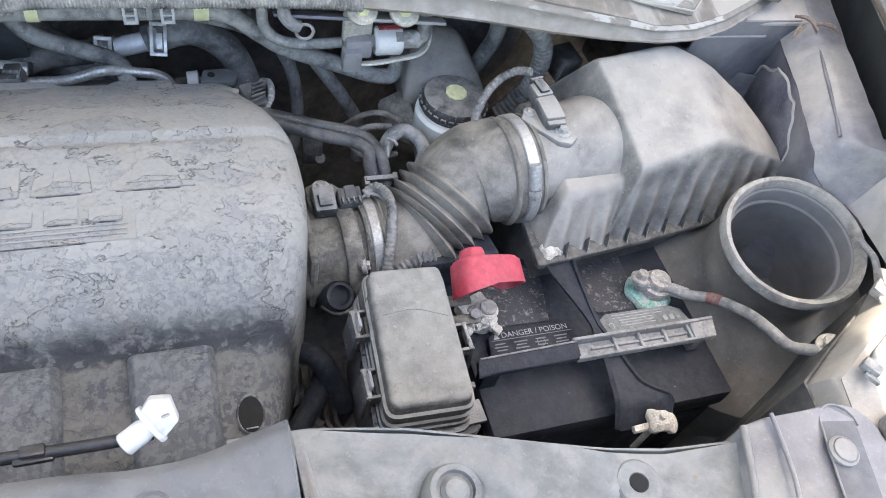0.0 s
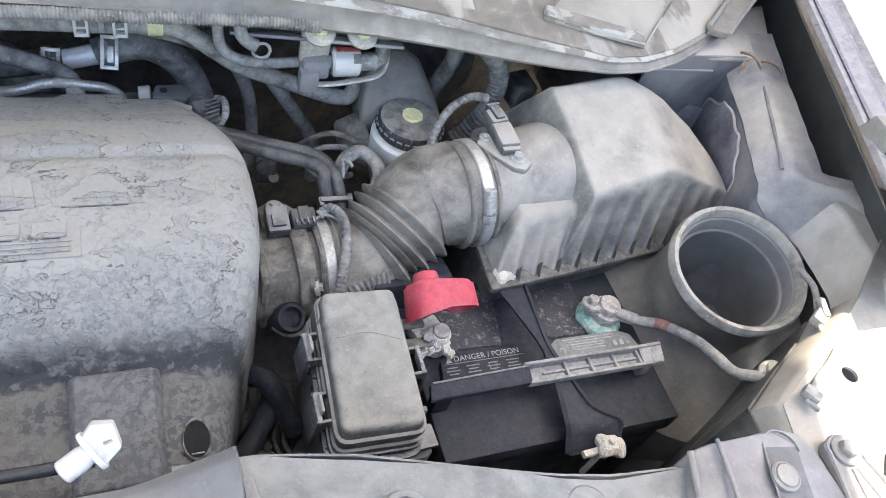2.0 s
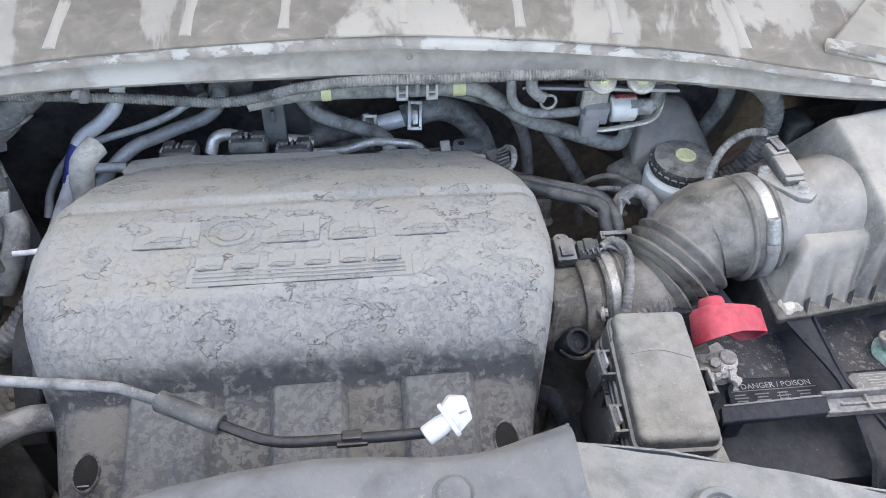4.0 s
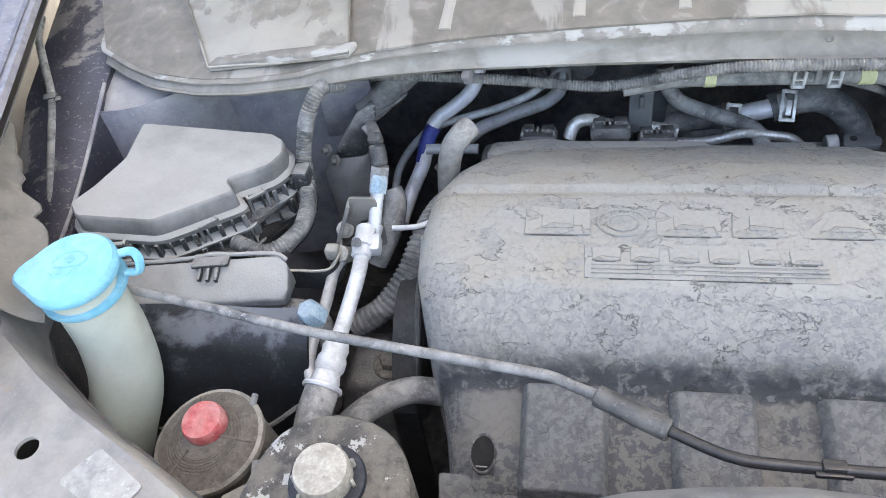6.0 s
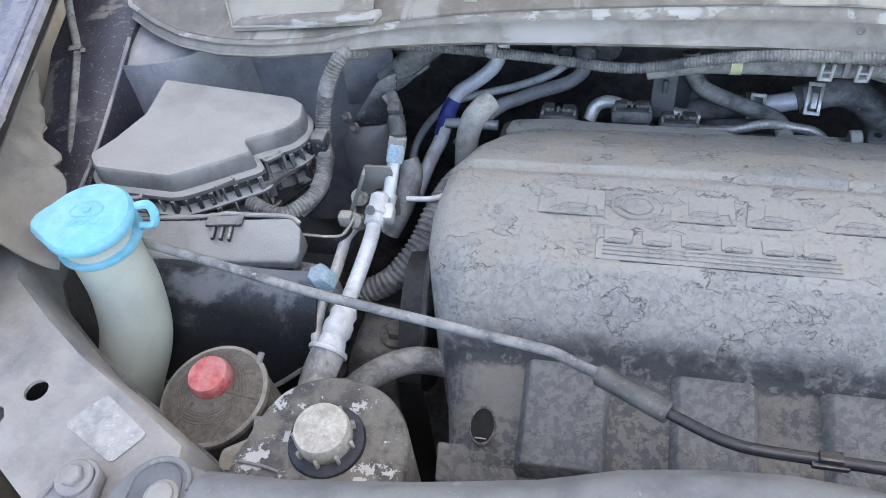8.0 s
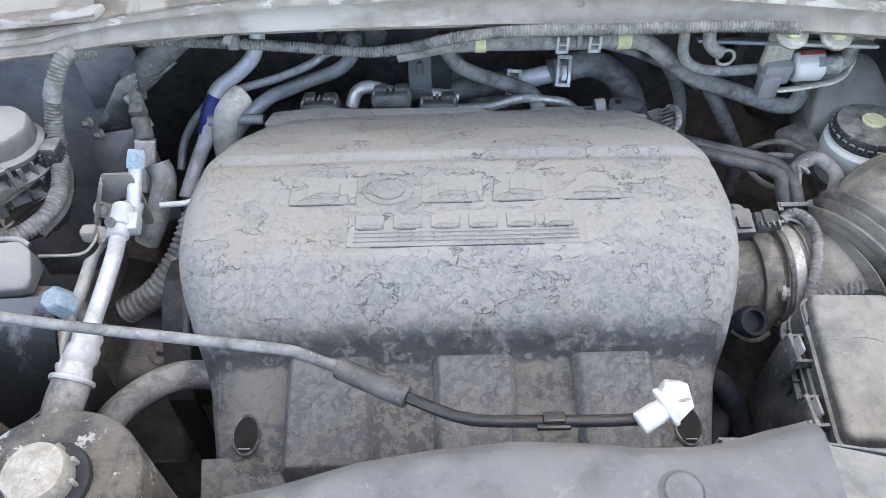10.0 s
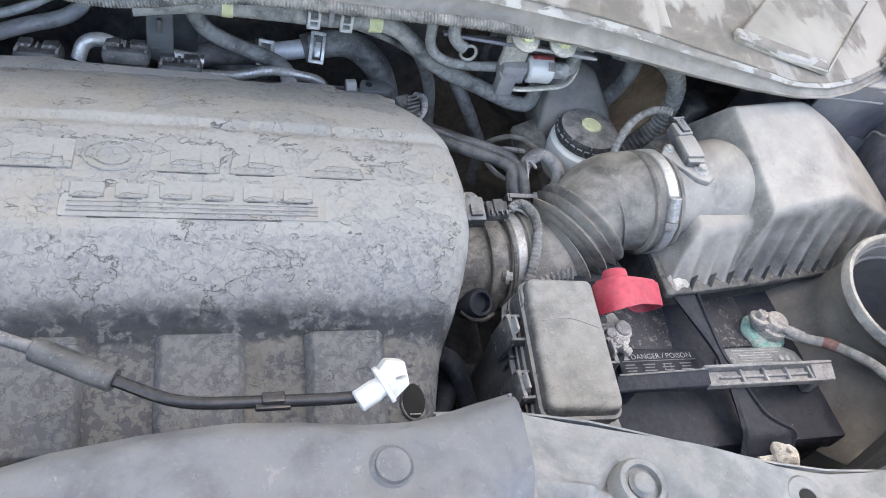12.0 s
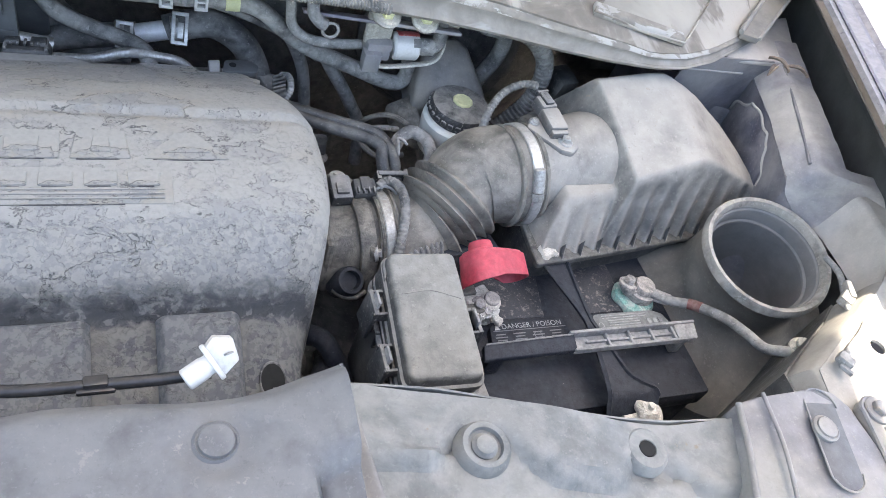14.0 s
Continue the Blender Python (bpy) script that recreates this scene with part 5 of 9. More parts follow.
SIDE_L = [(0.49, -0.470), (0.538, -0.477), (0.581, -0.485), (0.607, -0.493), (0.641, -0.506), (0.677, -0.516), (0.717, -0.520), (0.769, -0.517), (0.818, -0.505), (0.85, -0.490), (0.873, -0.474), (0.9, -0.468)]
SIDE_R = [(0.49, -0.106), (0.538, -0.097), (0.581, -0.088), (0.607, -0.078), (0.641, -0.067), (0.677, -0.058), (0.717, -0.054), (0.769, -0.055), (0.80, -0.061), (0.83, -0.071), (0.862, -0.084), (0.9, -0.089)]
# across: (which side and distance in from its edge, drop)
ACROSS = [(-1, -0.004, 0.15), (-1, -0.002, 0.08), (-1, 0.0, 0.03)] + [(-1, 0.03 * (1 - math.cos(a)), 0.03 * (1 - math.sin(a))) for a in (0.2, 0.5, 0.8, 1.1, 1.35)]
ACROSS += [(-1, 0.03 + 0.33 * k / 90, 0.0) for k in range(91)]
ACROSS += [(1, 0.03 * (1 - math.cos(a)), 0.03 * (1 - math.sin(a))) for a in (1.35, 1.1, 0.8, 0.5, 0.2)] + [(1, 0.0, 0.03), (1, -0.002, 0.08), (1, -0.004, 0.15)]
DENSE = []
for (ya, za), (yb, zb) in zip(PROFILE, PROFILE[1:]):
    n = max(1, round(math.hypot(yb - ya, zb - za) / 0.006))
    DENSE += [(ya + (yb - ya) * k / n, za + (zb - za) * k / n) for k in range(n)]
DENSE.append(PROFILE[-1])


def cover_point(u, v):
    i = round(u * (len(ACROSS) - 1))
    y, z = DENSE[round(v * (len(DENSE) - 1))]
    side, off, drop = ACROSS[i]
    xl, xr = lerp_table(SIDE_L, y), lerp_table(SIDE_R, y)
    if 8 <= i < len(ACROSS) - 8:
        k = (i - 8) / (len(ACROSS) - 17)
        x = xl + 0.03 + (xr - xl - 0.06) * k
        lift = 0.002 * (1 - (2 * k - 1) ** 2)
    else:
        x, lift = (xl + off, 0) if side < 0 else (xr - off, 0)
    z += lift - drop * (1.0 if z > 0.93 else 0.6)
    return (x, y, z + 0.0012 * noise.noise(Vector((x * 18, y * 18, 0))))


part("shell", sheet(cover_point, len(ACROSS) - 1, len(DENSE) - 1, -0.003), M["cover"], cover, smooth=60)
for x0, x1 in ((-0.420, -0.354), (-0.309, -0.247), (-0.203, -0.142)):
    def pad(x0=x0, x1=x1):
        g = 0.005
        pts = [(x0, 0.590, 0.9555), (x1, 0.590, 0.9555), (x0 + g, 0.588, 0.9655), (x1 - g, 0.588, 0.9655), (x0, 0.512, 0.930), (x1, 0.512, 0.930), (x0 + g, 0.512, 0.943), (x1 - g, 0.512, 0.943), (x0, 0.598, 0.945), (x1, 0.598, 0.945), (x0, 0.51, 0.90), (x1, 0.51, 0.90)]
        return hull(pts, 0.0032, 3)
    part("raised_pad", pad(), M["cover_low"], cover)
for hx in (-0.448, -0.121):
    m = along((hx, 0.540, 0.937), (hx, 0.540 - 0.012, 0.937 + 0.05)) @ Matrix.Diagonal((1.0, 1.5, 1, 1))
    # black disc on the uncut shell, standing for the well's unlit depth
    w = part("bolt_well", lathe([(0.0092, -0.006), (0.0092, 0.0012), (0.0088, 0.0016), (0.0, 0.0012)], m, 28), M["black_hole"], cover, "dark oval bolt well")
    part("well_rim", lathe([(0.0091, -0.004), (0.0105, -0.002), (0.0105, 0.0010), (0.0098, 0.0019), (0.0090, 0.0014)], m, 28), M["cover_dark"], cover)
    part("well_slot", box((hx, 0.529, 0.9375), (0.009, 0.0012, 0.001), 0.0003, (14, 0, 0), 1), M["plastic_dusty"], w)
part("lower_step", hull([(-0.482, 0.527, 0.928), (-0.418, 0.526, 0.930), (-0.418, 0.500, 0.918), (-0.480, 0.500, 0.916), (-0.480, 0.50, 0.88), (-0.418, 0.50, 0.88), (-0.48, 0.527, 0.90), (-0.418, 0.526, 0.90)], 0.002), M["cover_low"], cover)
part("rear_rim", prism(rounded([(-0.476, 0.862), (-0.095, 0.856), (-0.092, 0.864), (-0.118, 0.872), (-0.150, 0.8735), (-0.156, 0.8825), (-0.204, 0.883), (-0.211, 0.8765), (-0.250, 0.8785), (-0.262, 0.886), (-0.300, 0.8865), (-0.345, 0.8865), (-0.398, 0.8885), (-0.412, 0.8925), (-0.470, 0.885)], 0.004, 3), 0.935, lambda x, y: 0.9675 - 0.10 * (y - 0.87), 0.002), M["cover_plain"], cover)
# worn plain relief on the top, in two rows
top_z = lambda y: lerp_table(sorted(PROFILE[5:22]), y) + 0.0018


def relief(name, poly, high, r=0.0015):
    """A low raised block under dust, with a thin dark line along its front foot."""
    bm = stepped(poly, r, [(0.0006, 0.002), (0.0004, 0.0006), (0.0, 0.0)], lambda x, y: top_z(y) + high)
    e = part(name, bm, M["cover_plain"], cover)
    front = sorted(poly, key=lambda p: p[1])[:2]
    (ax, ay), (bx, by) = sorted(front)
    if bx - ax > 0.012:
        a, b = ax + 0.10 * (bx - ax), ax + 0.82 * (bx - ax)
        part("bare_line", tube([(a, ay - 0.0011, top_z(ay) + 0.0004), ((a + b) / 2, ay - 0.0011, top_z(ay) + 0.0004), (b, by - 0.0011, top_z(by) + 0.0004)], 0.00055, 6), M["cover_dark"], e)


def quad(x0, x1, y0, y1, lean=0.0):
    return [(x0, y0), (x1, y0), (x1 - lean, y1), (x0 + lean, y1)]


for x0, x1, lean in ((-0.424, -0.370, 0.0), (-0.316, -0.266, 0.0), (-0.258, -0.216, 0.004), (-0.206, -0.142, 0.024)):
    relief("embossed_block", quad(x0, x1, 0.706, 0.737, lean), 0.0010)
    relief("embossed_block", quad(x0 + 0.014, x1 - 0.014, 0.713, 0.730, lean * 0.5), 0.0017)
for k in (1.0, 0.62):
    ring = [Vector((-0.343 + 0.0205 * k * math.cos(a), 0.7215 + 0.0165 * k * math.sin(a), top_z(0.7215 + 0.0165 * k * math.sin(a)) + 0.0003)) for a in (2 * math.pi * q / 24 for q in range(25))]
    part("embossed_ring", sweep(ring, 0.0010, 6), M["cover_plain"], cover)
relief("embossed_panel", quad(-0.374, -0.187, 0.6600, 0.6955), 0.0005)
for k in range(6):
    relief("embossed_bar", quad(-0.368 + 0.030 * k, -0.346 + 0.030 * k, 0.6775, 0.6905), 0.0013, 0.001)
for k in range(3):
    part("embossed_line", box((-0.281, 0.6735 - 0.0045 * k, top_z(0.67) + 0.0007), (0.176, 0.0016, 0.0012), 0.0004), M["cover_plain"], cover)

# engine and gearbox mass under and round the cover
eng = thing("engine", (-0.28, 0.72, 0.47), "dark grimy engine block below the cover", "engine")
part("block", hull([(-0.47, 0.54, 0.86), (-0.13, 0.54, 0.86), (-0.13, 0.86, 0.90), (-0.47, 0.86, 0.90), (-0.47, 0.52, 0.5), (-0.13, 0.52, 0.5), (-0.13, 0.9, 0.5), (-0.47, 0.9, 0.5)], 0.02), M["dark"], eng)
part("rear_rail", box((-0.30, 0.905, 0.905), (0.38, 0.05, 0.06), 0.012), M["dark"], eng)
part("rear_shelf", prism([(-0.415, 0.880), (-0.415, 0.900), (-0.385, 0.904), (-0.29, 0.900), (-0.25, 0.898), (-0.238, 0.886), (-0.15, 0.880), (-0.11, 0.872), (-0.11, 0.862)], 0.925, 0.942, 0.003), M["cover_edge"], eng)
gear = thing("gearbox", (0.0, 0.62, 0.47), "dark grimy gearbox casting with ribs and bolts", "gearbox")
part("case", hull([(-0.10, 0.50, 0.74), (0.04, 0.50, 0.72), (0.04, 0.86, 0.76), (-0.10, 0.86, 0.80), (-0.10, 0.48, 0.5), (0.06, 0.48, 0.5), (0.06, 0.9, 0.5), (-0.1, 0.9, 0.5)], 0.02), M["dark"], gear)
rnd = random.Random(3)
for k in range(9):
    part("rib", rod((-0.095 + 0.017 * k, 0.52, 0.745), (-0.09 + 0.017 * k, 0.66, 0.76 + rnd.uniform(0, 0.02)), 0.005, 8), M["dark"], gear)
for k in range(4):
    bolt("bolt", (-0.085 + 0.03 * k, 0.535 + 0.03 * (k % 2), 0.757), 0.008, gear, M["dark"], h=0.012)
part("hose_stub", tube([(-0.085, 0.56, 0.83), (-0.070, 0.575, 0.84), (-0.055, 0.60, 0.835), (-0.04, 0.64, 0.80)], 0.010, 12), M["battery"], gear)
part("lever", tube([(-0.075, 0.545, 0.80), (-0.04, 0.555, 0.82), (-0.02, 0.58, 0.80)], 0.007, 8), M["dark_cast"], gear)
for k, (a, b, c) in enumerate((((-0.09, 0.50, 0.83), (-0.06, 0.54, 0.80), (-0.02, 0.60, 0.78)), ((-0.03, 0.52, 0.78), (0.0, 0.55, 0.82), (0.01, 0.62, 0.80)), ((-0.085, 0.64, 0.84), (-0.055, 0.62, 0.86), (-0.03, 0.585, 0.82)))):
    part("cable", tube([a, b, c], 0.006 + 0.002 * k, 10), M["battery"], gear)


# ---- throttle body and intake duct ----
def axis_tube(pts, radii, per=10, n=36, flat=1.0):
    line = curve_points(pts, per)
    def r(i):
        k = i / per
        a = min(int(k), len(radii) - 2)
        return radii[a] + (radii[a + 1] - radii[a]) * (k - a)
    return sweep(line, r, n, flat)


tb = thing("throttle_body", (-0.03, 0.71, 0.86), "grimy cast throttle body with a position sensor", "throttle body")
part("housing", axis_tube([(-0.075, 0.702, 0.902), (-0.05, 0.703, 0.902), (-0.02, 0.704, 0.904), (0.0, 0.705, 0.905)], [0.042, 0.041, 0.040, 0.041]), M["dark_cast"], tb)
part("flange", lathe([(0.036, -0.022), (0.0458, -0.022), (0.0464, -0.021), (0.0464, -0.0075), (0.0458, -0.0065), (0.036, -0.0065)], along((0, 0.705, 0.905), (0.1, 0.71, 0.91)), 48), M["dark_cast"], tb)
part("bead", lathe([(0.04, -0.001), (0.0478, -0.001), (0.0486, 0.001), (0.0478, 0.003), (0.04, 0.003)], along((0, 0.705, 0.905), (0.1, 0.71, 0.91)), 48), M["dark_cast"], tb)
part("mount_flange", hull([(-0.056, 0.665, 0.945), (-0.056, 0.74, 0.945), (-0.056, 0.75, 0.90), (-0.056, 0.66, 0.88), (-0.048, 0.665, 0.945), (-0.048, 0.74, 0.945), (-0.048, 0.75, 0.90), (-0.048, 0.66, 0.88)], 0.004), M["dark_cast"], tb)
part("cast_block", hull([(-0.056, 0.672, 0.925), (-0.012, 0.674, 0.925), (-0.012, 0.735, 0.938), (-0.056, 0.735, 0.938), (-0.056, 0.668, 0.88), (-0.012, 0.670, 0.88), (-0.012, 0.74, 0.89), (-0.056, 0.74, 0.89)], 0.006, 3), M["dark_cast"], tb)
part("rear_flange", hull([(-0.014, 0.664, 0.935), (-0.014, 0.742, 0.946), (-0.014, 0.752, 0.90), (-0.014, 0.655, 0.885), (-0.007, 0.664, 0.935), (-0.007, 0.742, 0.946), (-0.007, 0.752, 0.90), (-0.007, 0.655, 0.885)], 0.003), M["dark_cast"], tb)
for by, bz in ((0.668, 0.928), (0.738, 0.940)):
    bolt("flange_bolt", (-0.006, by, bz), 0.0045, tb, M["steel"], (1, -0.2, 0.3), h=0.005)
part("sensor_plate", prism([(-0.048, 0.753), (-0.046, 0.728), (-0.022, 0.720), (-0.002, 0.726), (-0.001, 0.736), (-0.022, 0.757), (-0.036, 0.759)], 0.928, 0.944, 0.003), M["dark_cast"], tb)
part("sensor", merged(box((-0.034, 0.7275, 0.951), (0.020, 0.026, 0.016), 0.0025, (12, 0, 2)), box((-0.034, 0.742, 0.949), (0.018, 0.012, 0.008), 0.002, (12, 0, 2)), box((-0.034, 0.722, 0.960), (0.012, 0.012, 0.004), 0.001, (12, 0, 2))), M["plastic_dusty"], tb)
plug = part("plug", merged(box((-0.0105, 0.7285, 0.951), (0.022, 0.018, 0.014), 0.002, (12, 0, 2)), box((-0.0105, 0.7285, 0.9595), (0.010, 0.014, 0.004), 0.001, (12, 0, 2))), M["plastic"], tb)
for k in range(4):
    part("plug_rib", box((-0.0185 + 0.0052 * k, 0.7215, 0.9575), (0.0018, 0.006, 0.005), 0.0005, (12, 0, 2), 1), M["plastic_dusty"], plug)
part("white_lead", tube([(0.001, 0.727, 0.953), (0.008, 0.729, 0.955), (0.016, 0.727, 0.954), (0.022, 0.722, 0.951)], 0.0014, 8), M["grey_bar"], tb)
bolt("screw", (-0.034, 0.744, 0.9535), 0.0046, tb, M["steel"], (0, 0.2, 1), h=0.004)
part("shaft", rod((-0.046, 0.674, 0.918), (-0.016, 0.676, 0.919), 0.0058, 12, 0.001), M["dark_cast"], tb)
bolt("nut", (-0.010, 0.670, 0.918), 0.0062, tb, M["dark_cast"], (0.6, -0.6, 0.5), h=0.008)
part("lever", hull([(-0.022, 0.686, 0.940), (-0.012, 0.684, 0.938), (-0.010, 0.672, 0.918), (-0.018, 0.674, 0.92), (-0.022, 0.69, 0.944), (-0.014, 0.688, 0.942)], 0.001), M["dark_cast"], tb)
part("idle_valve", lathe([(0, -0.03), (0.0145, -0.03), (0.0145, -0.004), (0.0125, 0.0), (0.0095, 0.0), (0.009, -0.008), (0, -0.008)], along((-0.030, 0.652, 0.909), (-0.027, 0.642, 0.925)), 26), M["battery"], tb)
part("valve_clip", tube([(-0.045, 0.654, 0.893), (-0.037, 0.646, 0.893), (-0.026, 0.643, 0.894), (-0.015, 0.648, 0.896)], 0.0025, 8), M["dark_cast"], tb)
bolt("bolt", (0.002, 0.668, 0.893), 0.006, tb, M["dark_cast"], (0, -0.6, 0.8), h=0.008)

duct = thing("intake_duct", (0.08, 0.72, 0.87), "dusty brown-grey rubber intake duct with bellows and a steel clamp", "intake duct")
A0, A1, A3 = Vector((0.0, 0.705, 0.905)), Vector((0.045, 0.706, 0.908)), Vector((0.155, 0.741, 0.960))
DW = Vector((1.0, 0.06, 0.08)).normalized()
DUCT = even(curve_points([A0, (0.040, 0.704, 0.907), (0.054, 0.708, 0.910), (0.068, 0.717, 0.917), (0.088, 0.7305, 0.9305), (0.108, 0.744, 0.944), (0.122, 0.747, 0.951), (0.138, 0.744, 0.957), A3, A3 + DW * 0.008], 16), 0.0011)


def duct_radius(i):
    """Plain neck, five sharp bellows, then a swelling elbow."""
    d = i * 0.0011
    if d < 0.054:
        return 0.0455 + 0.002 * d / 0.054
    if d < 0.112:
        k = ((d - 0.054) / 0.0116) % 1.0
        return 0.0445 + (0.0125 - 0.04 * (d - 0.054)) * (1 - abs(2 * k - 1)) ** 1.1
    return 0.0455 + 0.0055 * min(1.0, (d - 0.112) / 0.03)


part("bellows", sweep(DUCT, duct_radius, 52), M["duct"], duct, smooth=70)
part("bead", lathe([(0.046, -0.0185), (0.0525, -0.0175), (0.0540, -0.0155), (0.0525, -0.0135), (0.046, -0.0125)], along(A3, A3 + DW), 48), M["duct"], duct)
part("clamp", lathe([(0.046, -0.0055), (0.0530, -0.0055), (0.0540, -0.0045), (0.0540, 0.0045), (0.0530, 0.0055), (0.046, 0.0055)], along(A3, A3 + DW), 48), M["clamp"], duct, "bright steel hose clamp")
part("bead", lathe([(0.046, 0.0085), (0.0525, 0.009), (0.0535, 0.011), (0.0525, 0.013), (0.046, 0.0135)], along(A3, A3 + DW), 48), M["duct"], duct)
part("clamp_screw", rod((0.153, 0.706, 1.004), (0.155, 0.694, 0.982), 0.0062, 14, 0.0012), M["steel"], duct)
part("clamp_screw", lathe([(0, 0), (0.0066, 0), (0.0068, 0.006), (0.0055, 0.009), (0, 0.009)], along((0.155, 0.694, 0.982), (0.156, 0.690, 0.973)), 6), M["steel"], duct)
part("clamp_band", lathe([(0.042, 0.004), (0.0482, 0.004), (0.0490, 0.005), (0.0490, 0.013), (0.0482, 0.014), (0.042, 0.014)], along(A0, A1), 48), M["steel"], duct, "dull steel band on the throttle neck")
part("neck_bead", lathe([(0.042, 0.017), (0.0475, 0.0175), (0.0482, 0.019), (0.0475, 0.0205), (0.042, 0.021)], along(A0, A1), 48), M["duct"], duct)
part("moulding_line", tube([(0.052, 0.676, 0.944), (0.056, 0.690, 0.952), (0.058, 0.706, 0.955)], 0.0009, 6), M["dark"], duct)

# ---- air cleaner ----
air = thing("air_cleaner", (0.30, 0.74, 0.80), "dusty grey-brown plastic air cleaner with a ribbed front", "air cleaner")
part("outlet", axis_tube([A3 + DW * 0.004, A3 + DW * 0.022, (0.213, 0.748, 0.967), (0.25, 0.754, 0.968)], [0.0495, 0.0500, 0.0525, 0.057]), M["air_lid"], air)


def soft_min(a, b, k):
    h = max(0.0, min(1.0, 0.5 + 0.5 * (b - a) / k))
    return b + (a - b) * h - k * h * (1 - h)


RIB = 0.0235


AIR_RIGHT = [(0.65, 0.452), (0.70, 0.452), (0.745, 0.445), (0.775, 0.429), (0.80, 0.394), (0.82, 0.34)]


def air_height(x, y):
    """Height of the moulded lid: a tilted crown with a falling right facet, a lower shoulder, and a steep front with deep flutes."""
    foot = 0.649 + 0.13 * (x - 0.187)
    up = max(0.0, y - foot)
    flute = (0.5 - 0.5 * math.cos(2 * math.pi * (x - 0.180 - 0.25 * up) / RIB)) ** 0.9
    ridge = 0.325 + 0.25 * (0.802 - y)
    top = 1.059 + 0.35 * (y - 0.802)
    crown = soft_min(top + 0.086 * (x - 0.325), top + 0.086 * (ridge - 0.325) - 0.46 * (x - ridge), 0.011)
    crown = soft_min(crown, 1.040 - 1.7 * (y - lerp_table([(0.22, 0.800), (0.325, 0.816), (0.36, 0.806), (0.40, 0.79)], x)), 0.012)
    crown = soft_min(crown, 0.985 + 3.4 * (lerp_table(AIR_RIGHT, y) - x), 0.010)
    crown = soft_min(crown, 0.932 + 3.1 * (y - foot - 0.0080 * flute * max(0.0, 1 - (up / 0.024) ** 2)), 0.010)
    crown = soft_min(crown, 0.976 + 4.2 * (x - lerp_table([(0.68, 0.246), (0.723, 0.238), (0.76, 0.230), (0.79, 0.222)], y)), 0.009)
    low = soft_min(0.986 + 0.10 * (y - 0.69), 0.932 + 1.55 * (y - foot - 0.0095 * flute * max(0.0, 1 - (up / 0.030) ** 2)), 0.0060)
    low = soft_min(low, 0.942 + 2.6 * (x - 0.166), 0.012)
    low = soft_min(low, 1.2 - 1.1 * (y - 0.58), 0.02)
    low = soft_min(low, 0.985 + 3.4 * (lerp_table(AIR_RIGHT, y) - 0.004 - x), 0.010)
    return max(0.930, -soft_min(-crown, -low, 0.005) + 0.0007 * noise.noise(Vector((x * 45, y * 45, 0))))


lid = sheet(lambda u, v: (0.152 + 0.312 * u, 0.640 + 0.22 * v, air_height(0.152 + 0.312 * u, 0.640 + 0.22 * v)), 240, 180, 0.002)
bmesh.ops.delete(lid, geom=[v for v in lid.verts if v.co.z < 0.9305], context="VERTS")
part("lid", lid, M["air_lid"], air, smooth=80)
FLANGE = [(0.155, 0.642), (0.187, 0.6455), (0.241, 0.652), (0.314, 0.662), (0.391, 0.674), (0.452, 0.684), (0.461, 0.71), (0.442, 0.78), (0.38, 0.86), (0.215, 0.86), (0.165, 0.80)]
part("flange", stepped(FLANGE, 0.004, [(0.0, 0.008), (0.001, 0.006), (0.001, 0.001), (0.0, 0.0)], lambda x, y: 0.9345), M["air_low"], air)
part("body", prism([(0.158, 0.650), (0.241, 0.659), (0.391, 0.681), (0.44, 0.69), (0.42, 0.76), (0.37, 0.85), (0.22, 0.85), (0.17, 0.80)], 0.72, 0.928, 0.006), M["plastic"], air)
gusset = None
for k in range(10):
    x = 0.185 + RIB * k
    y = 0.649 + 0.13 * (x - 0.187)
    if gusset is None:
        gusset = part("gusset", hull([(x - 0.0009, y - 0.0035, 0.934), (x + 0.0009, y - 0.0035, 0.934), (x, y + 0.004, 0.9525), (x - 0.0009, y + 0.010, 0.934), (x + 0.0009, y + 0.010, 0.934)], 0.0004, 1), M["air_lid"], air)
        off = WHERE[gusset] - Vector((x, y, 0))
    else:
        shared("gusset", gusset, Vector((x, y, 0)) + off, air)
part("rear_clip", box((0.196, 0.803, 0.965), (0.03, 0.03, 0.03), 0.005, (0, 0, 20)), M["air_low"], air)
maf = thing("air_flow_sensor", (0.18, 0.75, 1.005), "grey plastic air flow sensor with connector and screws", "sensor")
part("plate", prism([(0.153, 0.756), (0.162, 0.768), (0.200, 0.766), (0.205, 0.728), (0.192, 0.718), (0.180, 0.722), (0.166, 0.738)], 0.99, 1.0145, 0.003), M["air_lid"], maf)
conn = part("connector", merged(box((0.181, 0.757, 1.020), (0.021, 0.030, 0.014), 0.003, (4, 0, 4)), box((0.178, 0.778, 1.023), (0.019, 0.018, 0.015), 0.0025, (4, 0, 12))), M["air_lid"], maf)
part("latch", merged(box((0.178, 0.779, 1.0315), (0.010, 0.016, 0.004), 0.001, (4, 0, 12)), box((0.176, 0.788, 1.031), (0.014, 0.003, 0.007), 0.0008, (4, 0, 12))), M["plastic_dusty"], conn)
# dark bar laid on the latch for its shaded slot
part("slot", box((0.1785, 0.781, 1.0338), (0.004, 0.009, 0.0008), 0.0002, (4, 0, 12), 1), M["dark"], conn)
part("bridge", box((0.182, 0.7405, 1.0175), (0.019, 0.006, 0.010), 0.0015, (4, 0, 4)), M["air_lid"], conn)
bolt("screw", (0.188, 0.7335, 1.0145), 0.0048, maf, M["steel"], h=0.006)
bolt("screw", (0.164, 0.762, 1.0145), 0.0035, maf, M["steel"], h=0.004)
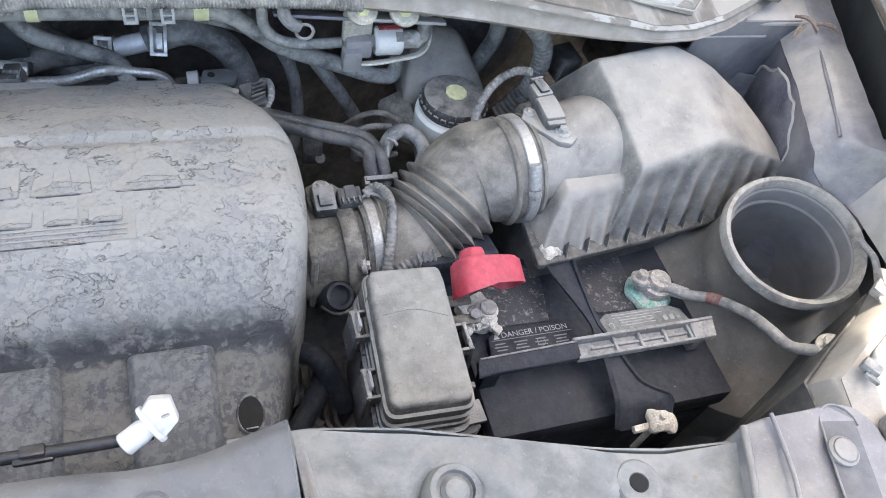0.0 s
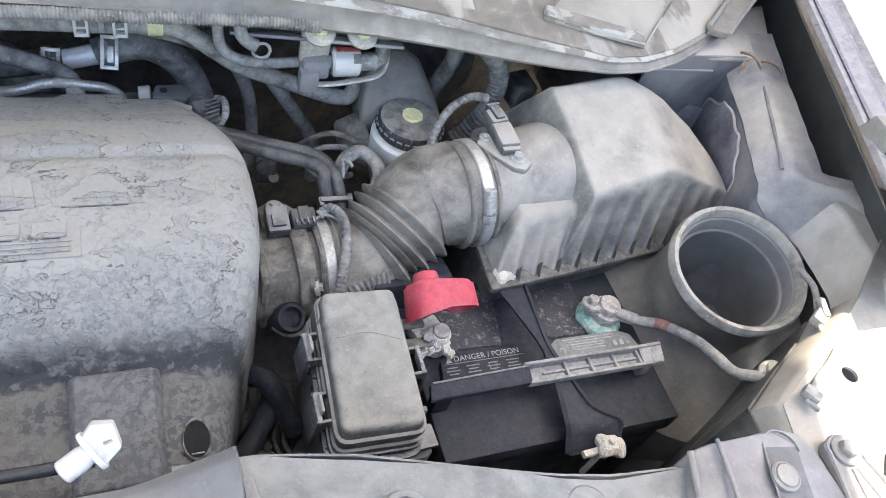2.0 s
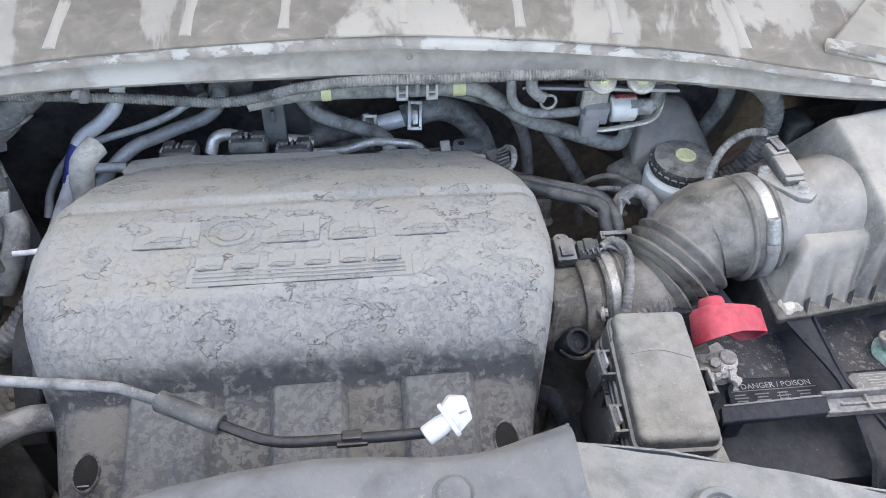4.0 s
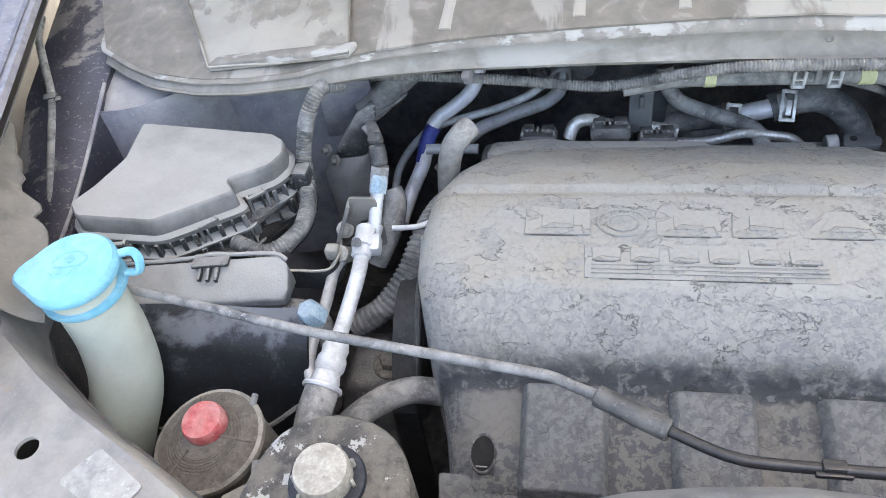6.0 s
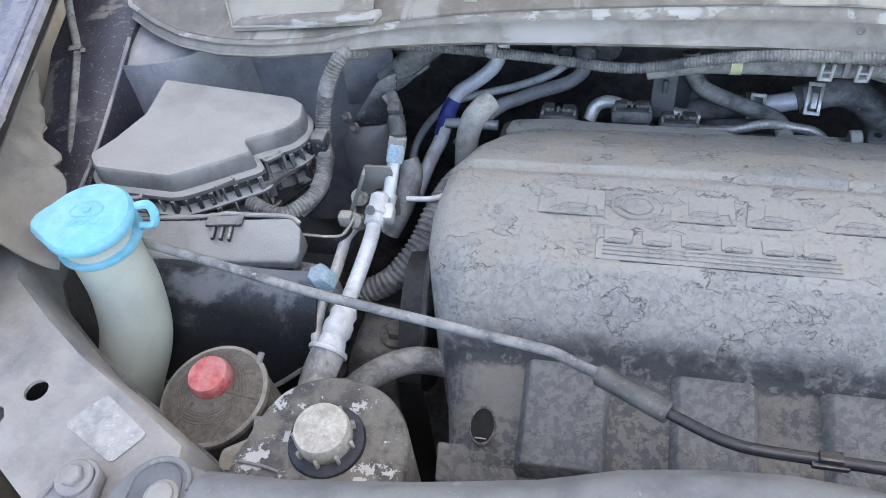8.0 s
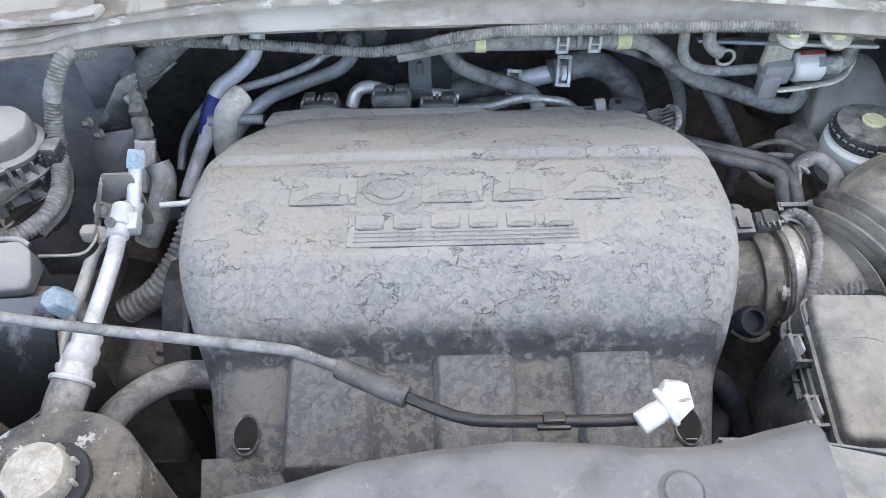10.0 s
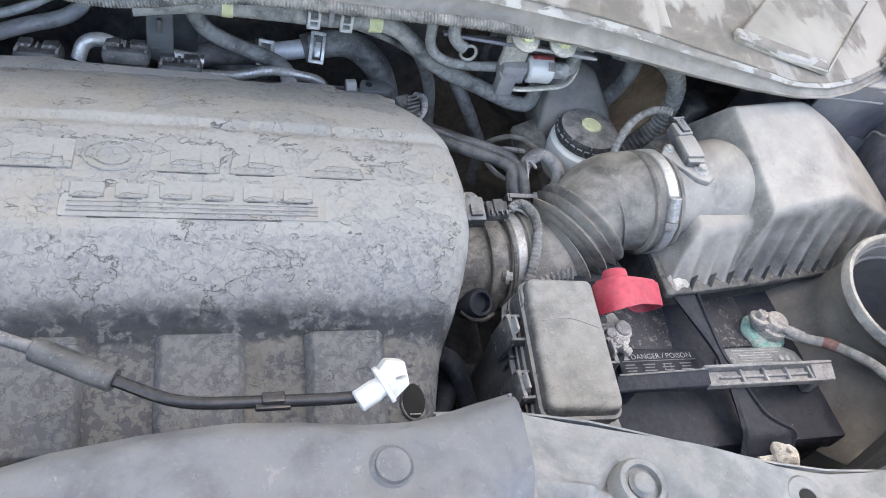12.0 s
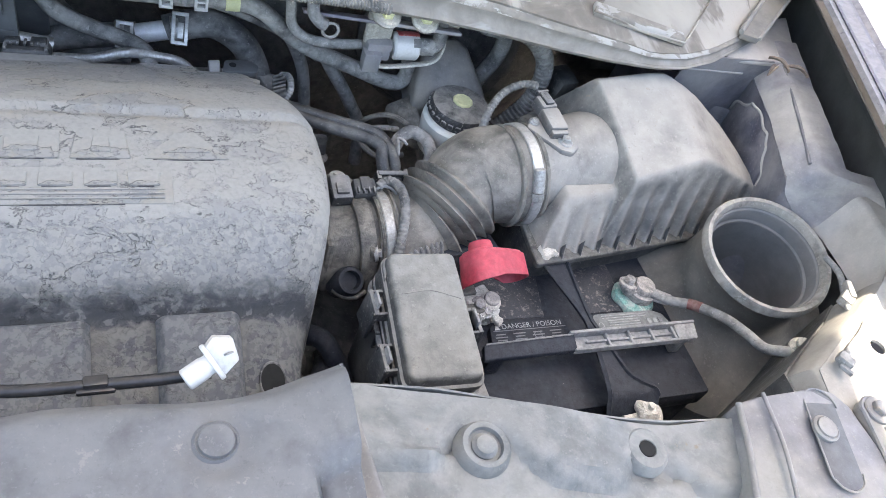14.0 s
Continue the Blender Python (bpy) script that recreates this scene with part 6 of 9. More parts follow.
wire_maf = thing("sensor_wire", (0.13, 0.79, 0.97), "thin pale corrugated sensor wire", "wire")
part("sleeve", corrugated([(0.118, 0.775, 0.98), (0.126, 0.79, 1.0), (0.145, 0.808, 1.012), (0.165, 0.812, 1.022), (0.177, 0.801, 1.03)], 0.0042, 0.004, 0.15, 10), M["loom"], wire_maf)
part("white_end", box((0.114, 0.768, 0.972), (0.012, 0.014, 0.012), 0.002, (20, 30, 10)), M["white"], wire_maf)

# ---- snorkel ----
sn = thing("air_snorkel", (0.385, 0.595, 0.72), "black dusty plastic air intake pipe with a round open mouth", "air intake")
ring_m = along((0.390, 0.600, 0.990), (0.390 - 0.14, 0.600 - 0.16, 1.990)) @ Matrix.Diagonal((0.90, 0.90, 1, 1))
part("pipe", lathe([(0.0682, -0.010), (0.0686, -0.004), (0.0714, 0.0), (0.0752, 0.001), (0.0772, -0.003), (0.0772, -0.009), (0.0745, -0.012), (0.0735, -0.03), (0.0740, -0.058), (0.0765, -0.068), (0.086, -0.077), (0.108, -0.085), (0.140, -0.094), (0.165, -0.108), (0.175, -0.14), (0.175, -0.3), (0.0, -0.3)], ring_m, 56), M["snorkel"], sn)
part("rim", lathe([(0.0678, -0.009), (0.0682, -0.0035), (0.0712, 0.0008), (0.0755, 0.0015), (0.0778, -0.003), (0.0778, -0.0095), (0.0740, -0.0095)], ring_m, 56), M["snorkel_lip"], sn, "dusty grey rim")
part("inside", lathe([(0.0690, -0.004), (0.0676, -0.009), (0.0655, -0.0100), (0.0645, -0.0125), (0.0635, -0.05), (0.060, -0.14), (0.045, -0.156), (0.0, -0.16)], ring_m, 56), M["snorkel_in"], sn)
part("inner_lip", lathe([(0.0650, -0.026), (0.0612, -0.027), (0.0606, -0.029), (0.0612, -0.031), (0.0645, -0.032)], ring_m, 56), M["snorkel_in"], sn)
reso = thing("resonator", (0.38, 0.57, 0.6), "large black dusty resonator box below the air intake", "resonator")
part("shell", hull([(0.325, 0.50, 0.80), (0.327, 0.655, 0.82), (0.335, 0.47, 0.80), (0.40, 0.455, 0.81), (0.50, 0.48, 0.82), (0.50, 0.65, 0.84), (0.32, 0.50, 0.62), (0.32, 0.66, 0.62), (0.50, 0.48, 0.62), (0.50, 0.66, 0.62), (0.40, 0.67, 0.84), (0.345, 0.44, 0.78), (0.43, 0.452, 0.87)], 0.03, 5), M["snorkel"], reso)

# ---- battery ----
bat = thing("battery", (0.19, 0.585, 0.70), "black car battery with corroded terminals and dirt on top", "battery")
BX0, BX1, BY0, BY1 = 0.071, 0.312, 0.498, 0.675
part("case", box(((BX0 + BX1) / 2, (BY0 + BY1) / 2, 0.79), (BX1 - BX0 - 0.006, BY1 - BY0 - 0.006, 0.18), 0.004), M["battery"], bat)
part("lid", box(((BX0 + BX1) / 2, (BY0 + BY1) / 2, 0.887), (BX1 - BX0, BY1 - BY0, 0.026), 0.003), M["battery"], bat)
part("dirty_panel", prism([(0.085, 0.602), (0.16, 0.600), (0.172, 0.665), (0.082, 0.668)], 0.8995, 0.9012, 0.0004), M["battery_dirt"], bat)
part("dirty_panel", prism([(0.212, 0.600), (0.255, 0.600), (0.262, 0.64), (0.262, 0.668), (0.20, 0.668)], 0.8995, 0.9012, 0.0004), M["battery_dirt"], bat)
v1 = part("vent_cover", prism([(0.089, 0.571), (0.092, 0.588), (0.099, 0.593), (0.173, 0.593), (0.180, 0.572), (0.18, 0.560), (0.086, 0.560)], 0.8985, 0.9085, 0.0015), M["battery"], bat, "black vent cover with white warning print")
v2 = part("vent_cover", prism([(0.197, 0.571), (0.205, 0.588), (0.214, 0.594), (0.284, 0.594), (0.296, 0.588), (0.301, 0.571), (0.301, 0.56), (0.195, 0.56)], 0.8985, 0.9085, 0.0015), M["label_grey"], bat, "pale grey vent cover with white print")


def lettering(text, size, m, mat, parent, name="lettering"):
    c = bpy.data.curves.new(name, "FONT")
    c.body, c.size, c.align_x = text, size, "LEFT"
    c.extrude = 0.0001
    o = bpy.data.objects.new(name, c)
    scene.collection.objects.link(o)
    bpy.context.view_layer.update()
    me = bpy.data.meshes.new_from_object(o.evaluated_get(bpy.context.evaluated_depsgraph_get()))
    bpy.data.objects.remove(o)
    bm = bmesh.new()
    bm.from_mesh(me)
    bmesh.ops.transform(bm, matrix=m, verts=bm.verts)
    return part(name, bm, mat, parent)


lettering("DANGER / POISON", 0.0078, pose(0.1045, 0.5855, 0.9087), M["label_white"], v1)
part("print_bar", prism([(0.0965, 0.5848), (0.1025, 0.5848), (0.0995, 0.591)], 0.9084, 0.9089, 0), M["label_white"], v1)
part("print_bar", box((0.134, 0.5835, 0.9087), (0.08, 0.0006, 0.0004), 0), M["label_print"], v1)
for k in range(4):
    for j in range(3):
        part("print_bar", box((0.101 + 0.020 * k, 0.5795 - 0.0032 * j, 0.9087), (0.010 + 0.003 * ((k + j) % 2), 0.0011, 0.0004), 0), M["label_print"], v1)
part("print_ring", lathe([(0.0035, 0), (0.0042, 0), (0.0042, 0.0003), (0.0035, 0.0003)], pose(0.1405, 0.576, 0.9085), 20), M["label_print"], v1)
for j in range(5):
    part("print_bar", box((0.247 - 0.003 * (j > 1), 0.5905 - 0.0029 * j, 0.9087), (0.055 if j < 2 else 0.038, 0.0010, 0.0004), 0), M["label_white"], v2)
for k in range(3):
    part("print_bar", box((0.275 + 0.007 * k, 0.5805, 0.9087), (0.0045, 0.006, 0.0004), 0), M["label_white"], v2)
part("print_ring", lathe([(0.0025, 0), (0.0032, 0), (0.0032, 0.0003), (0.0025, 0.0003)], pose(0.2155, 0.580, 0.9085), 16), M["label_white"], v2)

neg = thing("negative_terminal", (0.272, 0.620, 0.900), "corroded lead battery clamp with green-white crust", "battery terminal", "battery terminals")
rnd = random.Random(8)
part("crust", lathe([(0, 0.0), (0.0235, 0.0), (0.0238, 0.003), (0.0215, 0.0065), (0.012, 0.008), (0, 0.008)], pose(0.274, 0.613, 0.9005), 32, lambda k: 1 + 0.05 * math.sin(k * 19) + 0.04 * math.sin(k * 43)), M["verdigris"], neg)
part("clamp", merged(lathe([(0, 0.006), (0.0155, 0.006), (0.0160, 0.010), (0.0155, 0.017), (0.0125, 0.0185), (0.0115, 0.024), (0.0105, 0.0255), (0, 0.0255)], pose(0.2785, 0.6145, 0.9005), 28), hull([(0.256, 0.612, 0.910), (0.270, 0.606, 0.910), (0.272, 0.628, 0.910), (0.258, 0.632, 0.910), (0.257, 0.613, 0.921), (0.270, 0.607, 0.921), (0.271, 0.627, 0.921), (0.259, 0.630, 0.921)], 0.003)), M["lead"], neg)
bolt("nut", (0.2615, 0.6205, 0.921), 0.006, neg, M["lead"], (0.1, 0.2, 1), h=0.008)
part("lug", hull([(0.285, 0.608, 0.915), (0.305, 0.598, 0.918), (0.300, 0.590, 0.916), (0.283, 0.602, 0.912), (0.286, 0.609, 0.928), (0.304, 0.598, 0.928), (0.299, 0.590, 0.926), (0.284, 0.602, 0.926)], 0.003), M["lead"], neg)
cable = thing("earth_cable", (0.33, 0.54, 0.93), "grey-black battery earth cable with a red band", "cable")
CAB = [(0.277, 0.612, 0.921), (0.300, 0.594, 0.923), (0.318, 0.580, 0.932), (0.330, 0.552, 0.948), (0.334, 0.527, 0.958), (0.336, 0.505, 0.966), (0.342, 0.493, 0.978), (0.352, 0.4865, 0.985)]
part("cable", tube(CAB, 0.0052, 14), M["rubber_grey"], cable)
cl = curve_points(CAB, 8)
part("red_band", sweep(cl[14:19], 0.0057, 14), M["band_red"], cable)
part("lug", merged(hull([(0.348, 0.488, 0.982), (0.356, 0.482, 0.982), (0.362, 0.492, 0.984), (0.354, 0.498, 0.984), (0.348, 0.488, 0.987), (0.356, 0.482, 0.987), (0.362, 0.492, 0.989), (0.354, 0.498, 0.989)], 0.001)), M["zinc"], cable)
bolt("bolt", (0.355, 0.489, 0.988), 0.0075, cable, M["zinc"], (-0.3, 0.2, 1), h=0.008)
# earth tab that the bolt sits on, welded to the plate
tab = thing("earth_tab", (0.345, 0.47, 0.97), "dusty steel earth tab under the plate", "bracket")
part("tab", hull([(0.31, 0.455, 0.995), (0.34, 0.487, 0.978), (0.372, 0.498, 0.982), (0.40, 0.49, 1.03), (0.36, 0.455, 1.035), (0.31, 0.455, 0.985), (0.34, 0.487, 0.972), (0.372, 0.498, 0.975)], 0.003), M["plate"], tab)
# dark disc in place of a shaded hole through the tab
part("hole", lathe([(0, 0), (0.006, 0), (0.006, 0.0006), (0, 0.0006)], along((0.3235, 0.466, 0.992), (0.30, 0.49, 1.03)), 16), M["dark"], tab)

pos = thing("positive_terminal", (0.092, 0.615, 0.900), "crusted positive battery clamp beside its fuse block", "battery terminal", "battery terminals")
part("clamp", merged(rod((0.092, 0.606, 0.90), (0.092, 0.606, 0.930), 0.0105, 24, 0.002), box((0.083, 0.616, 0.918), (0.03, 0.018, 0.014), 0.003, (0, 0, 20))), M["crust"], pos)
part("post", rod((0.0925, 0.606, 0.929), (0.0925, 0.606, 0.9335), 0.0078, 22, 0.001), M["lead"], pos)
rnd = random.Random(31)
for k in range(9):
    part("crust", lathe([(0, 0.0), (0.006, 0.0), (0.0062, 0.003), (0.004, 0.0058), (0, 0.006)], pose(0.085 + rnd.uniform(-0.009, 0.015), 0.603 + rnd.uniform(-0.009, 0.010), 0.910 + rnd.uniform(0, 0.013), rnd.uniform(-25, 25), rnd.uniform(-25, 25), 0), 14, lambda q, k=k: 1 + 0.28 * math.sin(q * 13 + k) + 0.14 * math.sin(q * 31 + k)), M["crust"], pos)
bolt("nut", (0.0815, 0.604, 0.924), 0.0055, pos, M["lead"], (-0.3, -0.3, 1), h=0.008)
bolt("nut", (0.0865, 0.598, 0.922), 0.0042, pos, M["lead"], (0.0, -0.5, 1), h=0.006)
part("link", merged(box((0.066, 0.600, 0.925), (0.036, 0.010, 0.004), 0.001), box((0.064, 0.618, 0.93), (0.03, 0.010, 0.004), 0.001)), M["dark_cast"], pos)

redc = thing("terminal_cover", (0.095, 0.625, 0.94), "faded red plastic terminal cover, flipped open", "terminal cover")
RU = Vector((0.03, 0.93, 0.36)).normalized()
RW = Vector((0.97, 0.16, -0.13))
RW = (RW - RU * RW.dot(RU)).normalized()
RN = RU.cross(RW) * -1
REDM = Matrix.Translation((0.0895, 0.620, 0.958)) @ Matrix((RW, RN, RU)).transposed().to_4x4() @ Matrix.Diagonal((0.76, 0.85, 1.12, 1))
RED = rounded([(-0.040, -0.017), (0.040, -0.015), (0.040, 0.014), (0.012, 0.018), (-0.034, 0.018)], 0.014, 6)


def red_wall(u, v):
    """Wall of the flipped cup, with an arched cut where the clamp enters and a flared open end."""
    k = u * len(RED)
    i = int(k) % len(RED)
    x, y = Vector(RED[i]).lerp(Vector(RED[(i + 1) % len(RED)]), k - int(k))
    arch = max(0.0, 1 - ((x + 0.006) / 0.026) ** 2) * (1 if y < 0 else 0)
    low = -0.008 - 0.007 * max(0.0, -x / 0.04) + 0.009 * arch + 0.001 * max(0.0, x / 0.04)
    return tuple(REDM @ Vector((x * (1 + 0.05 * (1 - v)), y * (1 + 0.08 * (1 - v)), low + (0.012 - low) * v)))


part("wall", sheet(red_wall, 70, 8, 0.0018), M["red"], redc)
part("roof", loft([[REDM @ Vector((x * k, y * k, z)) for x, y in RED] for k, z in ((1.0, 0.0105), (1.0, 0.0125), (0.95, 0.0148), (0.85, 0.0155))]), M["red"], redc)
part("knob", lathe([(0, -0.01), (0.0145, -0.01), (0.0145, 0.005), (0.013, 0.0085), (0.007, 0.0098), (0, 0.010)], REDM @ Matrix.Translation((-0.016, 0.0, 0.014)), 28), M["red"], redc)
part("tab", hull([REDM @ Vector((x, y, z)) for x in (0.0, 0.024) for y in (-0.0175, -0.0155) for z in (0.006, 0.0105)], 0.0008), M["red"], redc)
bbox = thing("terminal_fuse_block", (0.09, 0.68, 0.90), "black plastic fuse block behind the positive terminal", "fuse block")
part("block", box((0.083, 0.671, 0.913), (0.078, 0.030, 0.034), 0.003, (-10, 0, 4)), M["battery"], bbox)
part("loom", corrugated([(0.02, 0.665, 0.915), (0.04, 0.672, 0.925), (0.06, 0.674, 0.928)], 0.012, 0.005, 0.12, 14), M["rubber"], bbox)

hold = thing("battery_hold_down", (0.19, 0.56, 0.90), "battery hold-down bar, black with a worn pale grey end", "hold-down bar")
part("bar", merged(hull([(0.064, 0.5415, 0.9255), (0.160, 0.5415, 0.9262), (0.160, 0.559, 0.9262), (0.066, 0.556, 0.9255), (0.064, 0.5425, 0.930), (0.160, 0.5425, 0.931), (0.160, 0.557, 0.9355), (0.066, 0.555, 0.934)], 0.0012), box((0.078, 0.549, 0.9145), (0.016, 0.012, 0.026), 0.002)), M["battery"], hold)
part("edge_wear", tube([(0.068, 0.5555, 0.9345), (0.11, 0.5562, 0.9352), (0.158, 0.557, 0.936)], 0.0009, 6), M["grey_bar"], hold)
frame_bits = [hull([(0.156, 0.541, 0.9262), (0.298, 0.541, 0.9262), (0.301, 0.560, 0.9262), (0.156, 0.559, 0.9262), (0.156, 0.541, 0.9292), (0.298, 0.541, 0.9292), (0.301, 0.560, 0.9292), (0.156, 0.559, 0.9292)], 0.0006), box((0.228, 0.5585, 0.9322), (0.146, 0.0032, 0.012), 0.001), box((0.228, 0.5425, 0.9300), (0.142, 0.0028, 0.0066), 0.001)]
frame_bits += [box((x, 0.550, 0.9305), (0.003, 0.018, 0.006), 0.0009) for x in (0.196, 0.222, 0.248, 0.274)] + [box((0.222, 0.550, 0.9300), (0.10, 0.0024, 0.004), 0.0007)]
part("ladder_end", merged(*frame_bits), M["grey_bar"], hold, "pale grey ribbed end of the bar")
part("tip", merged(hull([(0.276, 0.542, 0.926), (0.299, 0.541, 0.926), (0.302, 0.5605, 0.926), (0.276, 0.5595, 0.926), (0.276, 0.542, 0.9335), (0.299, 0.541, 0.934), (0.302, 0.5605, 0.937), (0.276, 0.5595, 0.9365)], 0.0014), box((0.290, 0.551, 0.914), (0.012, 0.012, 0.027), 0.002)), M["grey_bar"], hold)

strap = thing("battery_strap", (0.19, 0.57, 0.90), "black plastic battery strap with corroded hook bolts", "strap")
STR = [(0.668, 0.160, 0.197), (0.650, 0.161, 0.195), (0.620, 0.170, 0.1935), (0.590, 0.180, 0.193), (0.575, 0.184, 0.194), (0.545, 0.183, 0.203), (0.535, 0.1825, 0.206), (0.518, 0.181, 0.212), (0.510, 0.180, 0.222), (0.503, 0.179, 0.234), (0.496, 0.178, 0.238), (0.484, 0.176, 0.234)]
def strap_top(u, v):
    y = 0.664 - 0.18 * u
    l, r = lerp_table(sorted((a, b) for a, b, c in STR), y), lerp_table(sorted((a, c) for a, b, c in STR), y)
    z = 0.925 - 0.012 * u + 0.004 * math.sin(u * 3.1) - (0.012 * max(0.0, (0.500 - y) / 0.016))
    edge = 0.005 * (abs(2 * v - 1) ** 10)
    return (l + (r - l) * v, y, z + edge)
part("strap", sheet(strap_top, 60, 20, -0.004), M["battery"], strap)
part("nut", merged(lathe([(0, 0), (0.0085, 0), (0.009, 0.005), (0.006, 0.009), (0, 0.010)], pose(0.170, 0.655, 0.929), 18, lambda k: 1 + 0.2 * math.sin(k * 21)), lathe([(0, 0), (0.006, 0), (0.0062, 0.005), (0.0035, 0.009), (0, 0.010)], pose(0.177, 0.656, 0.930, 15, 25, 0), 14, lambda k: 1 + 0.24 * math.sin(k * 17)), lathe([(0, 0), (0.005, 0), (0.0052, 0.004), (0.003, 0.008), (0, 0.008)], pose(0.168, 0.660, 0.932, -20, 10, 0), 12, lambda k: 1 + 0.2 * math.sin(k * 15))), M["crust"], strap, "white corroded nut")
part("nut", merged(lathe([(0, 0), (0.010, 0), (0.011, 0.006), (0.007, 0.011), (0, 0.012)], pose(0.212, 0.479, 0.914), 18, lambda k: 1 + 0.2 * math.sin(k * 23)), lathe([(0, 0), (0.009, 0), (0.009, 0.004), (0, 0.006)], pose(0.223, 0.477, 0.913, 20, 30, 0), 14), rod((0.190, 0.478, 0.911), (0.230, 0.479, 0.913), 0.0035, 8), rod((0.212, 0.479, 0.86), (0.212, 0.479, 0.93), 0.003, 8)), M["crust"], strap, "corroded wing nut")
tray = thing("battery_tray", (0.19, 0.585, 0.66), "dark plastic battery tray", "tray")
part("tray", box((0.19, 0.585, 0.68), (0.28, 0.21, 0.03), 0.006), M["plastic"], tray)

# ---- fuse box beside the battery ----
fb = thing("fuse_box", (0.01, 0.57, 0.85), "black fuse box with a dusty grey lid and side clips", "fuse box")
FZ = lambda x, y: 0.965 + 0.19 * (y - 0.514)
LID = [(-0.020, 0.5155), (0.0405, 0.5135), (0.0385, 0.6195), (-0.018, 0.6215)]
part("lid", stepped(LID, 0.005, [(0.0062, 0.0345), (0.0066, 0.0270), (0.0046, 0.0258), (0.0044, 0.0190), (0.0062, 0.0178), (0.0060, 0.0128), (0.0036, 0.0116), (0.0028, 0.006), (0.0014, 0.0018), (-0.0005, 0.0003), (-0.003, 0.0)], FZ), M["lid_warm"], fb, "dusty grey lid")
part("lid_skirt", stepped(LID, 0.005, [(0.0085, 0.051), (0.0098, 0.050), (0.0098, 0.0465), (0.0058, 0.0455), (0.0056, 0.0400), (0.0078, 0.0390), (0.0078, 0.0350), (0.0045, 0.0342)], FZ), M["plastic_dusty"], fb, "dark ridged skirt under the lid")
part("body", stepped(LID, 0.005, [(0.006, 0.16), (0.005, 0.050)], lambda x, y: FZ(x, y)), M["plastic"], fb)
part("corner_chamfer", hull([(-0.0265, 0.600, 0.950), (-0.0255, 0.622, 0.955), (-0.015, 0.6275, 0.958), (-0.0235, 0.603, 0.974), (-0.0225, 0.621, 0.976), (-0.014, 0.6245, 0.977)], 0.002), M["lid_warm"], fb)
for sx, y in ((-1, 0.5415), (-1, 0.5895), (1, 0.567)):
    x = -0.0295 if sx < 0 else 0.0500
    c = part("clip", merged(box((x + sx * 0.0065, y, FZ(0, y) - 0.034), (0.004, 0.026, 0.036), 0.001, (0, sx * -6, 0)), box((x, y - 0.0115, FZ(0, y) - 0.022), (0.015, 0.0028, 0.010), 0.0008), box((x, y + 0.0115, FZ(0, y) - 0.022), (0.015, 0.0028, 0.010), 0.0008)), M["plastic_dusty"], fb)
    part("pin", box((x + sx * 0.003, y, FZ(0, y) - 0.0165), (0.0025, 0.014, 0.014), 0.0008, (0, sx * -8, 0)), M["grey_bar"], c, "pale worn pin")
part("front_tab", merged(hull([(0.046, 0.508, 0.912), (0.064, 0.509, 0.912), (0.062, 0.528, 0.914), (0.048, 0.528, 0.914), (0.046, 0.508, 0.917), (0.064, 0.509, 0.917), (0.062, 0.528, 0.919), (0.048, 0.528, 0.919)], 0.001), box((0.052, 0.5335, 0.928), (0.008, 0.005, 0.018), 0.001)), M["plastic_dusty"], fb)
part("seam", tube([(-0.014, 0.585, FZ(0, 0.585) + 0.0001), (0.01, 0.5865, FZ(0, 0.5865) + 0.0001), (0.03, 0.580, FZ(0, 0.580) + 0.0001), (0.037, 0.577, FZ(0, 0.577) + 0.0001)], 0.0005, 6), M["lid_warm"], fb)
part("foot", hull([(-0.03, 0.505, 0.90), (0.055, 0.505, 0.905), (0.065, 0.512, 0.90), (0.06, 0.53, 0.89), (-0.03, 0.53, 0.88), (-0.03, 0.505, 0.84), (0.06, 0.51, 0.84)], 0.003), M["plastic"], fb)
for k in range(7):
    y = 0.522 + 0.014 * k
    part("side_rib", box((-0.0265, y, FZ(0, y) - 0.055), (0.004, 0.0022, 0.024), 0.0006, (0, 0, 0), 1), M["plastic_dusty"], fb)

# ---- small parts round the throttle and gearbox ----
cp = thing("corner_plug", (-0.08, 0.857, 0.94), "black ribbed connector at the rear corner of the cover", "connector")
part("body", box((-0.081, 0.858, 0.958), (0.018, 0.030, 0.022), 0.003, (10, 0, 25)), M["plastic"], cp)
for k in range(5):
    part("rib", box((-0.0735 - 0.0025 * k * 0.4, 0.869 - 0.006 * k, 0.9705), (0.016, 0.0025, 0.004), 0.0006, (10, 0, 25), 1), M["plastic"], cp)
part("lead", corrugated([(-0.072, 0.845, 0.955), (-0.064, 0.852, 0.968), (-0.064, 0.866, 0.972), (-0.07, 0.874, 0.968)], 0.0034, 0.003, 0.15, 10), M["rubber_grey"], cp)
st = thing("rear_stay", (-0.115, 0.892, 0.93), "dark blue-grey plastic stay with an eye behind the cover", "bracket")
part("plate", merged(prism(rounded([(-0.128, 0.878), (-0.094, 0.878), (-0.091, 0.890), (-0.101, 0.897), (-0.124, 0.896)], 0.004, 4), 0.958, 0.966, 0.0015), box((-0.110, 0.892, 0.948), (0.03, 0.008, 0.03), 0.002)), M["body_dark"], st)
# black disc as the shaded inside of an uncut eye
part("eye", lathe([(0, 0), (0.0035, 0), (0.0035, 0.0006), (0, 0.0006)], pose(-0.117, 0.888, 0.966), 16), M["black_hole"], st)
part("sleeve", rod((-0.139, 0.893, 0.953), (-0.128, 0.893, 0.954), 0.011, 18, 0.001), M["lid_grey"], st)
sb = thing("sensor_block", (-0.01, 0.895, 0.82), "dark sensor block with a small bolt behind the throttle", "sensor")
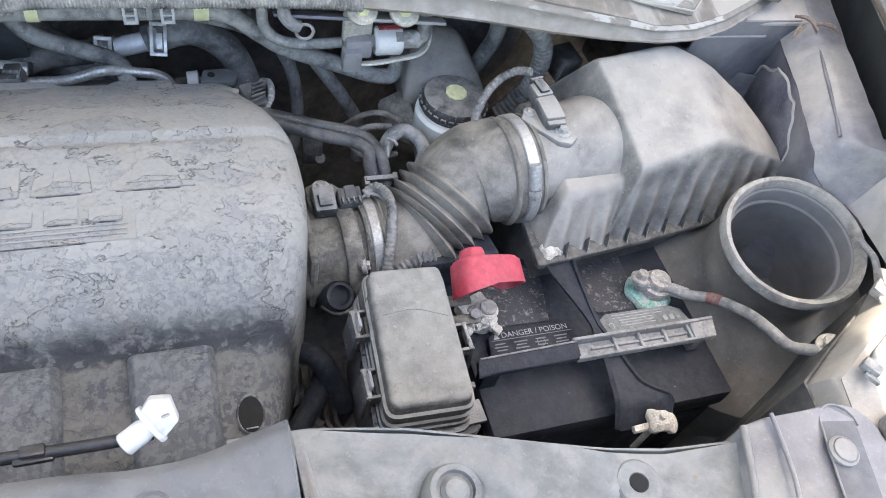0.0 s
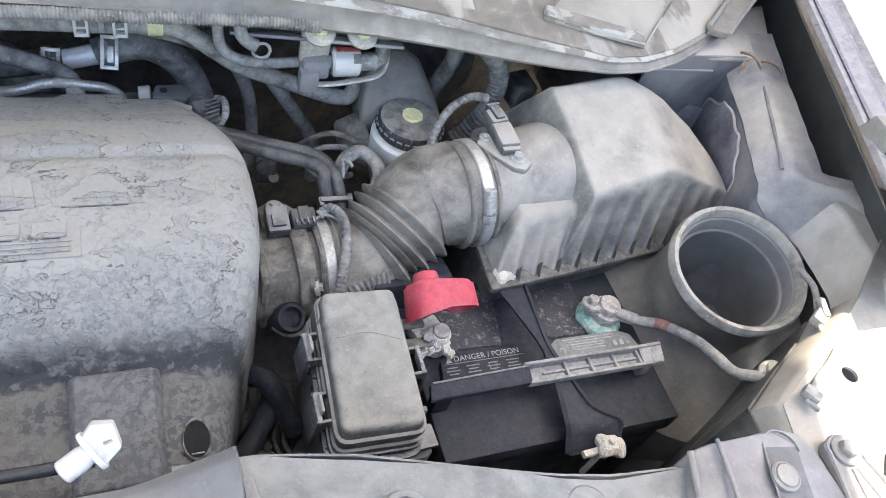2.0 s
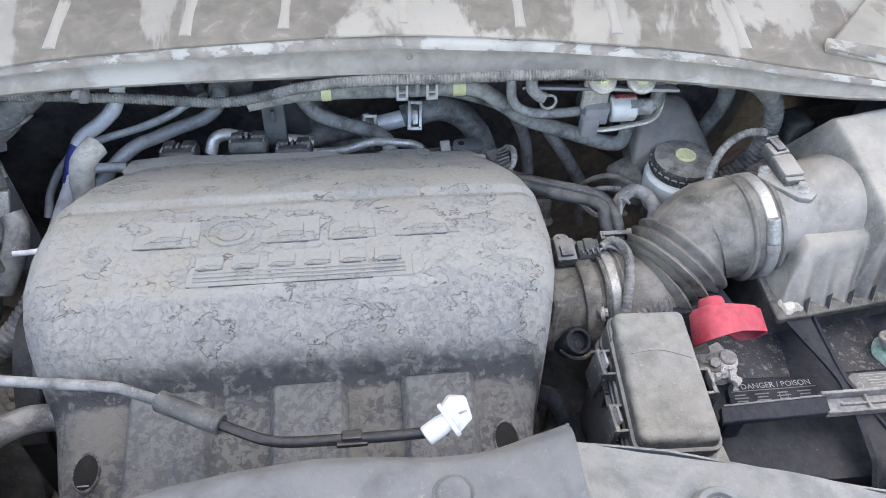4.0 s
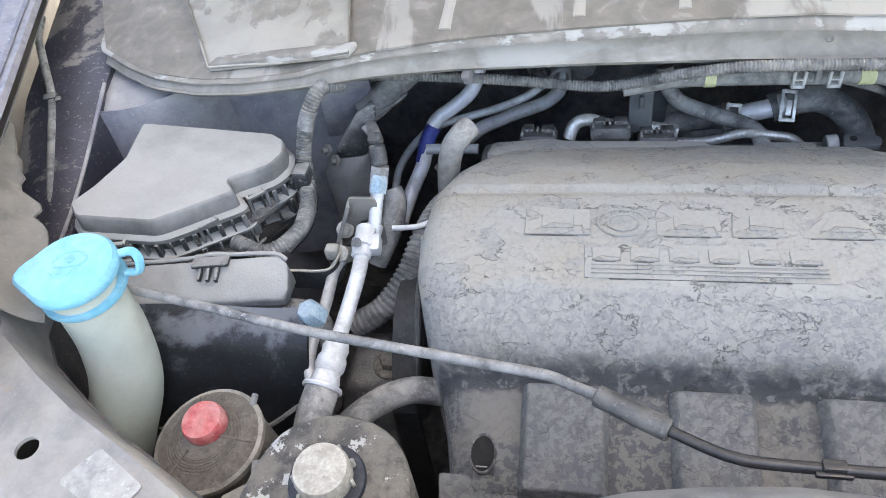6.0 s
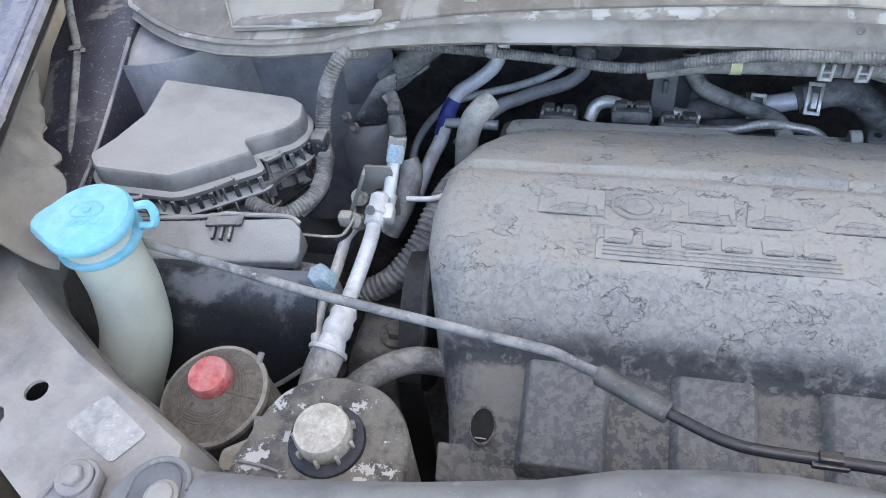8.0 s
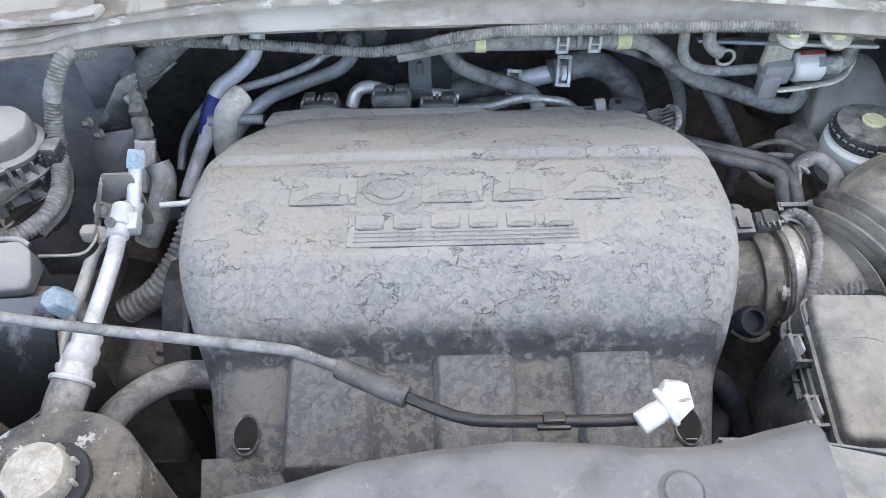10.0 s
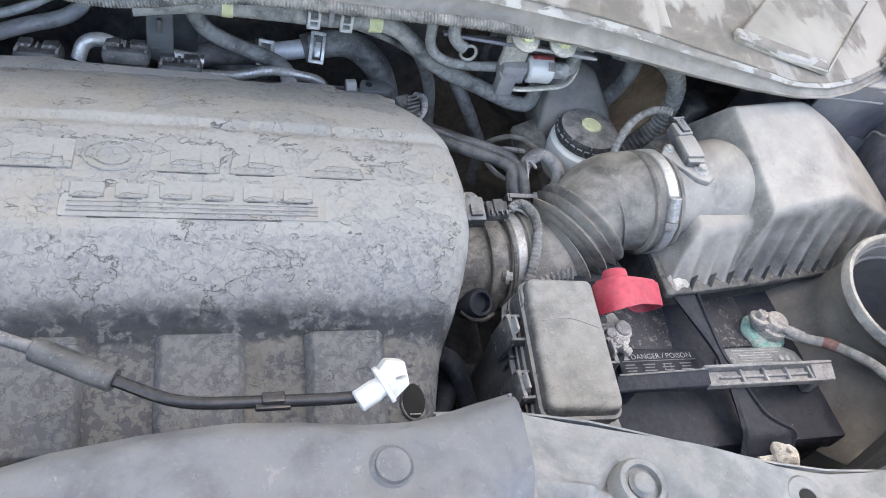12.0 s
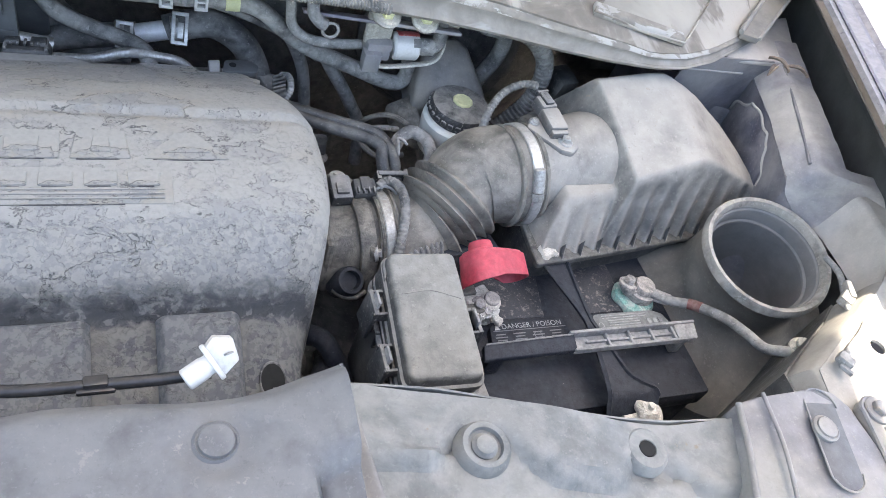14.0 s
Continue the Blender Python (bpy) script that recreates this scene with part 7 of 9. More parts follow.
part("block", box((-0.011, 0.897, 0.845), (0.024, 0.012, 0.034), 0.003, (-20, 0, -6)), M["plastic_dusty"], sb)
part("socket", rod((-0.016, 0.893, 0.852), (-0.017, 0.884, 0.858), 0.0075, 16, 0.001), M["plastic"], sb)
bolt("bolt", (-0.003, 0.888, 0.838), 0.0035, sb, M["steel"], (0, -0.8, 0.6), h=0.003)
hc = thing("hose_clip", (0.043, 0.79, 0.93), "small pale wire hose clip", "clip")
part("wire", tube([(0.038, 0.779, 0.948), (0.040, 0.790, 0.953), (0.041, 0.798, 0.954), (0.047, 0.797, 0.953), (0.051, 0.793, 0.950)], 0.0017, 8), M["grey_bar"], hc)
wl = thing("gearbox_wires", (-0.07, 0.56, 0.78), "thin dark wires and plugs on the gearbox", "wire")
rnd = random.Random(12)
for k in range(6):
    x = -0.088 + 0.009 * k
    part("wire", tube([(x, 0.52 + 0.01 * k, 0.775), (x + 0.012, 0.55 + rnd.uniform(-0.01, 0.01), 0.80 + rnd.uniform(0, 0.012)), (x + 0.004, 0.585, 0.80), (x + 0.016, 0.63, 0.785)], 0.0026, 6), M["rubber_grey"] if k % 3 == 0 else M["dark"], wl)
for x, y in ((-0.062, 0.575), (-0.078, 0.610), (-0.048, 0.540)):
    part("plug", merged(box((x, y, 0.806), (0.016, 0.022, 0.014), 0.003, (10, 0, 30)), box((x + 0.004, y + 0.004, 0.814), (0.008, 0.012, 0.004), 0.001, (10, 0, 30))), M["plastic"], wl)


# ---- brake master cylinder and reservoir ----
mc = thing("brake_fluid_reservoir", (0.12, 0.84, 0.90), "milky brake fluid bottle with a black serrated cap", "fluid reservoir")
part("bottle", lathe([(0, -0.004), (0.034, 0.0), (0.0365, 0.006), (0.0375, 0.034), (0.0372, 0.040), (0.034, 0.043), (0, 0.043)], pose(0.118, 0.834, 0.913), 40), M["milky_pale"], mc)
capm = pose(0.121, 0.838, 0.956)
part("cap", lathe([(0, 0.0), (0.0345, 0.0), (0.0352, 0.003), (0.0348, 0.010), (0.0325, 0.0145), (0.015, 0.0165), (0.0, 0.0165)], capm, 40), M["cap_dusty"], mc)
for k in range(26):
    a = 2 * math.pi * k / 26
    part("cap_rib", box((0.121 + 0.0350 * math.cos(a), 0.838 + 0.0350 * math.sin(a), 0.9620), (0.003, 0.006, 0.0065), 0.0008, (0, 0, math.degrees(a)), 1), M["plastic_dusty"], mc)
part("cap_badge", lathe([(0, 0.0), (0.0112, 0.0), (0.0114, 0.0022), (0.0098, 0.0032), (0.0088, 0.0026), (0, 0.0024)], pose(0.122, 0.840, 0.9722), 10), M["yellow"], mc, "faded yellow round cap label")
part("label", prism([(0.118, 0.7955), (0.131, 0.7985), (0.131, 0.800), (0.118, 0.797)], 0.925, 0.939, 0), M["label_white"], mc)
res2 = thing("brake_reservoir_tank", (0.13, 0.89, 0.93), "dusty grey plastic brake fluid tank", "fluid reservoir")
part("tank", hull([(0.075, 0.862, 0.955), (0.155, 0.872, 0.955), (0.168, 0.855, 0.952), (0.150, 0.925, 0.985), (0.085, 0.935, 0.99), (0.085, 0.90, 1.002), (0.135, 0.90, 1.002), (0.10, 0.912, 1.004), (0.125, 0.912, 1.004), (0.075, 0.862, 0.92), (0.165, 0.86, 0.92), (0.15, 0.95, 0.92), (0.085, 0.95, 0.92)], 0.010, 4), M["plate_brown"], res2)
boost = thing("brake_booster", (0.17, 1.0, 0.80), "dark round brake booster against the firewall", "brake booster")
part("drum", lathe([(0, 0), (0.10, 0.0), (0.108, 0.01), (0.108, 0.02), (0.114, 0.024), (0.114, 0.032), (0.106, 0.036), (0.095, 0.06), (0.04, 0.072), (0, 0.072)], along((0.17, 1.06, 0.92), (0.165, 0.90, 0.925)), 44), M["dark"], boost)
cyl = thing("master_cylinder", (0.09, 0.87, 0.87), "grimy cast brake master cylinder", "master cylinder")
part("barrel", rod((0.115, 0.96, 0.905), (0.10, 0.80, 0.90), 0.017, 20, 0.003), M["dark_cast"], cyl)
part("flange", hull([(0.06, 0.862, 0.935), (0.085, 0.84, 0.94), (0.08, 0.88, 0.95), (0.055, 0.85, 0.91), (0.09, 0.83, 0.90), (0.05, 0.885, 0.925)], 0.004), M["dark_cast"], cyl)
part("line", tube([(0.06, 0.845, 0.925), (0.03, 0.84, 0.93), (0.012, 0.825, 0.925), (0.03, 0.805, 0.92), (0.06, 0.815, 0.915)], 0.0032, 8), M["rubber"], cyl)
part("line", tube([(0.07, 0.84, 0.935), (0.05, 0.85, 0.94), (0.03, 0.858, 0.93), (0.0, 0.865, 0.90)], 0.003, 8), M["dark_cast"], cyl)


# ---- hoses, pipes and looms at the back ----
def hose(name, pts, r, mat, label, category, ribbed=0.0, n=14, flat=1.0):
    t = thing(name, pts[len(pts) // 2], label, category)
    part("tube", corrugated(pts, r, ribbed, 0.14, n) if ribbed else tube(pts, r, n, 8, flat), mat, t)
    return t


loom1 = hose("wiring_loom", [(-0.66, 0.868, 1.062), (-0.567, 0.878, 1.056), (-0.474, 0.884, 1.046), (-0.414, 0.885, 1.039), (-0.365, 0.882, 1.036), (-0.325, 0.876, 1.044), (-0.280, 0.863, 1.062), (-0.225, 0.852, 1.074), (-0.154, 0.848, 1.076), (-0.111, 0.845, 1.078), (-0.067, 0.841, 1.081), (-0.027, 0.838, 1.082), (0.012, 0.836, 1.080)], 0.0051, M["loom"], "dusty corrugated wiring loom along the cowl edge", "wiring loom", 0.0030, 16)
part("clip", merged(box((-0.487, 0.872, 1.062), (0.010, 0.012, 0.022), 0.002), box((-0.487, 0.862, 1.068), (0.008, 0.02, 0.004), 0.001)), M["plate"], loom1)
sl = hose("side_loom", [(-0.612, 0.862, 1.058), (-0.628, 0.842, 1.066), (-0.642, 0.826, 1.044), (-0.650, 0.812, 1.012), (-0.646, 0.790, 0.992), (-0.640, 0.762, 0.984), (-0.640, 0.735, 0.982), (-0.655, 0.712, 0.980), (-0.672, 0.706, 0.980), (-0.700, 0.715, 0.985)], 0.0074, M["loom"], "dusty corrugated loom curling into the relay box", "wiring loom", 0.0034, 16)
part("tape", tube([(-0.640, 0.829, 1.049), (-0.643, 0.825, 1.042), (-0.646, 0.820, 1.034)], 0.0080, 14), M["rubber"], sl, "black tape band")
part("clip", box((-0.649, 0.803, 1.0), (0.018, 0.006, 0.006), 0.0015, (40, 0, 0)), M["plastic"], sl)
part("tape", tube([(-0.6395, 0.755, 0.983), (-0.6393, 0.748, 0.9825), (-0.6395, 0.741, 0.982)], 0.0079, 14), M["rubber"], sl, "black tape band")

acA = hose("ac_pipe", [(-0.492, 0.985, 1.01), (-0.496, 0.978, 0.99), (-0.504, 0.972, 0.972), (-0.522, 0.966, 0.957), (-0.545, 0.958, 0.943), (-0.556, 0.945, 0.925), (-0.562, 0.925, 0.903), (-0.575, 0.905, 0.88), (-0.585, 0.87, 0.86)], 0.0085, M["alu"], "bright bent aluminium air-conditioning pipe with blue tape", "pipe")
pl = curve_points([(-0.545, 0.958, 0.943), (-0.556, 0.945, 0.925), (-0.563, 0.927, 0.903)], 8)
part("tape", sweep(pl[3:], 0.0093, 14), M["blue_tape"], acA, "deep blue tape band")
part("fitting", merged(rod((-0.4915, 0.987, 1.014), (-0.4935, 0.982, 1.0), 0.0135, 20, 0.002)), M["alu"], acA)
hose("ac_pipe", [(-0.405, 1.062, 0.931), (-0.405, 1.052, 0.928), (-0.408, 1.045, 0.918), (-0.425, 1.035, 0.909), (-0.460, 1.02, 0.905), (-0.480, 1.005, 0.905), (-0.500, 0.985, 0.908), (-0.525, 0.965, 0.895), (-0.55, 0.95, 0.87)], 0.0085, M["alu"], "bright bent aluminium air-conditioning pipe", "pipe")
hose("thin_ac_pipe", [(-0.418, 1.04, 0.94), (-0.428, 0.99, 0.962), (-0.445, 0.98, 0.956), (-0.482, 0.975, 0.943), (-0.548, 0.968, 0.926), (-0.578, 0.96, 0.905), (-0.60, 0.95, 0.875), (-0.607, 0.93, 0.85)], 0.0048, M["alu_white"], "thin pale metal air-conditioning line", "pipe")
exp = thing("ac_bulkhead_fitting", (-0.41, 1.08, 0.93), "round metal bulkhead fitting for two pipes", "fitting")
part("plate", hull([(-0.385 + 0.024 * math.cos(a), 1.075, 0.933 + 0.02 * math.sin(a)) for a in (k * 0.628 for k in range(10))] + [(-0.43 + 0.02 * math.cos(a), 1.075, 0.933 + 0.017 * math.sin(a)) for a in (k * 0.628 for k in range(10))] + [(-0.40, 1.085, 0.94), (-0.40, 1.085, 0.92)], 0.002), M["steel"], exp)
part("socket", rod((-0.405, 1.078, 0.931), (-0.405, 1.058, 0.931), 0.0135, 20, 0.002), M["steel"], exp)
part("socket", rod((-0.432, 1.078, 0.931), (-0.432, 1.06, 0.931), 0.010, 20, 0.002), M["dark"], exp)

hose("coolant_hose", [(-0.4915, 0.868, 1.0005), (-0.497, 0.860, 0.9985), (-0.503, 0.857, 0.992), (-0.508, 0.856, 0.984), (-0.515, 0.856, 0.960), (-0.519, 0.856, 0.925), (-0.522, 0.856, 0.88)], 0.0122, M["snorkel_lip"], "thick pale dusty grey rubber coolant hose", "hose", n=20)
hose("steel_pipe", [(-0.556, 0.93, 0.921), (-0.53, 0.93, 0.9215), (-0.495, 0.93, 0.921)], 0.0060, M["alu_white"], "short pale metal pipe", "pipe")
hose("breather_hose", [(-0.294, 0.962, 1.005), (-0.291, 0.957, 0.987), (-0.276, 0.953, 0.967), (-0.243, 0.951, 0.952), (-0.216, 0.946, 0.945), (-0.201, 0.930, 0.947), (-0.195, 0.911, 0.946), (-0.193, 0.900, 0.92)], 0.0085, M["rubber_grey"], "dusty grey rubber breather hose", "hose")
fuelh = hose("large_coolant_hose", [(-0.176, 0.974, 0.941), (-0.150, 0.977, 0.949), (-0.128, 0.976, 0.952), (-0.105, 0.972, 0.942), (-0.088, 0.966, 0.924), (-0.077, 0.953, 0.898), (-0.070, 0.94, 0.86)], 0.0155, M["rubber"], "thick black rubber hose on a bright pipe joint", "hose", n=20)
part("joint", rod((-0.214, 0.973, 0.932), (-0.160, 0.974, 0.945), 0.0105, 20, 0.002), M["alu"], fuelh, "bright aluminium joint")
part("rear_hose", tube([(-0.205, 0.973, 0.934), (-0.25, 0.977, 0.925), (-0.29, 0.975, 0.918), (-0.32, 0.96, 0.905)], 0.013, 16), M["rubber"], fuelh)
for cx in (-0.219, -0.165):
    c = Vector((cx, 0.9735, 0.943 + (cx + 0.165) * 0.24))
    tall = 0.024 if cx < -0.2 else 0.030
    ear = merged(*[box((d, 0, 0), (0.0036, 0.0016, tall), 0.0005) for d in (-0.0066, 0.0066)], *[box((0, 0, q * tall / 2), (0.0168, 0.0016, 0.004), 0.0005) for q in (-1, 1)], box((0.001, 0.001, -0.002), (0.006, 0.0014, tall * 0.55), 0.0005))
    bmesh.ops.transform(ear, matrix=pose(cx + 0.002, c.y - 0.0155, c.z + 0.0125, -40, 6, 0), verts=ear.verts)
    part("clamp", merged(rod(c - Vector((0.0045, 0, 0.001)), c + Vector((0.0045, 0, 0.001)), 0.0168, 24, 0.0008), ear), M["clamp"], fuelh, "bright spring steel hose clamp")
vac = hose("vacuum_hose", [(-0.34, 0.895, 1.025), (-0.30, 0.899, 1.030), (-0.259, 0.8995, 1.0325), (-0.199, 0.900, 1.032), (-0.155, 0.900, 1.0315), (-0.116, 0.900, 1.032), (-0.092, 0.900, 1.024), (-0.071, 0.900, 1.007), (-0.042, 0.902, 0.985), (0.014, 0.902, 0.962), (0.048, 0.901, 0.949), (0.068, 0.900, 0.947), (0.075, 0.900, 0.958), (0.074, 0.900, 0.976)], 0.0088, M["rubber_grey"], "long dusty grey rubber vacuum hose", "hose")
for x, w in ((-0.259, 0.005), (-0.121, 0.0065)):
    part("tape", tube([(x - w, 0.899, 1.0322), (x, 0.899, 1.0322), (x + w, 0.899, 1.0322)], 0.0094, 14), M["yellow"], vac, "faded yellow tape")
for x in (-0.181, -0.150):
    part("clip", merged(*[box((x + d, 0.890, 1.0345), (0.0026, 0.005, 0.017), 0.0006) for d in (-0.0048, 0.0048)], *[box((x, 0.890, z), (0.0122, 0.005, h), 0.0006) for z, h in ((1.027, 0.0035), (1.0345, 0.0018))]), M["white"], vac, "white plastic clip")
part("band", box((-0.165, 0.8905, 1.037), (0.005, 0.004, 0.016), 0.0008), M["grey_bar"], vac)
hose("metal_line", [(-0.070, 0.885, 1.062), (-0.069, 0.881, 1.045), (-0.066, 0.879, 1.026), (-0.052, 0.878, 1.013), (-0.024, 0.878, 1.008), (0.012, 0.877, 1.011)], 0.0052, M["rubber_grey"], "bent grey metal vacuum line", "pipe")
hose("lower_hose", [(-0.012, 0.928, 0.96), (-0.006, 0.930, 0.944), (0.013, 0.930, 0.915), (0.030, 0.930, 0.887), (0.048, 0.93, 0.851), (0.05, 0.92, 0.80)], 0.0078, M["rubber_grey"], "grey rubber hose dropping behind the engine", "hose")
hose("lower_hose", [(-0.075, 0.955, 0.985), (-0.050, 0.95, 0.962), (-0.032, 0.95, 0.927), (-0.024, 0.95, 0.894), (-0.022, 0.94, 0.86), (-0.03, 0.92, 0.82)], 0.0072, M["rubber"], "black rubber hose dropping behind the engine", "hose")
hose("rear_wire", [(-0.15, 0.90, 1.03), (-0.10, 0.915, 1.005), (-0.06, 0.925, 0.98), (-0.02, 0.93, 0.95)], 0.004, M["rubber"], "thin black wire behind the engine", "wire")
twin = thing("twin_coolant_pipe", (-0.02, 0.80, 0.94), "pair of moulded black rubber coolant hoses with a clip", "hose")
for o in (0.0, 0.0125):
    part("tube", tube([(-0.105 + o * 0.3, 0.842 - o, 0.966), (-0.066 + o * 0.2, 0.831 - o * 0.9, 0.962), (-0.024, 0.8155 - o, 0.960), (0.004, 0.806 - o, 0.959), (0.022 - o * 0.35, 0.795 - o, 0.957), (0.0305 - o, 0.775 - o * 0.4, 0.950), (0.0325 - o, 0.757, 0.938), (0.032 - o, 0.745, 0.924)], 0.0064, 14), M["plastic"], twin)
part("clip", merged(box((0.026, 0.756, 0.942), (0.030, 0.005, 0.016), 0.0012, (20, 0, 0)), box((0.012, 0.755, 0.941), (0.005, 0.009, 0.014), 0.001, (20, 0, 0)), box((0.040, 0.756, 0.943), (0.005, 0.009, 0.012), 0.001, (20, 0, 0))), M["plastic_dusty"], twin, "dark moulded clip")
hose("looped_hose", [(0.040, 0.80, 0.935), (0.047, 0.806, 0.948), (0.060, 0.810, 0.953), (0.074, 0.802, 0.950), (0.079, 0.788, 0.940), (0.070, 0.775, 0.925), (0.055, 0.765, 0.90)], 0.0072, M["rubber_grey"], "short looped grey hose by the intake duct", "hose")
hose("sensor_loom", [(0.004, 0.730, 0.953), (0.014, 0.735, 0.957), (0.022, 0.724, 0.960), (0.023, 0.706, 0.961), (0.020, 0.687, 0.956), (0.014, 0.667, 0.943), (0.009, 0.650, 0.925)], 0.0046, M["loom"], "thin corrugated wire loom over the duct", "wiring loom", 0.004, 12)
hose("corrugated_hose", [(0.178, 0.865, 1.05), (0.196, 0.862, 1.04), (0.212, 0.860, 1.022), (0.219, 0.86, 1.002), (0.220, 0.86, 0.980), (0.214, 0.86, 0.955), (0.19, 0.86, 0.92)], 0.0098, M["loom"], "thick dusty corrugated hose beside the booster", "hose", 0.0055, 18)
hose("corner_hose", [(0.150, 0.90, 1.03), (0.178, 0.905, 1.02), (0.185, 0.91, 0.99), (0.175, 0.915, 0.95), (0.16, 0.92, 0.90)], 0.0095, M["rubber"], "black hose behind the brake tank", "hose")
rc = thing("relay_connector", (0.25, 0.865, 0.96), "black connector block by the strut tower", "connector")
part("block", merged(box((0.252, 0.868, 0.985), (0.026, 0.030, 0.030), 0.003, (10, 0, 15)), box((0.262, 0.85, 0.965), (0.02, 0.02, 0.03), 0.003, (0, 0, 15))), M["plastic"], rc)
part("tail", tube([(0.258, 0.862, 0.97), (0.262, 0.85, 0.945), (0.255, 0.84, 0.92)], 0.007, 10), M["rubber"], rc)

valve = thing("purge_valve", (0.04, 0.87, 0.99), "white solenoid valve with a red band on a steel bracket", "solenoid valve")
VA, VB = Vector((0.024, 0.8685, 1.018)), Vector((0.070, 0.8675, 1.020))
part("can", rod(VA + (VB - VA) * 0.25, VA + (VB - VA) * 0.85, 0.0142, 28, 0.002), M["white"], valve)
part("band", merged(rod(VA + (VB - VA) * 0.30, VA + (VB - VA) * 0.80, 0.01435, 28, 0.0)), M["white"], valve)
part("red_band", sheet(lambda u, v: tuple((VA + (VB - VA) * (0.32 + 0.5 * u)) + Vector((0, math.cos(1.1 + 0.7 * v), math.sin(1.1 + 0.7 * v))) * 0.0147), 6, 5, 0.0003), M["red_cap"], valve, "faded red band")
part("black_mark", sheet(lambda u, v: tuple((VA + (VB - VA) * (0.66 + 0.17 * u)) + Vector((0, math.cos(2.0 + 0.62 * v), math.sin(2.0 + 0.62 * v))) * 0.0147), 4, 4, 0.0003), M["dark"], valve, "black square mark")
part("nozzle", rod(VB - (VB - VA) * 0.2, VB + (VB - VA) * 0.25, 0.009, 18, 0.002), M["rubber_grey"], valve)
part("nozzle", rod(VA - (VB - VA) * 0.1, VA + (VB - VA) * 0.3, 0.007, 14, 0.001), M["rubber_grey"], valve)
part("plug", merged(box((0.019, 0.866, 1.017), (0.026, 0.022, 0.020), 0.003), box((0.012, 0.855, 1.008), (0.018, 0.014, 0.022), 0.002)), M["plate"], valve)
part("bracket", merged(box((0.018, 0.868, 1.040), (0.030, 0.006, 0.036), 0.002, (0, 0, 10)), tube([(0.010, 0.860, 1.0), (0.03, 0.858, 0.999), (0.06, 0.862, 1.0), (0.085, 0.866, 1.004), (0.092, 0.868, 1.02), (0.088, 0.872, 1.045)], 0.0035, 8, 6, 0.6)), M["zinc"], valve)
part("tab", hull([(0.082, 0.870, 1.044), (0.104, 0.868, 1.046), (0.096, 0.872, 1.034), (0.082, 0.874, 1.047), (0.104, 0.872, 1.049)], 0.001), M["zinc"], valve)
part("elbow", tube([(0.080, 0.868, 1.020), (0.086, 0.869, 1.026), (0.085, 0.870, 1.04), (0.082, 0.872, 1.055)], 0.0075, 12), M["rubber_grey"], valve)
for x, y, z in ((0.017, 0.856, 1.0615), (0.057, 0.855, 1.0605)):
    n = thing("cowl_nut", (x, y, z), "pale dusty round nut under the cowl", "bolt", "cowl nuts")
    part("washer", lathe([(0, -0.001), (0.0145, -0.001), (0.0145, 0.002), (0.012, 0.004), (0, 0.004)], along((x, y, z), (x, y - 0.02, z + 0.03)), 22), M["zinc"], n)
    part("head", lathe([(0, 0.003), (0.0075, 0.003), (0.007, 0.008), (0, 0.009)], along((x, y, z), (x, y - 0.02, z + 0.03)), 6), M["yellow"], n)
part_b = thing("cowl_bracket", (0.03, 0.87, 1.05), "dusty steel strip under the cowl lip", "bracket")
part("strip", hull([(-0.06, 0.868, 1.050), (0.10, 0.852, 1.050), (0.10, 0.868, 1.046), (-0.06, 0.88, 1.046), (-0.06, 0.868, 1.046), (0.10, 0.852, 1.046)], 0.001), M["body_in"], part_b)
part("hook", tube([(-0.054, 0.872, 1.066), (-0.052, 0.868, 1.058), (-0.050, 0.866, 1.048), (-0.043, 0.866, 1.040), (-0.037, 0.866, 1.037)], 0.0060, 12), M["grey_bar"], part_b, "pale taped end")
part("ring", sweep(curve_points([(-0.032 + 0.008 * math.cos(a), 0.864, 1.033 + 0.008 * math.sin(a)) for a in (k * 0.785 for k in range(9))], 3), 0.0016, 6), M["steel"], part_b)

# coil connectors and rail behind the cover
for k, (x, y, z, w) in enumerate(((-0.424, 0.903, 0.958, 0.040), (-0.349, 0.905, 0.966, 0.042), (-0.301, 0.900, 0.958, 0.040))):
    c = thing("coil_connector", (x, y, z - 0.012), "dusty black ignition coil connector behind the cover", "connector", "coil connectors")
    part("housing", merged(box((x, y, z), (w, 0.026, 0.014), 0.004, (-15, 0, 0)), box((x - w * 0.28, y + 0.006, z + 0.007), (w * 0.3, 0.016, 0.007), 0.002, (-15, 0, 0)), box((x + w * 0.25, y + 0.006, z + 0.006), (w * 0.35, 0.016, 0.007), 0.002, (-15, 0, 0))), M["plastic"], c)
    part("lever", merged(box((x, y - 0.010, z + 0.004), (w * 0.86, 0.004, 0.005), 0.001, (-15, 0, 0)), box((x - w * 0.42, y, z + 0.007), (0.003, 0.022, 0.004), 0.0008, (-15, 0, 0)), box((x + w * 0.42, y, z + 0.007), (0.003, 0.022, 0.004), 0.0008, (-15, 0, 0))), M["plastic_dusty"], c)
    for j in range(5):
        part("latch", box((x - w * 0.3 + w * 0.14 * j, y + 0.002, z + 0.009), (w * 0.06, 0.012, 0.003), 0.0006, (-15, 0, 0), 1), M["plastic_dusty"], c)
    part("plinth", box((x, y - 0.004, z - 0.02), (w * 0.9, 0.03, 0.03), 0.003), M["plastic"], c)
cb = thing("coil_bracket", (-0.319, 0.915, 0.96), "dark blue-grey plastic bracket standing behind the cover", "bracket")
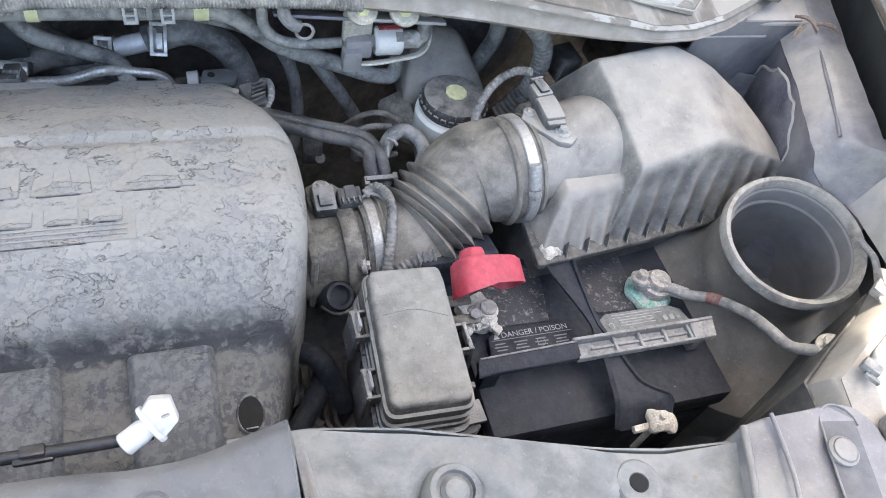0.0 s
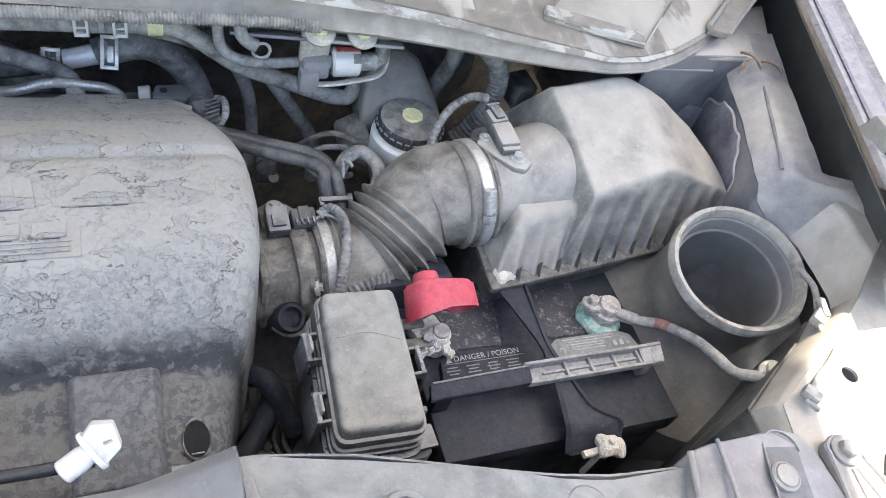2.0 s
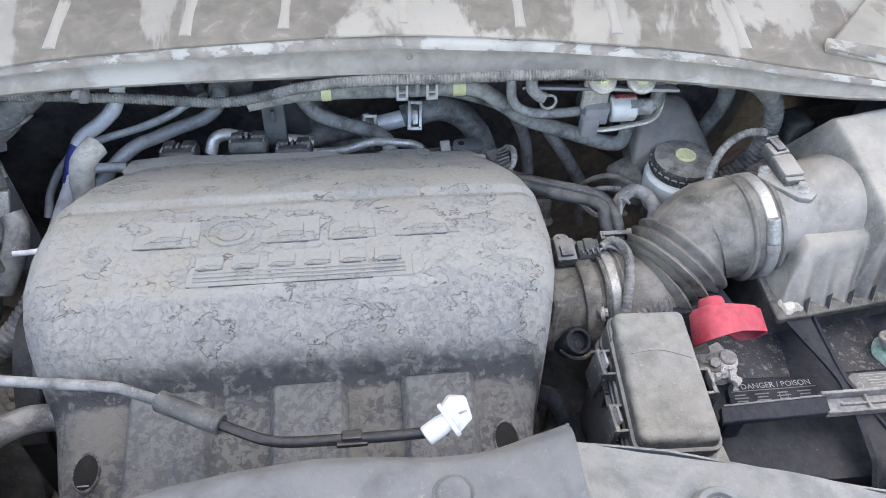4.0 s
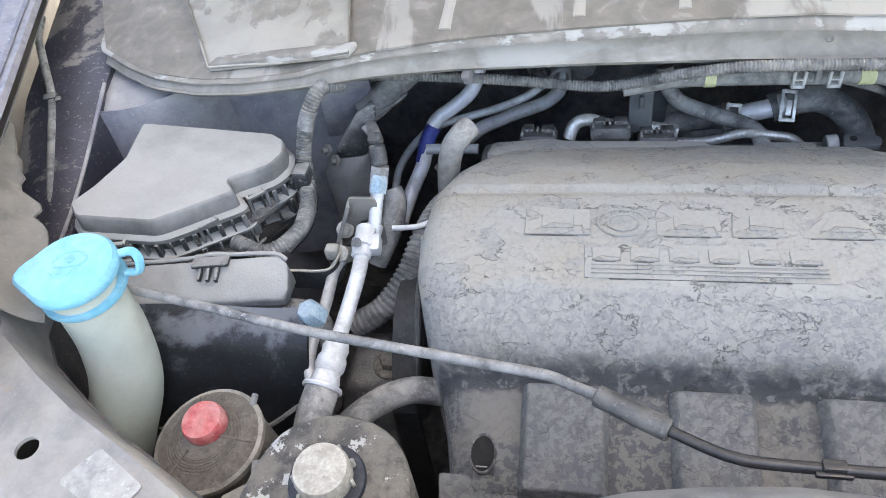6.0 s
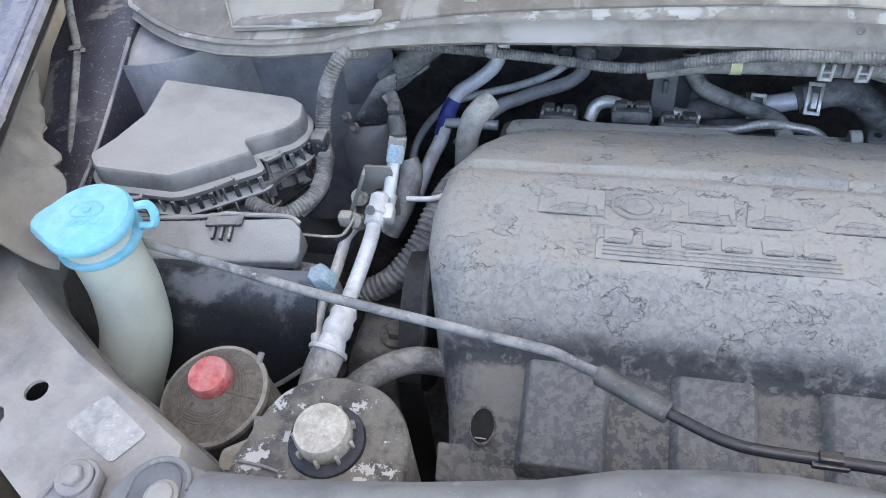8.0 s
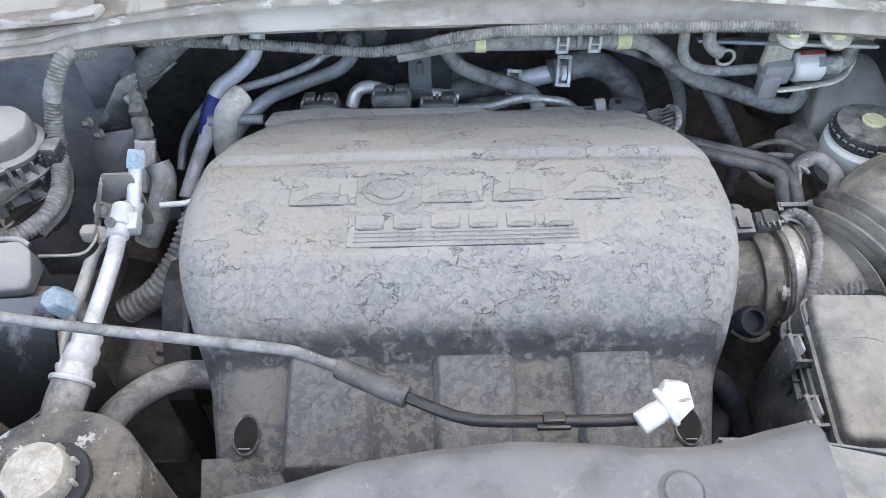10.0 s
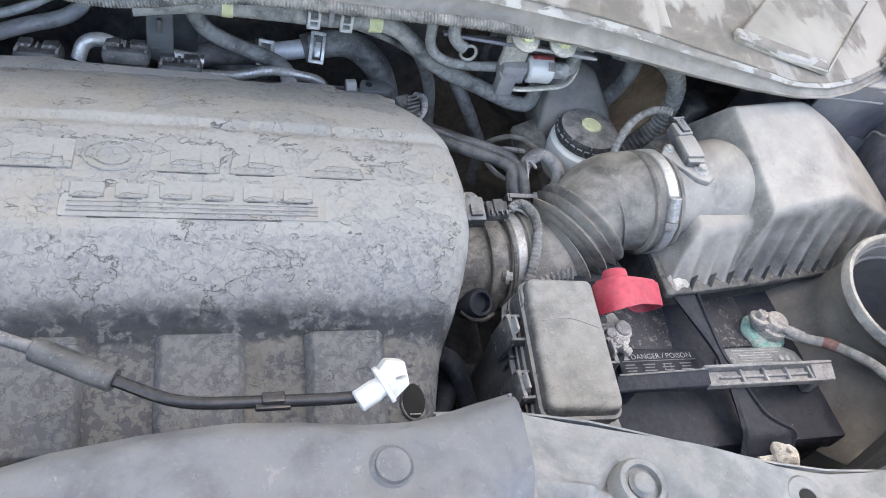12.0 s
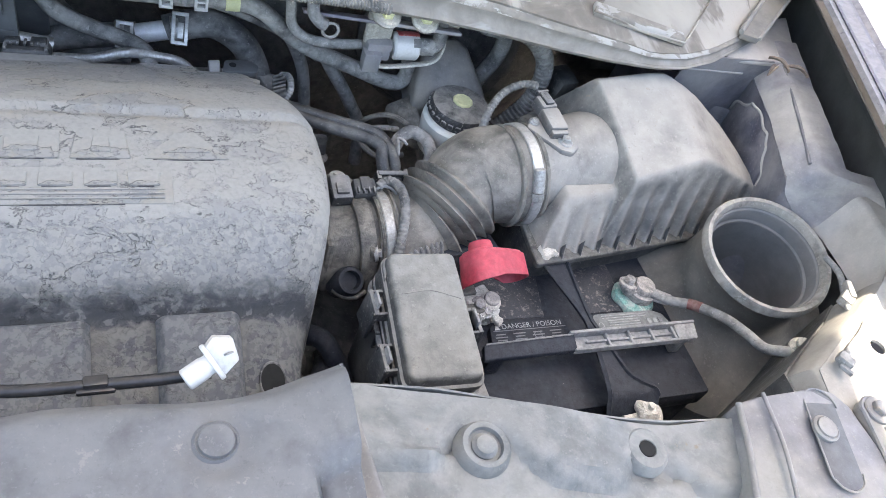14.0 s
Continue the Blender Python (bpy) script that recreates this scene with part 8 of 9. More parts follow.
part("upright", merged(box((-0.319, 0.914, 0.985), (0.024, 0.006, 0.052), 0.002, (-8, 0, 0)), box((-0.319, 0.910, 0.997), (0.005, 0.006, 0.014), 0.0015, (-8, 0, 0)), box((-0.319, 0.9115, 0.972), (0.018, 0.006, 0.003), 0.0008)), M["body_dark"], cb)
hose("fuel_rail", [(-0.392, 0.905, 0.955), (-0.386, 0.912, 0.968), (-0.372, 0.915, 0.972), (-0.35, 0.915, 0.965), (-0.32, 0.915, 0.963), (-0.28, 0.915, 0.956)], 0.0068, M["steel"], "bright bent metal pipe behind the cover", "pipe")
hose("fuel_rail", [(-0.30, 0.912, 0.944), (-0.258, 0.912, 0.944), (-0.240, 0.912, 0.947), (-0.220, 0.912, 0.954), (-0.205, 0.912, 0.955), (-0.186, 0.912, 0.952), (-0.167, 0.912, 0.948), (-0.155, 0.910, 0.938), (-0.15, 0.905, 0.92)], 0.0050, M["steel"], "bright bent metal pipe under the breather hose", "pipe")
hk = thing("hose_bracket", (-0.305, 1.0, 0.90), "dusty blue-grey steel bracket behind the engine", "bracket")
part("strap", merged(box((-0.300, 0.965, 0.955), (0.028, 0.006, 0.075), 0.003, (12, 0, 0)), box((-0.300, 0.952, 0.925), (0.032, 0.02, 0.008), 0.002)), M["body_dark"], hk)
part("eye", lathe([(0.004, -0.002), (0.008, -0.002), (0.008, 0.002), (0.004, 0.002)], along((-0.300, 0.965, 0.985), (-0.300, 0.90, 0.99)), 16), M["plastic"], hk)
manif = thing("inlet_hose_elbow", (-0.25, 0.99, 0.88), "large dark round hose behind the engine", "hose")
part("tube", tube([(-0.305, 1.01, 0.955), (-0.285, 1.0, 0.925), (-0.25, 0.99, 0.905), (-0.21, 0.985, 0.90)], 0.022, 18), M["rubber"], manif)

# ---- air-conditioning line at the front left of the engine ----
acl = thing("ac_suction_line", (-0.575, 0.66, 0.94), "pale oxidised aluminium air-conditioning line with service ports", "pipe")
part("pipe", tube([(-0.581, 0.600, 0.958), (-0.578, 0.625, 0.964), (-0.574, 0.655, 0.972), (-0.571, 0.685, 0.980), (-0.571, 0.705, 0.985)], 0.0069, 18), M["alu_white"], acl)
part("crimp", lathe([(0, 0), (0.0120, 0), (0.0127, 0.004), (0.0108, 0.012), (0.0127, 0.016), (0.0127, 0.024), (0.0108, 0.028), (0.0118, 0.034), (0.0085, 0.042), (0, 0.042)], along((-0.584, 0.582, 0.952), (-0.578, 0.622, 0.963)), 28), M["alu_white"], acl)
part("collar", lathe([(0, 0), (0.0165, 0), (0.0172, 0.002), (0.0165, 0.004), (0, 0.004)], along((-0.585, 0.579, 0.951), (-0.578, 0.622, 0.963)), 28), M["alu_white"], acl)
part("hose", tube([(-0.584, 0.582, 0.952), (-0.588, 0.560, 0.945), (-0.590, 0.540, 0.930), (-0.588, 0.52, 0.90)], 0.0145, 20), M["rubber_grey"], acl)
part("nut_block", merged(rod((-0.5715, 0.698, 0.9835), (-0.5715, 0.730, 0.991), 0.0092, 24, 0.002), rod((-0.5715, 0.708, 0.986), (-0.5715, 0.715, 0.9875), 0.0108, 24, 0.001), box((-0.5665, 0.713, 0.985), (0.022, 0.018, 0.014), 0.003, (12, 0, 5))), M["alu_white"], acl)
# dark disc drawn as the block's unlit bore
part("dark_hole", lathe([(0, 0), (0.0045, 0), (0.0045, 0.0012), (0, 0.0012)], along((-0.5735, 0.7035, 0.998), (-0.575, 0.67, 1.03)), 14), M["dark"], acl)
part("port", merged(rod((-0.566, 0.733, 0.986), (-0.563, 0.760, 1.011), 0.0060, 18, 0.001), rod((-0.570, 0.72, 0.975), (-0.566, 0.738, 0.987), 0.0082, 18, 0.001)), M["alu_white"], acl)
part("service_cap", lathe([(0, 0), (0.0082, 0), (0.0082, 0.010), (0.0076, 0.015), (0.0066, 0.0165), (0, 0.0165)], along((-0.5635, 0.757, 1.008), (-0.5615, 0.773, 1.024)), 6), M["blue_cap"], acl, "pale blue service cap")
thin = thing("ac_liquid_line", (-0.61, 0.65, 0.93), "thin pale aluminium line with a blue service cap", "pipe")
part("pipe", tube([(-0.600, 0.725, 0.955), (-0.606, 0.710, 0.953), (-0.606, 0.690, 0.951), (-0.604, 0.665, 0.953), (-0.607, 0.640, 0.950), (-0.608, 0.615, 0.942), (-0.602, 0.595, 0.935), (-0.598, 0.575, 0.92)], 0.0055, 12), M["alu_white"], thin)
part("head", merged(rod((-0.600, 0.720, 0.965), (-0.596, 0.728, 0.955), 0.008, 14, 0.001), box((-0.608, 0.722, 0.965), (0.014, 0.012, 0.014), 0.003)), M["zinc"], thin)
part("service_cap", lathe([(0, 0), (0.0112, 0), (0.0112, 0.013), (0.0100, 0.018), (0.008, 0.0195), (0, 0.0195)], along((-0.600, 0.640, 0.970), (-0.6055, 0.633, 0.991)), 6), M["blue_cap"], thin, "pale blue service cap")
brk = thing("ac_bracket", (-0.60, 0.74, 0.94), "yellowed steel bracket holding the air-conditioning lines", "bracket")
up = pose(0, 0.745, 0, 90, 0, 0)
saddle = prism(rounded([(-0.614, 0.952), (-0.600, 0.984), (-0.588, 1.014), (-0.563, 1.014), (-0.560, 0.985), (-0.561, 0.952), (-0.570, 0.952), (-0.571, 0.986), (-0.582, 0.986), (-0.590, 0.960)], 0.004, 3), -0.0015, 0.0015, 0.0006)
bmesh.ops.transform(saddle, matrix=up, verts=saddle.verts)
part("saddle", saddle, M["plate_brown"], brk)
part("side_flange", hull([(-0.612, 0.746, 0.956), (-0.599, 0.746, 0.986), (-0.588, 0.746, 1.013), (-0.6125, 0.728, 0.953), (-0.601, 0.730, 0.980), (-0.590, 0.738, 1.008), (-0.609, 0.728, 0.953), (-0.597, 0.730, 0.980), (-0.586, 0.738, 1.008)], 0.0008), M["plate_brown"], brk)
part("tail", sheet(lambda u, v: tuple(curve_points([(-0.605, 0.742, 0.966), (-0.601, 0.728, 0.966), (-0.602, 0.710, 0.964), (-0.611, 0.699, 0.963), (-0.645, 0.697, 0.964)], 6)[round(u * 24)] - Vector((0, 0, 0.024 * v))), 24, 4, 0.002), M["plastic_dusty"], brk)
part("tail_rim", tube([(-0.605, 0.742, 0.967), (-0.601, 0.728, 0.967), (-0.602, 0.710, 0.965), (-0.611, 0.699, 0.964), (-0.645, 0.697, 0.965)], 0.0014, 8), M["zinc"], brk)
bolt("nut", (-0.598, 0.741, 0.976), 0.0050, brk, M["zinc"], (0.2, -0.8, 0.5), h=0.006)
sens = thing("pressure_sensor", (-0.578, 0.82, 0.94), "grey metal pressure sensor with a black plug", "sensor")
part("body", merged(rod((-0.583, 0.812, 0.962), (-0.579, 0.824, 0.985), 0.0105, 6, 0.001), rod((-0.586, 0.800, 0.94), (-0.583, 0.812, 0.962), 0.008, 14, 0.001)), M["steel"], sens)
part("plug", merged(rod((-0.579, 0.824, 0.985), (-0.582, 0.836, 1.003), 0.0085, 14, 0.002), box((-0.584, 0.842, 1.004), (0.014, 0.012, 0.016), 0.003, (20, 0, 0))), M["plastic"], sens)
part("lead", tube([(-0.583, 0.842, 1.006), (-0.592, 0.862, 1.004), (-0.604, 0.885, 0.994), (-0.616, 0.905, 0.985)], 0.0065, 10), M["rubber"], sens)
hose("taped_loom", [(-0.616, 0.915, 0.985), (-0.600, 0.92, 0.995), (-0.582, 0.928, 1.01), (-0.560, 0.94, 1.025), (-0.54, 0.95, 1.04)], 0.0155, M["rubber"], "black taped wire bundle with bare strands", "wiring loom", n=12)
fr = thing("taped_strands", (-0.60, 0.915, 0.985), "frayed pale wire strands in black tape", "wire")
rnd = random.Random(21)
for k in range(6):
    part("strand", tube([(-0.617 + 0.004 * k, 0.905, 0.985 + 0.002 * k), (-0.604 + 0.004 * k, 0.909, 0.990 + 0.003 * (k % 3)), (-0.585 + 0.004 * k, 0.918, 1.004 + 0.002 * (k % 2))], 0.0019, 6), M["loom"], fr)
kb = thing("kick_bracket", (-0.63, 0.86, 0.85), "tall dusty dark steel bracket beside the relay box", "bracket")
part("column", hull([(-0.657, 0.858, 0.946), (-0.628, 0.852, 0.941), (-0.648, 0.862, 0.962), (-0.606, 0.864, 0.966), (-0.636, 0.852, 0.872), (-0.656, 0.858, 0.870), (-0.657, 0.89, 0.94), (-0.606, 0.89, 0.955), (-0.62, 0.88, 0.86), (-0.655, 0.88, 0.86)], 0.003), M["plate"], kb)
part("neck", hull([(-0.648, 0.860, 0.962), (-0.632, 0.858, 0.978), (-0.604, 0.862, 0.968), (-0.612, 0.872, 1.014), (-0.600, 0.874, 1.022), (-0.586, 0.874, 1.026), (-0.590, 0.870, 0.99), (-0.64, 0.885, 0.96), (-0.60, 0.89, 0.99), (-0.595, 0.89, 1.02)], 0.004), M["plastic_dusty"], kb)
for dx, dz in ((0.0, 0.0), (0.006, -0.014)):
    bolt("stud", (-0.643 + dx, 0.853, 0.982 + dz), 0.0036, kb, M["plate_brown"], (-0.5, -0.6, 0.3), h=0.007)
part("lead", tube([(-0.600, 0.862, 1.005), (-0.592, 0.855, 1.0), (-0.584, 0.848, 0.992), (-0.579, 0.842, 0.984)], 0.0045, 10), M["plastic_dusty"], kb)
part("rear_panel", hull([(-0.655, 0.895, 1.03), (-0.60, 0.91, 1.06), (-0.605, 0.93, 0.99), (-0.65, 0.92, 0.97), (-0.66, 0.90, 0.96), (-0.61, 0.93, 0.95)], 0.004), M["body_in"], kb)

hose("belt_side_hose", [(-0.565, 0.800, 0.975), (-0.560, 0.790, 0.962), (-0.565, 0.770, 0.945), (-0.58, 0.75, 0.92)], 0.0115, M["rubber"], "short black rubber hose under the service port", "hose")
hose("engine_loom", [(-0.500, 0.835, 0.945), (-0.520, 0.80, 0.945), (-0.532, 0.765, 0.938), (-0.545, 0.735, 0.918), (-0.57, 0.71, 0.895), (-0.60, 0.70, 0.88)], 0.0125, M["rubber"], "black taped loom beside the engine cover", "wiring loom", 0.006, 14)
hose("dipstick_tube", [(-0.56, 0.765, 0.955), (-0.535, 0.768, 0.955), (-0.515, 0.78, 0.955)], 0.0028, M["alu"], "thin bright metal tube", "pipe")
hose("radiator_hose", [(-0.590, 0.545, 0.885), (-0.575, 0.575, 0.897), (-0.553, 0.598, 0.902), (-0.525, 0.614, 0.902), (-0.495, 0.618, 0.895), (-0.46, 0.62, 0.88)], 0.0122, M["rubber_grey"], "thick dusty black radiator hose", "hose", n=20)
belt = thing("drive_belt", (-0.535, 0.68, 0.70), "black rubber drive belt beside the engine cover", "belt")
part("band", sheet(lambda u, v: (-0.548 + 0.024 * v, 0.62 + 0.14 * u, 0.865 + 0.07 * math.sin(u * 2.6) - 0.01), 26, 5, 0.004), M["belt"], belt)
part("run", sheet(lambda u, v: (-0.548 + 0.024 * v, 0.618 - 0.006 * u, 0.856 - 0.30 * u), 8, 5, 0.004), M["belt"], belt)
part("guard_edge", tube([(-0.522, 0.62, 0.88), (-0.522, 0.66, 0.925), (-0.524, 0.71, 0.945), (-0.522, 0.76, 0.945)], 0.003, 8), M["plastic"], belt)
part("pulley", lathe([(0, 0), (0.05, 0), (0.055, 0.004), (0.055, 0.02), (0.05, 0.024), (0, 0.024)], along((-0.55, 0.69, 0.83), (-0.52, 0.69, 0.83)), 36), M["dark"], belt)
mnt = thing("engine_mount", (-0.575, 0.67, 0.80), "dark cast engine mount with a large bolt", "engine mount")
part("casting", hull([(-0.60, 0.64, 0.862), (-0.55, 0.64, 0.866), (-0.55, 0.71, 0.862), (-0.60, 0.71, 0.858), (-0.63, 0.60, 0.76), (-0.55, 0.60, 0.76), (-0.55, 0.73, 0.76), (-0.63, 0.73, 0.76)], 0.008), M["dark"], mnt)
bolt("bolt", (-0.558, 0.665, 0.867), 0.010, mnt, M["dark_cast"], h=0.010)
part("tag", box((-0.5285, 0.752, 0.942), (0.003, 0.02, 0.012), 0.001, (35, 0, 0)), M["label_white"], belt)

# ---- relay box ----
pdc = thing("relay_box", (-0.75, 0.745, 0.96), "black relay box with a large dusty grey lid and clips", "fuse box")
PZ = lambda x, y: 1.0435 - 0.20 * (x + 0.74) + 0.02 * (y - 0.74)
PL = [(-0.801, 0.803), (-0.680, 0.816), (-0.668, 0.810), (-0.664, 0.792), (-0.671, 0.774), (-0.701, 0.748), (-0.700, 0.741), (-0.692, 0.733), (-0.731, 0.697), (-0.746, 0.684), (-0.808, 0.676), (-0.818, 0.688), (-0.808, 0.712), (-0.797, 0.752)]
part("lid", stepped(PL, 0.003, [(0.003, 0.019), (0.0022, 0.004), (0.0005, 0.0008), (-0.003, 0.0)], PZ), M["lid_grey"], pdc, "dusty grey lid")
part("rim", stepped(PL, 0.004, [(0.007, 0.0265), (0.008, 0.0255), (0.008, 0.0215), (0.006, 0.0195), (0.002, 0.0190)], PZ), M["lid_grey"], pdc)
part("body", stepped(PL, 0.003, [(-0.006, 0.12), (0.0, 0.0265)], PZ), M["plastic"], pdc)
part("ledge", stepped(PL, 0.004, [(0.0095, 0.0445), (0.0105, 0.0435), (0.0105, 0.0415), (0.0090, 0.0405)], PZ), M["lid_grey"], pdc)
part("skirt", stepped(PL, 0.004, [(0.0125, 0.0660), (0.0125, 0.0625), (0.011, 0.0615)], PZ), M["plastic_dusty"], pdc)
EDGE = grown(PL, 0.0055)[1:11]
LOW = grown(PL, 0.0085)[1:11]
for i in range(len(EDGE) - 1):
    for row, (line, drop, tall, gap) in enumerate(((EDGE, 0.034, 0.015, 0.011), (LOW, 0.053, 0.019, 0.016))):
        p, q = Vector(line[i]), Vector(line[i + 1])
        n = max(1, round((q - p).length / gap))
        deg = math.degrees(math.atan2((q - p).y, (q - p).x))
        for k in range(n):
            c = p.lerp(q, (k + 0.5) / n)
            part("rib", box((c.x, c.y, PZ(c.x, c.y) - drop), (0.0018 if (k + row) % 2 else 0.0042, 0.007, tall), 0.0005, (0, 0, deg), 1), M["lid_grey"] if (k + i + row) % 3 == 0 else M["plastic_dusty"], pdc)
for (cx, cy, deg) in ((-0.686, 0.7565, 45), (-0.7165, 0.7125, 42), (-0.781, 0.674, 8)):
    m = pose(cx, cy, PZ(cx, cy) - 0.033, 0, 0, deg)
    bits = [box((dx, -0.0065, 0), (0.003, 0.006, 0.026), 0.0007, (0, 0, 0), 1) for dx in (-0.009, 0.009)] + [box((0, -0.0075, 0.010), (0.021, 0.004, 0.004), 0.0007, (0, 0, 0), 1), box((0, -0.0075, -0.011), (0.021, 0.004, 0.003), 0.0007, (0, 0, 0), 1)]
    cl_bm = merged(*bits)
    bmesh.ops.transform(cl_bm, matrix=m, verts=cl_bm.verts)
    part("latch", cl_bm, M["lid_grey"], pdc, "dusty square latch frame")
part("side_frame", merged(tube([(-0.645, 0.795, 0.995), (-0.642, 0.785, 0.975), (-0.648, 0.765, 0.955), (-0.665, 0.74, 0.945)], 0.005, 8), box((-0.648, 0.790, 1.0), (0.016, 0.018, 0.022), 0.003)), M["plastic_dusty"], pdc)

# ---- black box and belly in front of it ----
bx = thing("charcoal_box", (-0.70, 0.64, 0.80), "dusty black plastic box with a rounded belly", "plastic box")
part("top", hull([(-0.800, 0.660, 1.004), (-0.640, 0.684, 1.001), (-0.631, 0.676, 0.998), (-0.628, 0.656, 0.986), (-0.634, 0.650, 0.980), (-0.79, 0.632, 0.985), (-0.80, 0.66, 0.972), (-0.63, 0.68, 0.97), (-0.63, 0.650, 0.97), (-0.79, 0.632, 0.972)], 0.004, 3), M["lid_grey"], bx)
part("rim", tube([(-0.805, 0.661, 1.004), (-0.72, 0.6735, 1.004), (-0.70, 0.6765, 1.007), (-0.68, 0.680, 1.004), (-0.645, 0.6845, 1.001), (-0.632, 0.680, 0.998)], 0.0022, 8), M["lid_grey"], bx)
part("tab", merged(box((-0.699, 0.672, 1.004), (0.034, 0.016, 0.004), 0.0015, (0, 0, 8)), *[box((-0.707 + 0.008 * k, 0.661, 1.000), (0.003, 0.018, 0.005), 0.0008, (10, 0, 8)) for k in range(3)]), M["plastic_dusty"], bx)
def belly(u, v):
    x = -0.83 + 0.225 * u
    a = v * 2.3
    return (x, 0.645 - 0.05 * math.sin(a) - 0.012 * v, 0.978 - 0.035 * v - 0.075 * (1 - math.cos(a)) + 0.006 * math.sin(u * 6))
part("belly", sheet(belly, 20, 16, 0.003), M["gloss_black"], bx)
part("end", hull([(-0.608, 0.645, 0.95), (-0.606, 0.60, 0.93), (-0.606, 0.585, 0.87), (-0.606, 0.64, 0.83), (-0.612, 0.645, 0.95), (-0.612, 0.60, 0.93), (-0.612, 0.585, 0.87), (-0.612, 0.64, 0.83)], 0.001), M["plastic"], bx)
part("seam", tube([(-0.80, 0.585, 0.862), (-0.72, 0.575, 0.865), (-0.66, 0.578, 0.88), (-0.615, 0.59, 0.91)], 0.0025, 6), M["plastic_dusty"], bx)
part("side_pipe", tube([(-0.64, 0.66, 0.955), (-0.622, 0.66, 0.952), (-0.608, 0.655, 0.945), (-0.60, 0.64, 0.93)], 0.010, 12), M["rubber"], bx)

# ---- washer filler ----
wf = thing("washer_filler", (-0.76, 0.575, 0.78), "milky washer filler neck with a sky blue cap", "washer filler")
part("neck", axis_tube([(-0.7495, 0.5865, 1.083), (-0.748, 0.585, 1.050), (-0.746, 0.580, 1.01), (-0.750, 0.567, 0.965), (-0.767, 0.547, 0.92), (-0.79, 0.535, 0.87), (-0.81, 0.53, 0.80)], [0.0268, 0.0268, 0.0278, 0.0292, 0.0295, 0.0295, 0.0295], 10, 32), M["milky"], wf)
wm = along((-0.7495, 0.589, 1.064), (-0.7495 + 0.001, 0.586 - 0.001, 1.12))
part("collar", lathe([(0.024, -0.003), (0.0325, -0.003), (0.0335, -0.001), (0.0330, 0.003), (0.024, 0.003)], wm, 40), M["blue"], wf)
part("cap", lathe([(0, 0.014), (0.033, 0.014), (0.0345, 0.016), (0.0345, 0.021), (0.032, 0.0245), (0.020, 0.0255), (0, 0.0255)], wm, 44, lambda k: 1 + 0.30 * math.exp(-((((k - 0.50) + 0.5) % 1.0 - 0.5) / 0.055) ** 2)), M["blue"], wf, "sky blue pointed cap")
part("hinge", tube([wm @ Vector((0.030, 0.010, 0.018)), wm @ Vector((0.042, 0.011, 0.018)), wm @ Vector((0.046, 0.007, 0.012)), wm @ Vector((0.043, 0.003, 0.004)), wm @ Vector((0.033, 0.003, 0.004))], 0.0038, 8, 8, 0.8), M["blue"], wf)
part("emblem", merged(sweep(curve_points([wm @ Vector((-0.013, 0.004, 0.0258)), wm @ Vector((-0.006, 0.012, 0.0258)), wm @ Vector((0.006, 0.012, 0.0258)), wm @ Vector((0.013, 0.004, 0.0258)), wm @ Vector((0.008, -0.001, 0.0258)), wm @ Vector((-0.008, -0.001, 0.0258)), wm @ Vector((-0.013, 0.004, 0.0258))], 4), 0.0009, 6), sweep(curve_points([wm @ Vector((-0.013, -0.006, 0.0258)), wm @ Vector((-0.009, -0.010, 0.0258)), wm @ Vector((-0.004, -0.006, 0.0258)), wm @ Vector((0.0, -0.010, 0.0258)), wm @ Vector((0.004, -0.006, 0.0258)), wm @ Vector((0.009, -0.010, 0.0258)), wm @ Vector((0.013, -0.006, 0.0258))], 4), 0.0009, 6), lathe([(0.002, 0), (0.0034, 0), (0.0034, 0.001), (0.002, 0.001)], wm @ Matrix.Translation((0, 0.005, 0.0253)), 14)), M["blue"], wf, "raised washer symbol")

# ---- power steering bottle ----
ps = thing("power_steering_reservoir", (-0.64, 0.503, 0.90), "grimy brown fluid bottle with a faded red cap", "fluid reservoir")
psm = along((-0.636, 0.513, 0.905), (-0.642, 0.505, 1.0))
part("bottle", lathe([(0, 0.0), (0.034, 0.0), (0.0385, 0.01), (0.0395, 0.084), (0.0385, 0.090), (0.034, 0.093), (0.024, 0.096), (0.014, 0.098), (0, 0.099)], psm, 44), M["res_brown"], ps)
part("seam", lathe([(0.0385, 0.083), (0.0415, 0.084), (0.0420, 0.0865), (0.0415, 0.089), (0.0385, 0.090)], psm, 44), M["duct"], ps)
for k in range(9):
    part("ridge", lathe([(0.0183 + 0.0020 * k, 0.0972 - 0.00011 * k * k), (0.0188 + 0.0020 * k, 0.0976 - 0.00011 * k * k), (0.0194 + 0.0020 * k, 0.0970 - 0.00011 * k * k)], psm, 44), M["res_brown"], ps)
for k in range(3):
    a = 0.6 + 2.1 * k
    part("rib", rod(psm @ Vector((0.014 * math.cos(a), 0.014 * math.sin(a), 0.0985)), psm @ Vector((0.036 * math.cos(a), 0.036 * math.sin(a), 0.0925)), 0.0012, 6), M["res_brown"], ps)
part("cap", lathe([(0, 0.092), (0.0150, 0.092), (0.0160, 0.096), (0.0160, 0.1045), (0.0145, 0.108), (0, 0.1085)], psm @ Matrix.Translation((-0.004, 0.006, 0)), 36), M["red_cap"], ps, "faded red cap")
part("tang", rod(psm @ Vector((0.004, 0.034, 0.084)), psm @ Vector((0.002, 0.045, 0.094)), 0.0025, 8), M["plate"], ps)
psb = thing("reservoir_bracket", (-0.60, 0.465, 0.95), "dusty brown steel bracket between the bottles", "bracket")
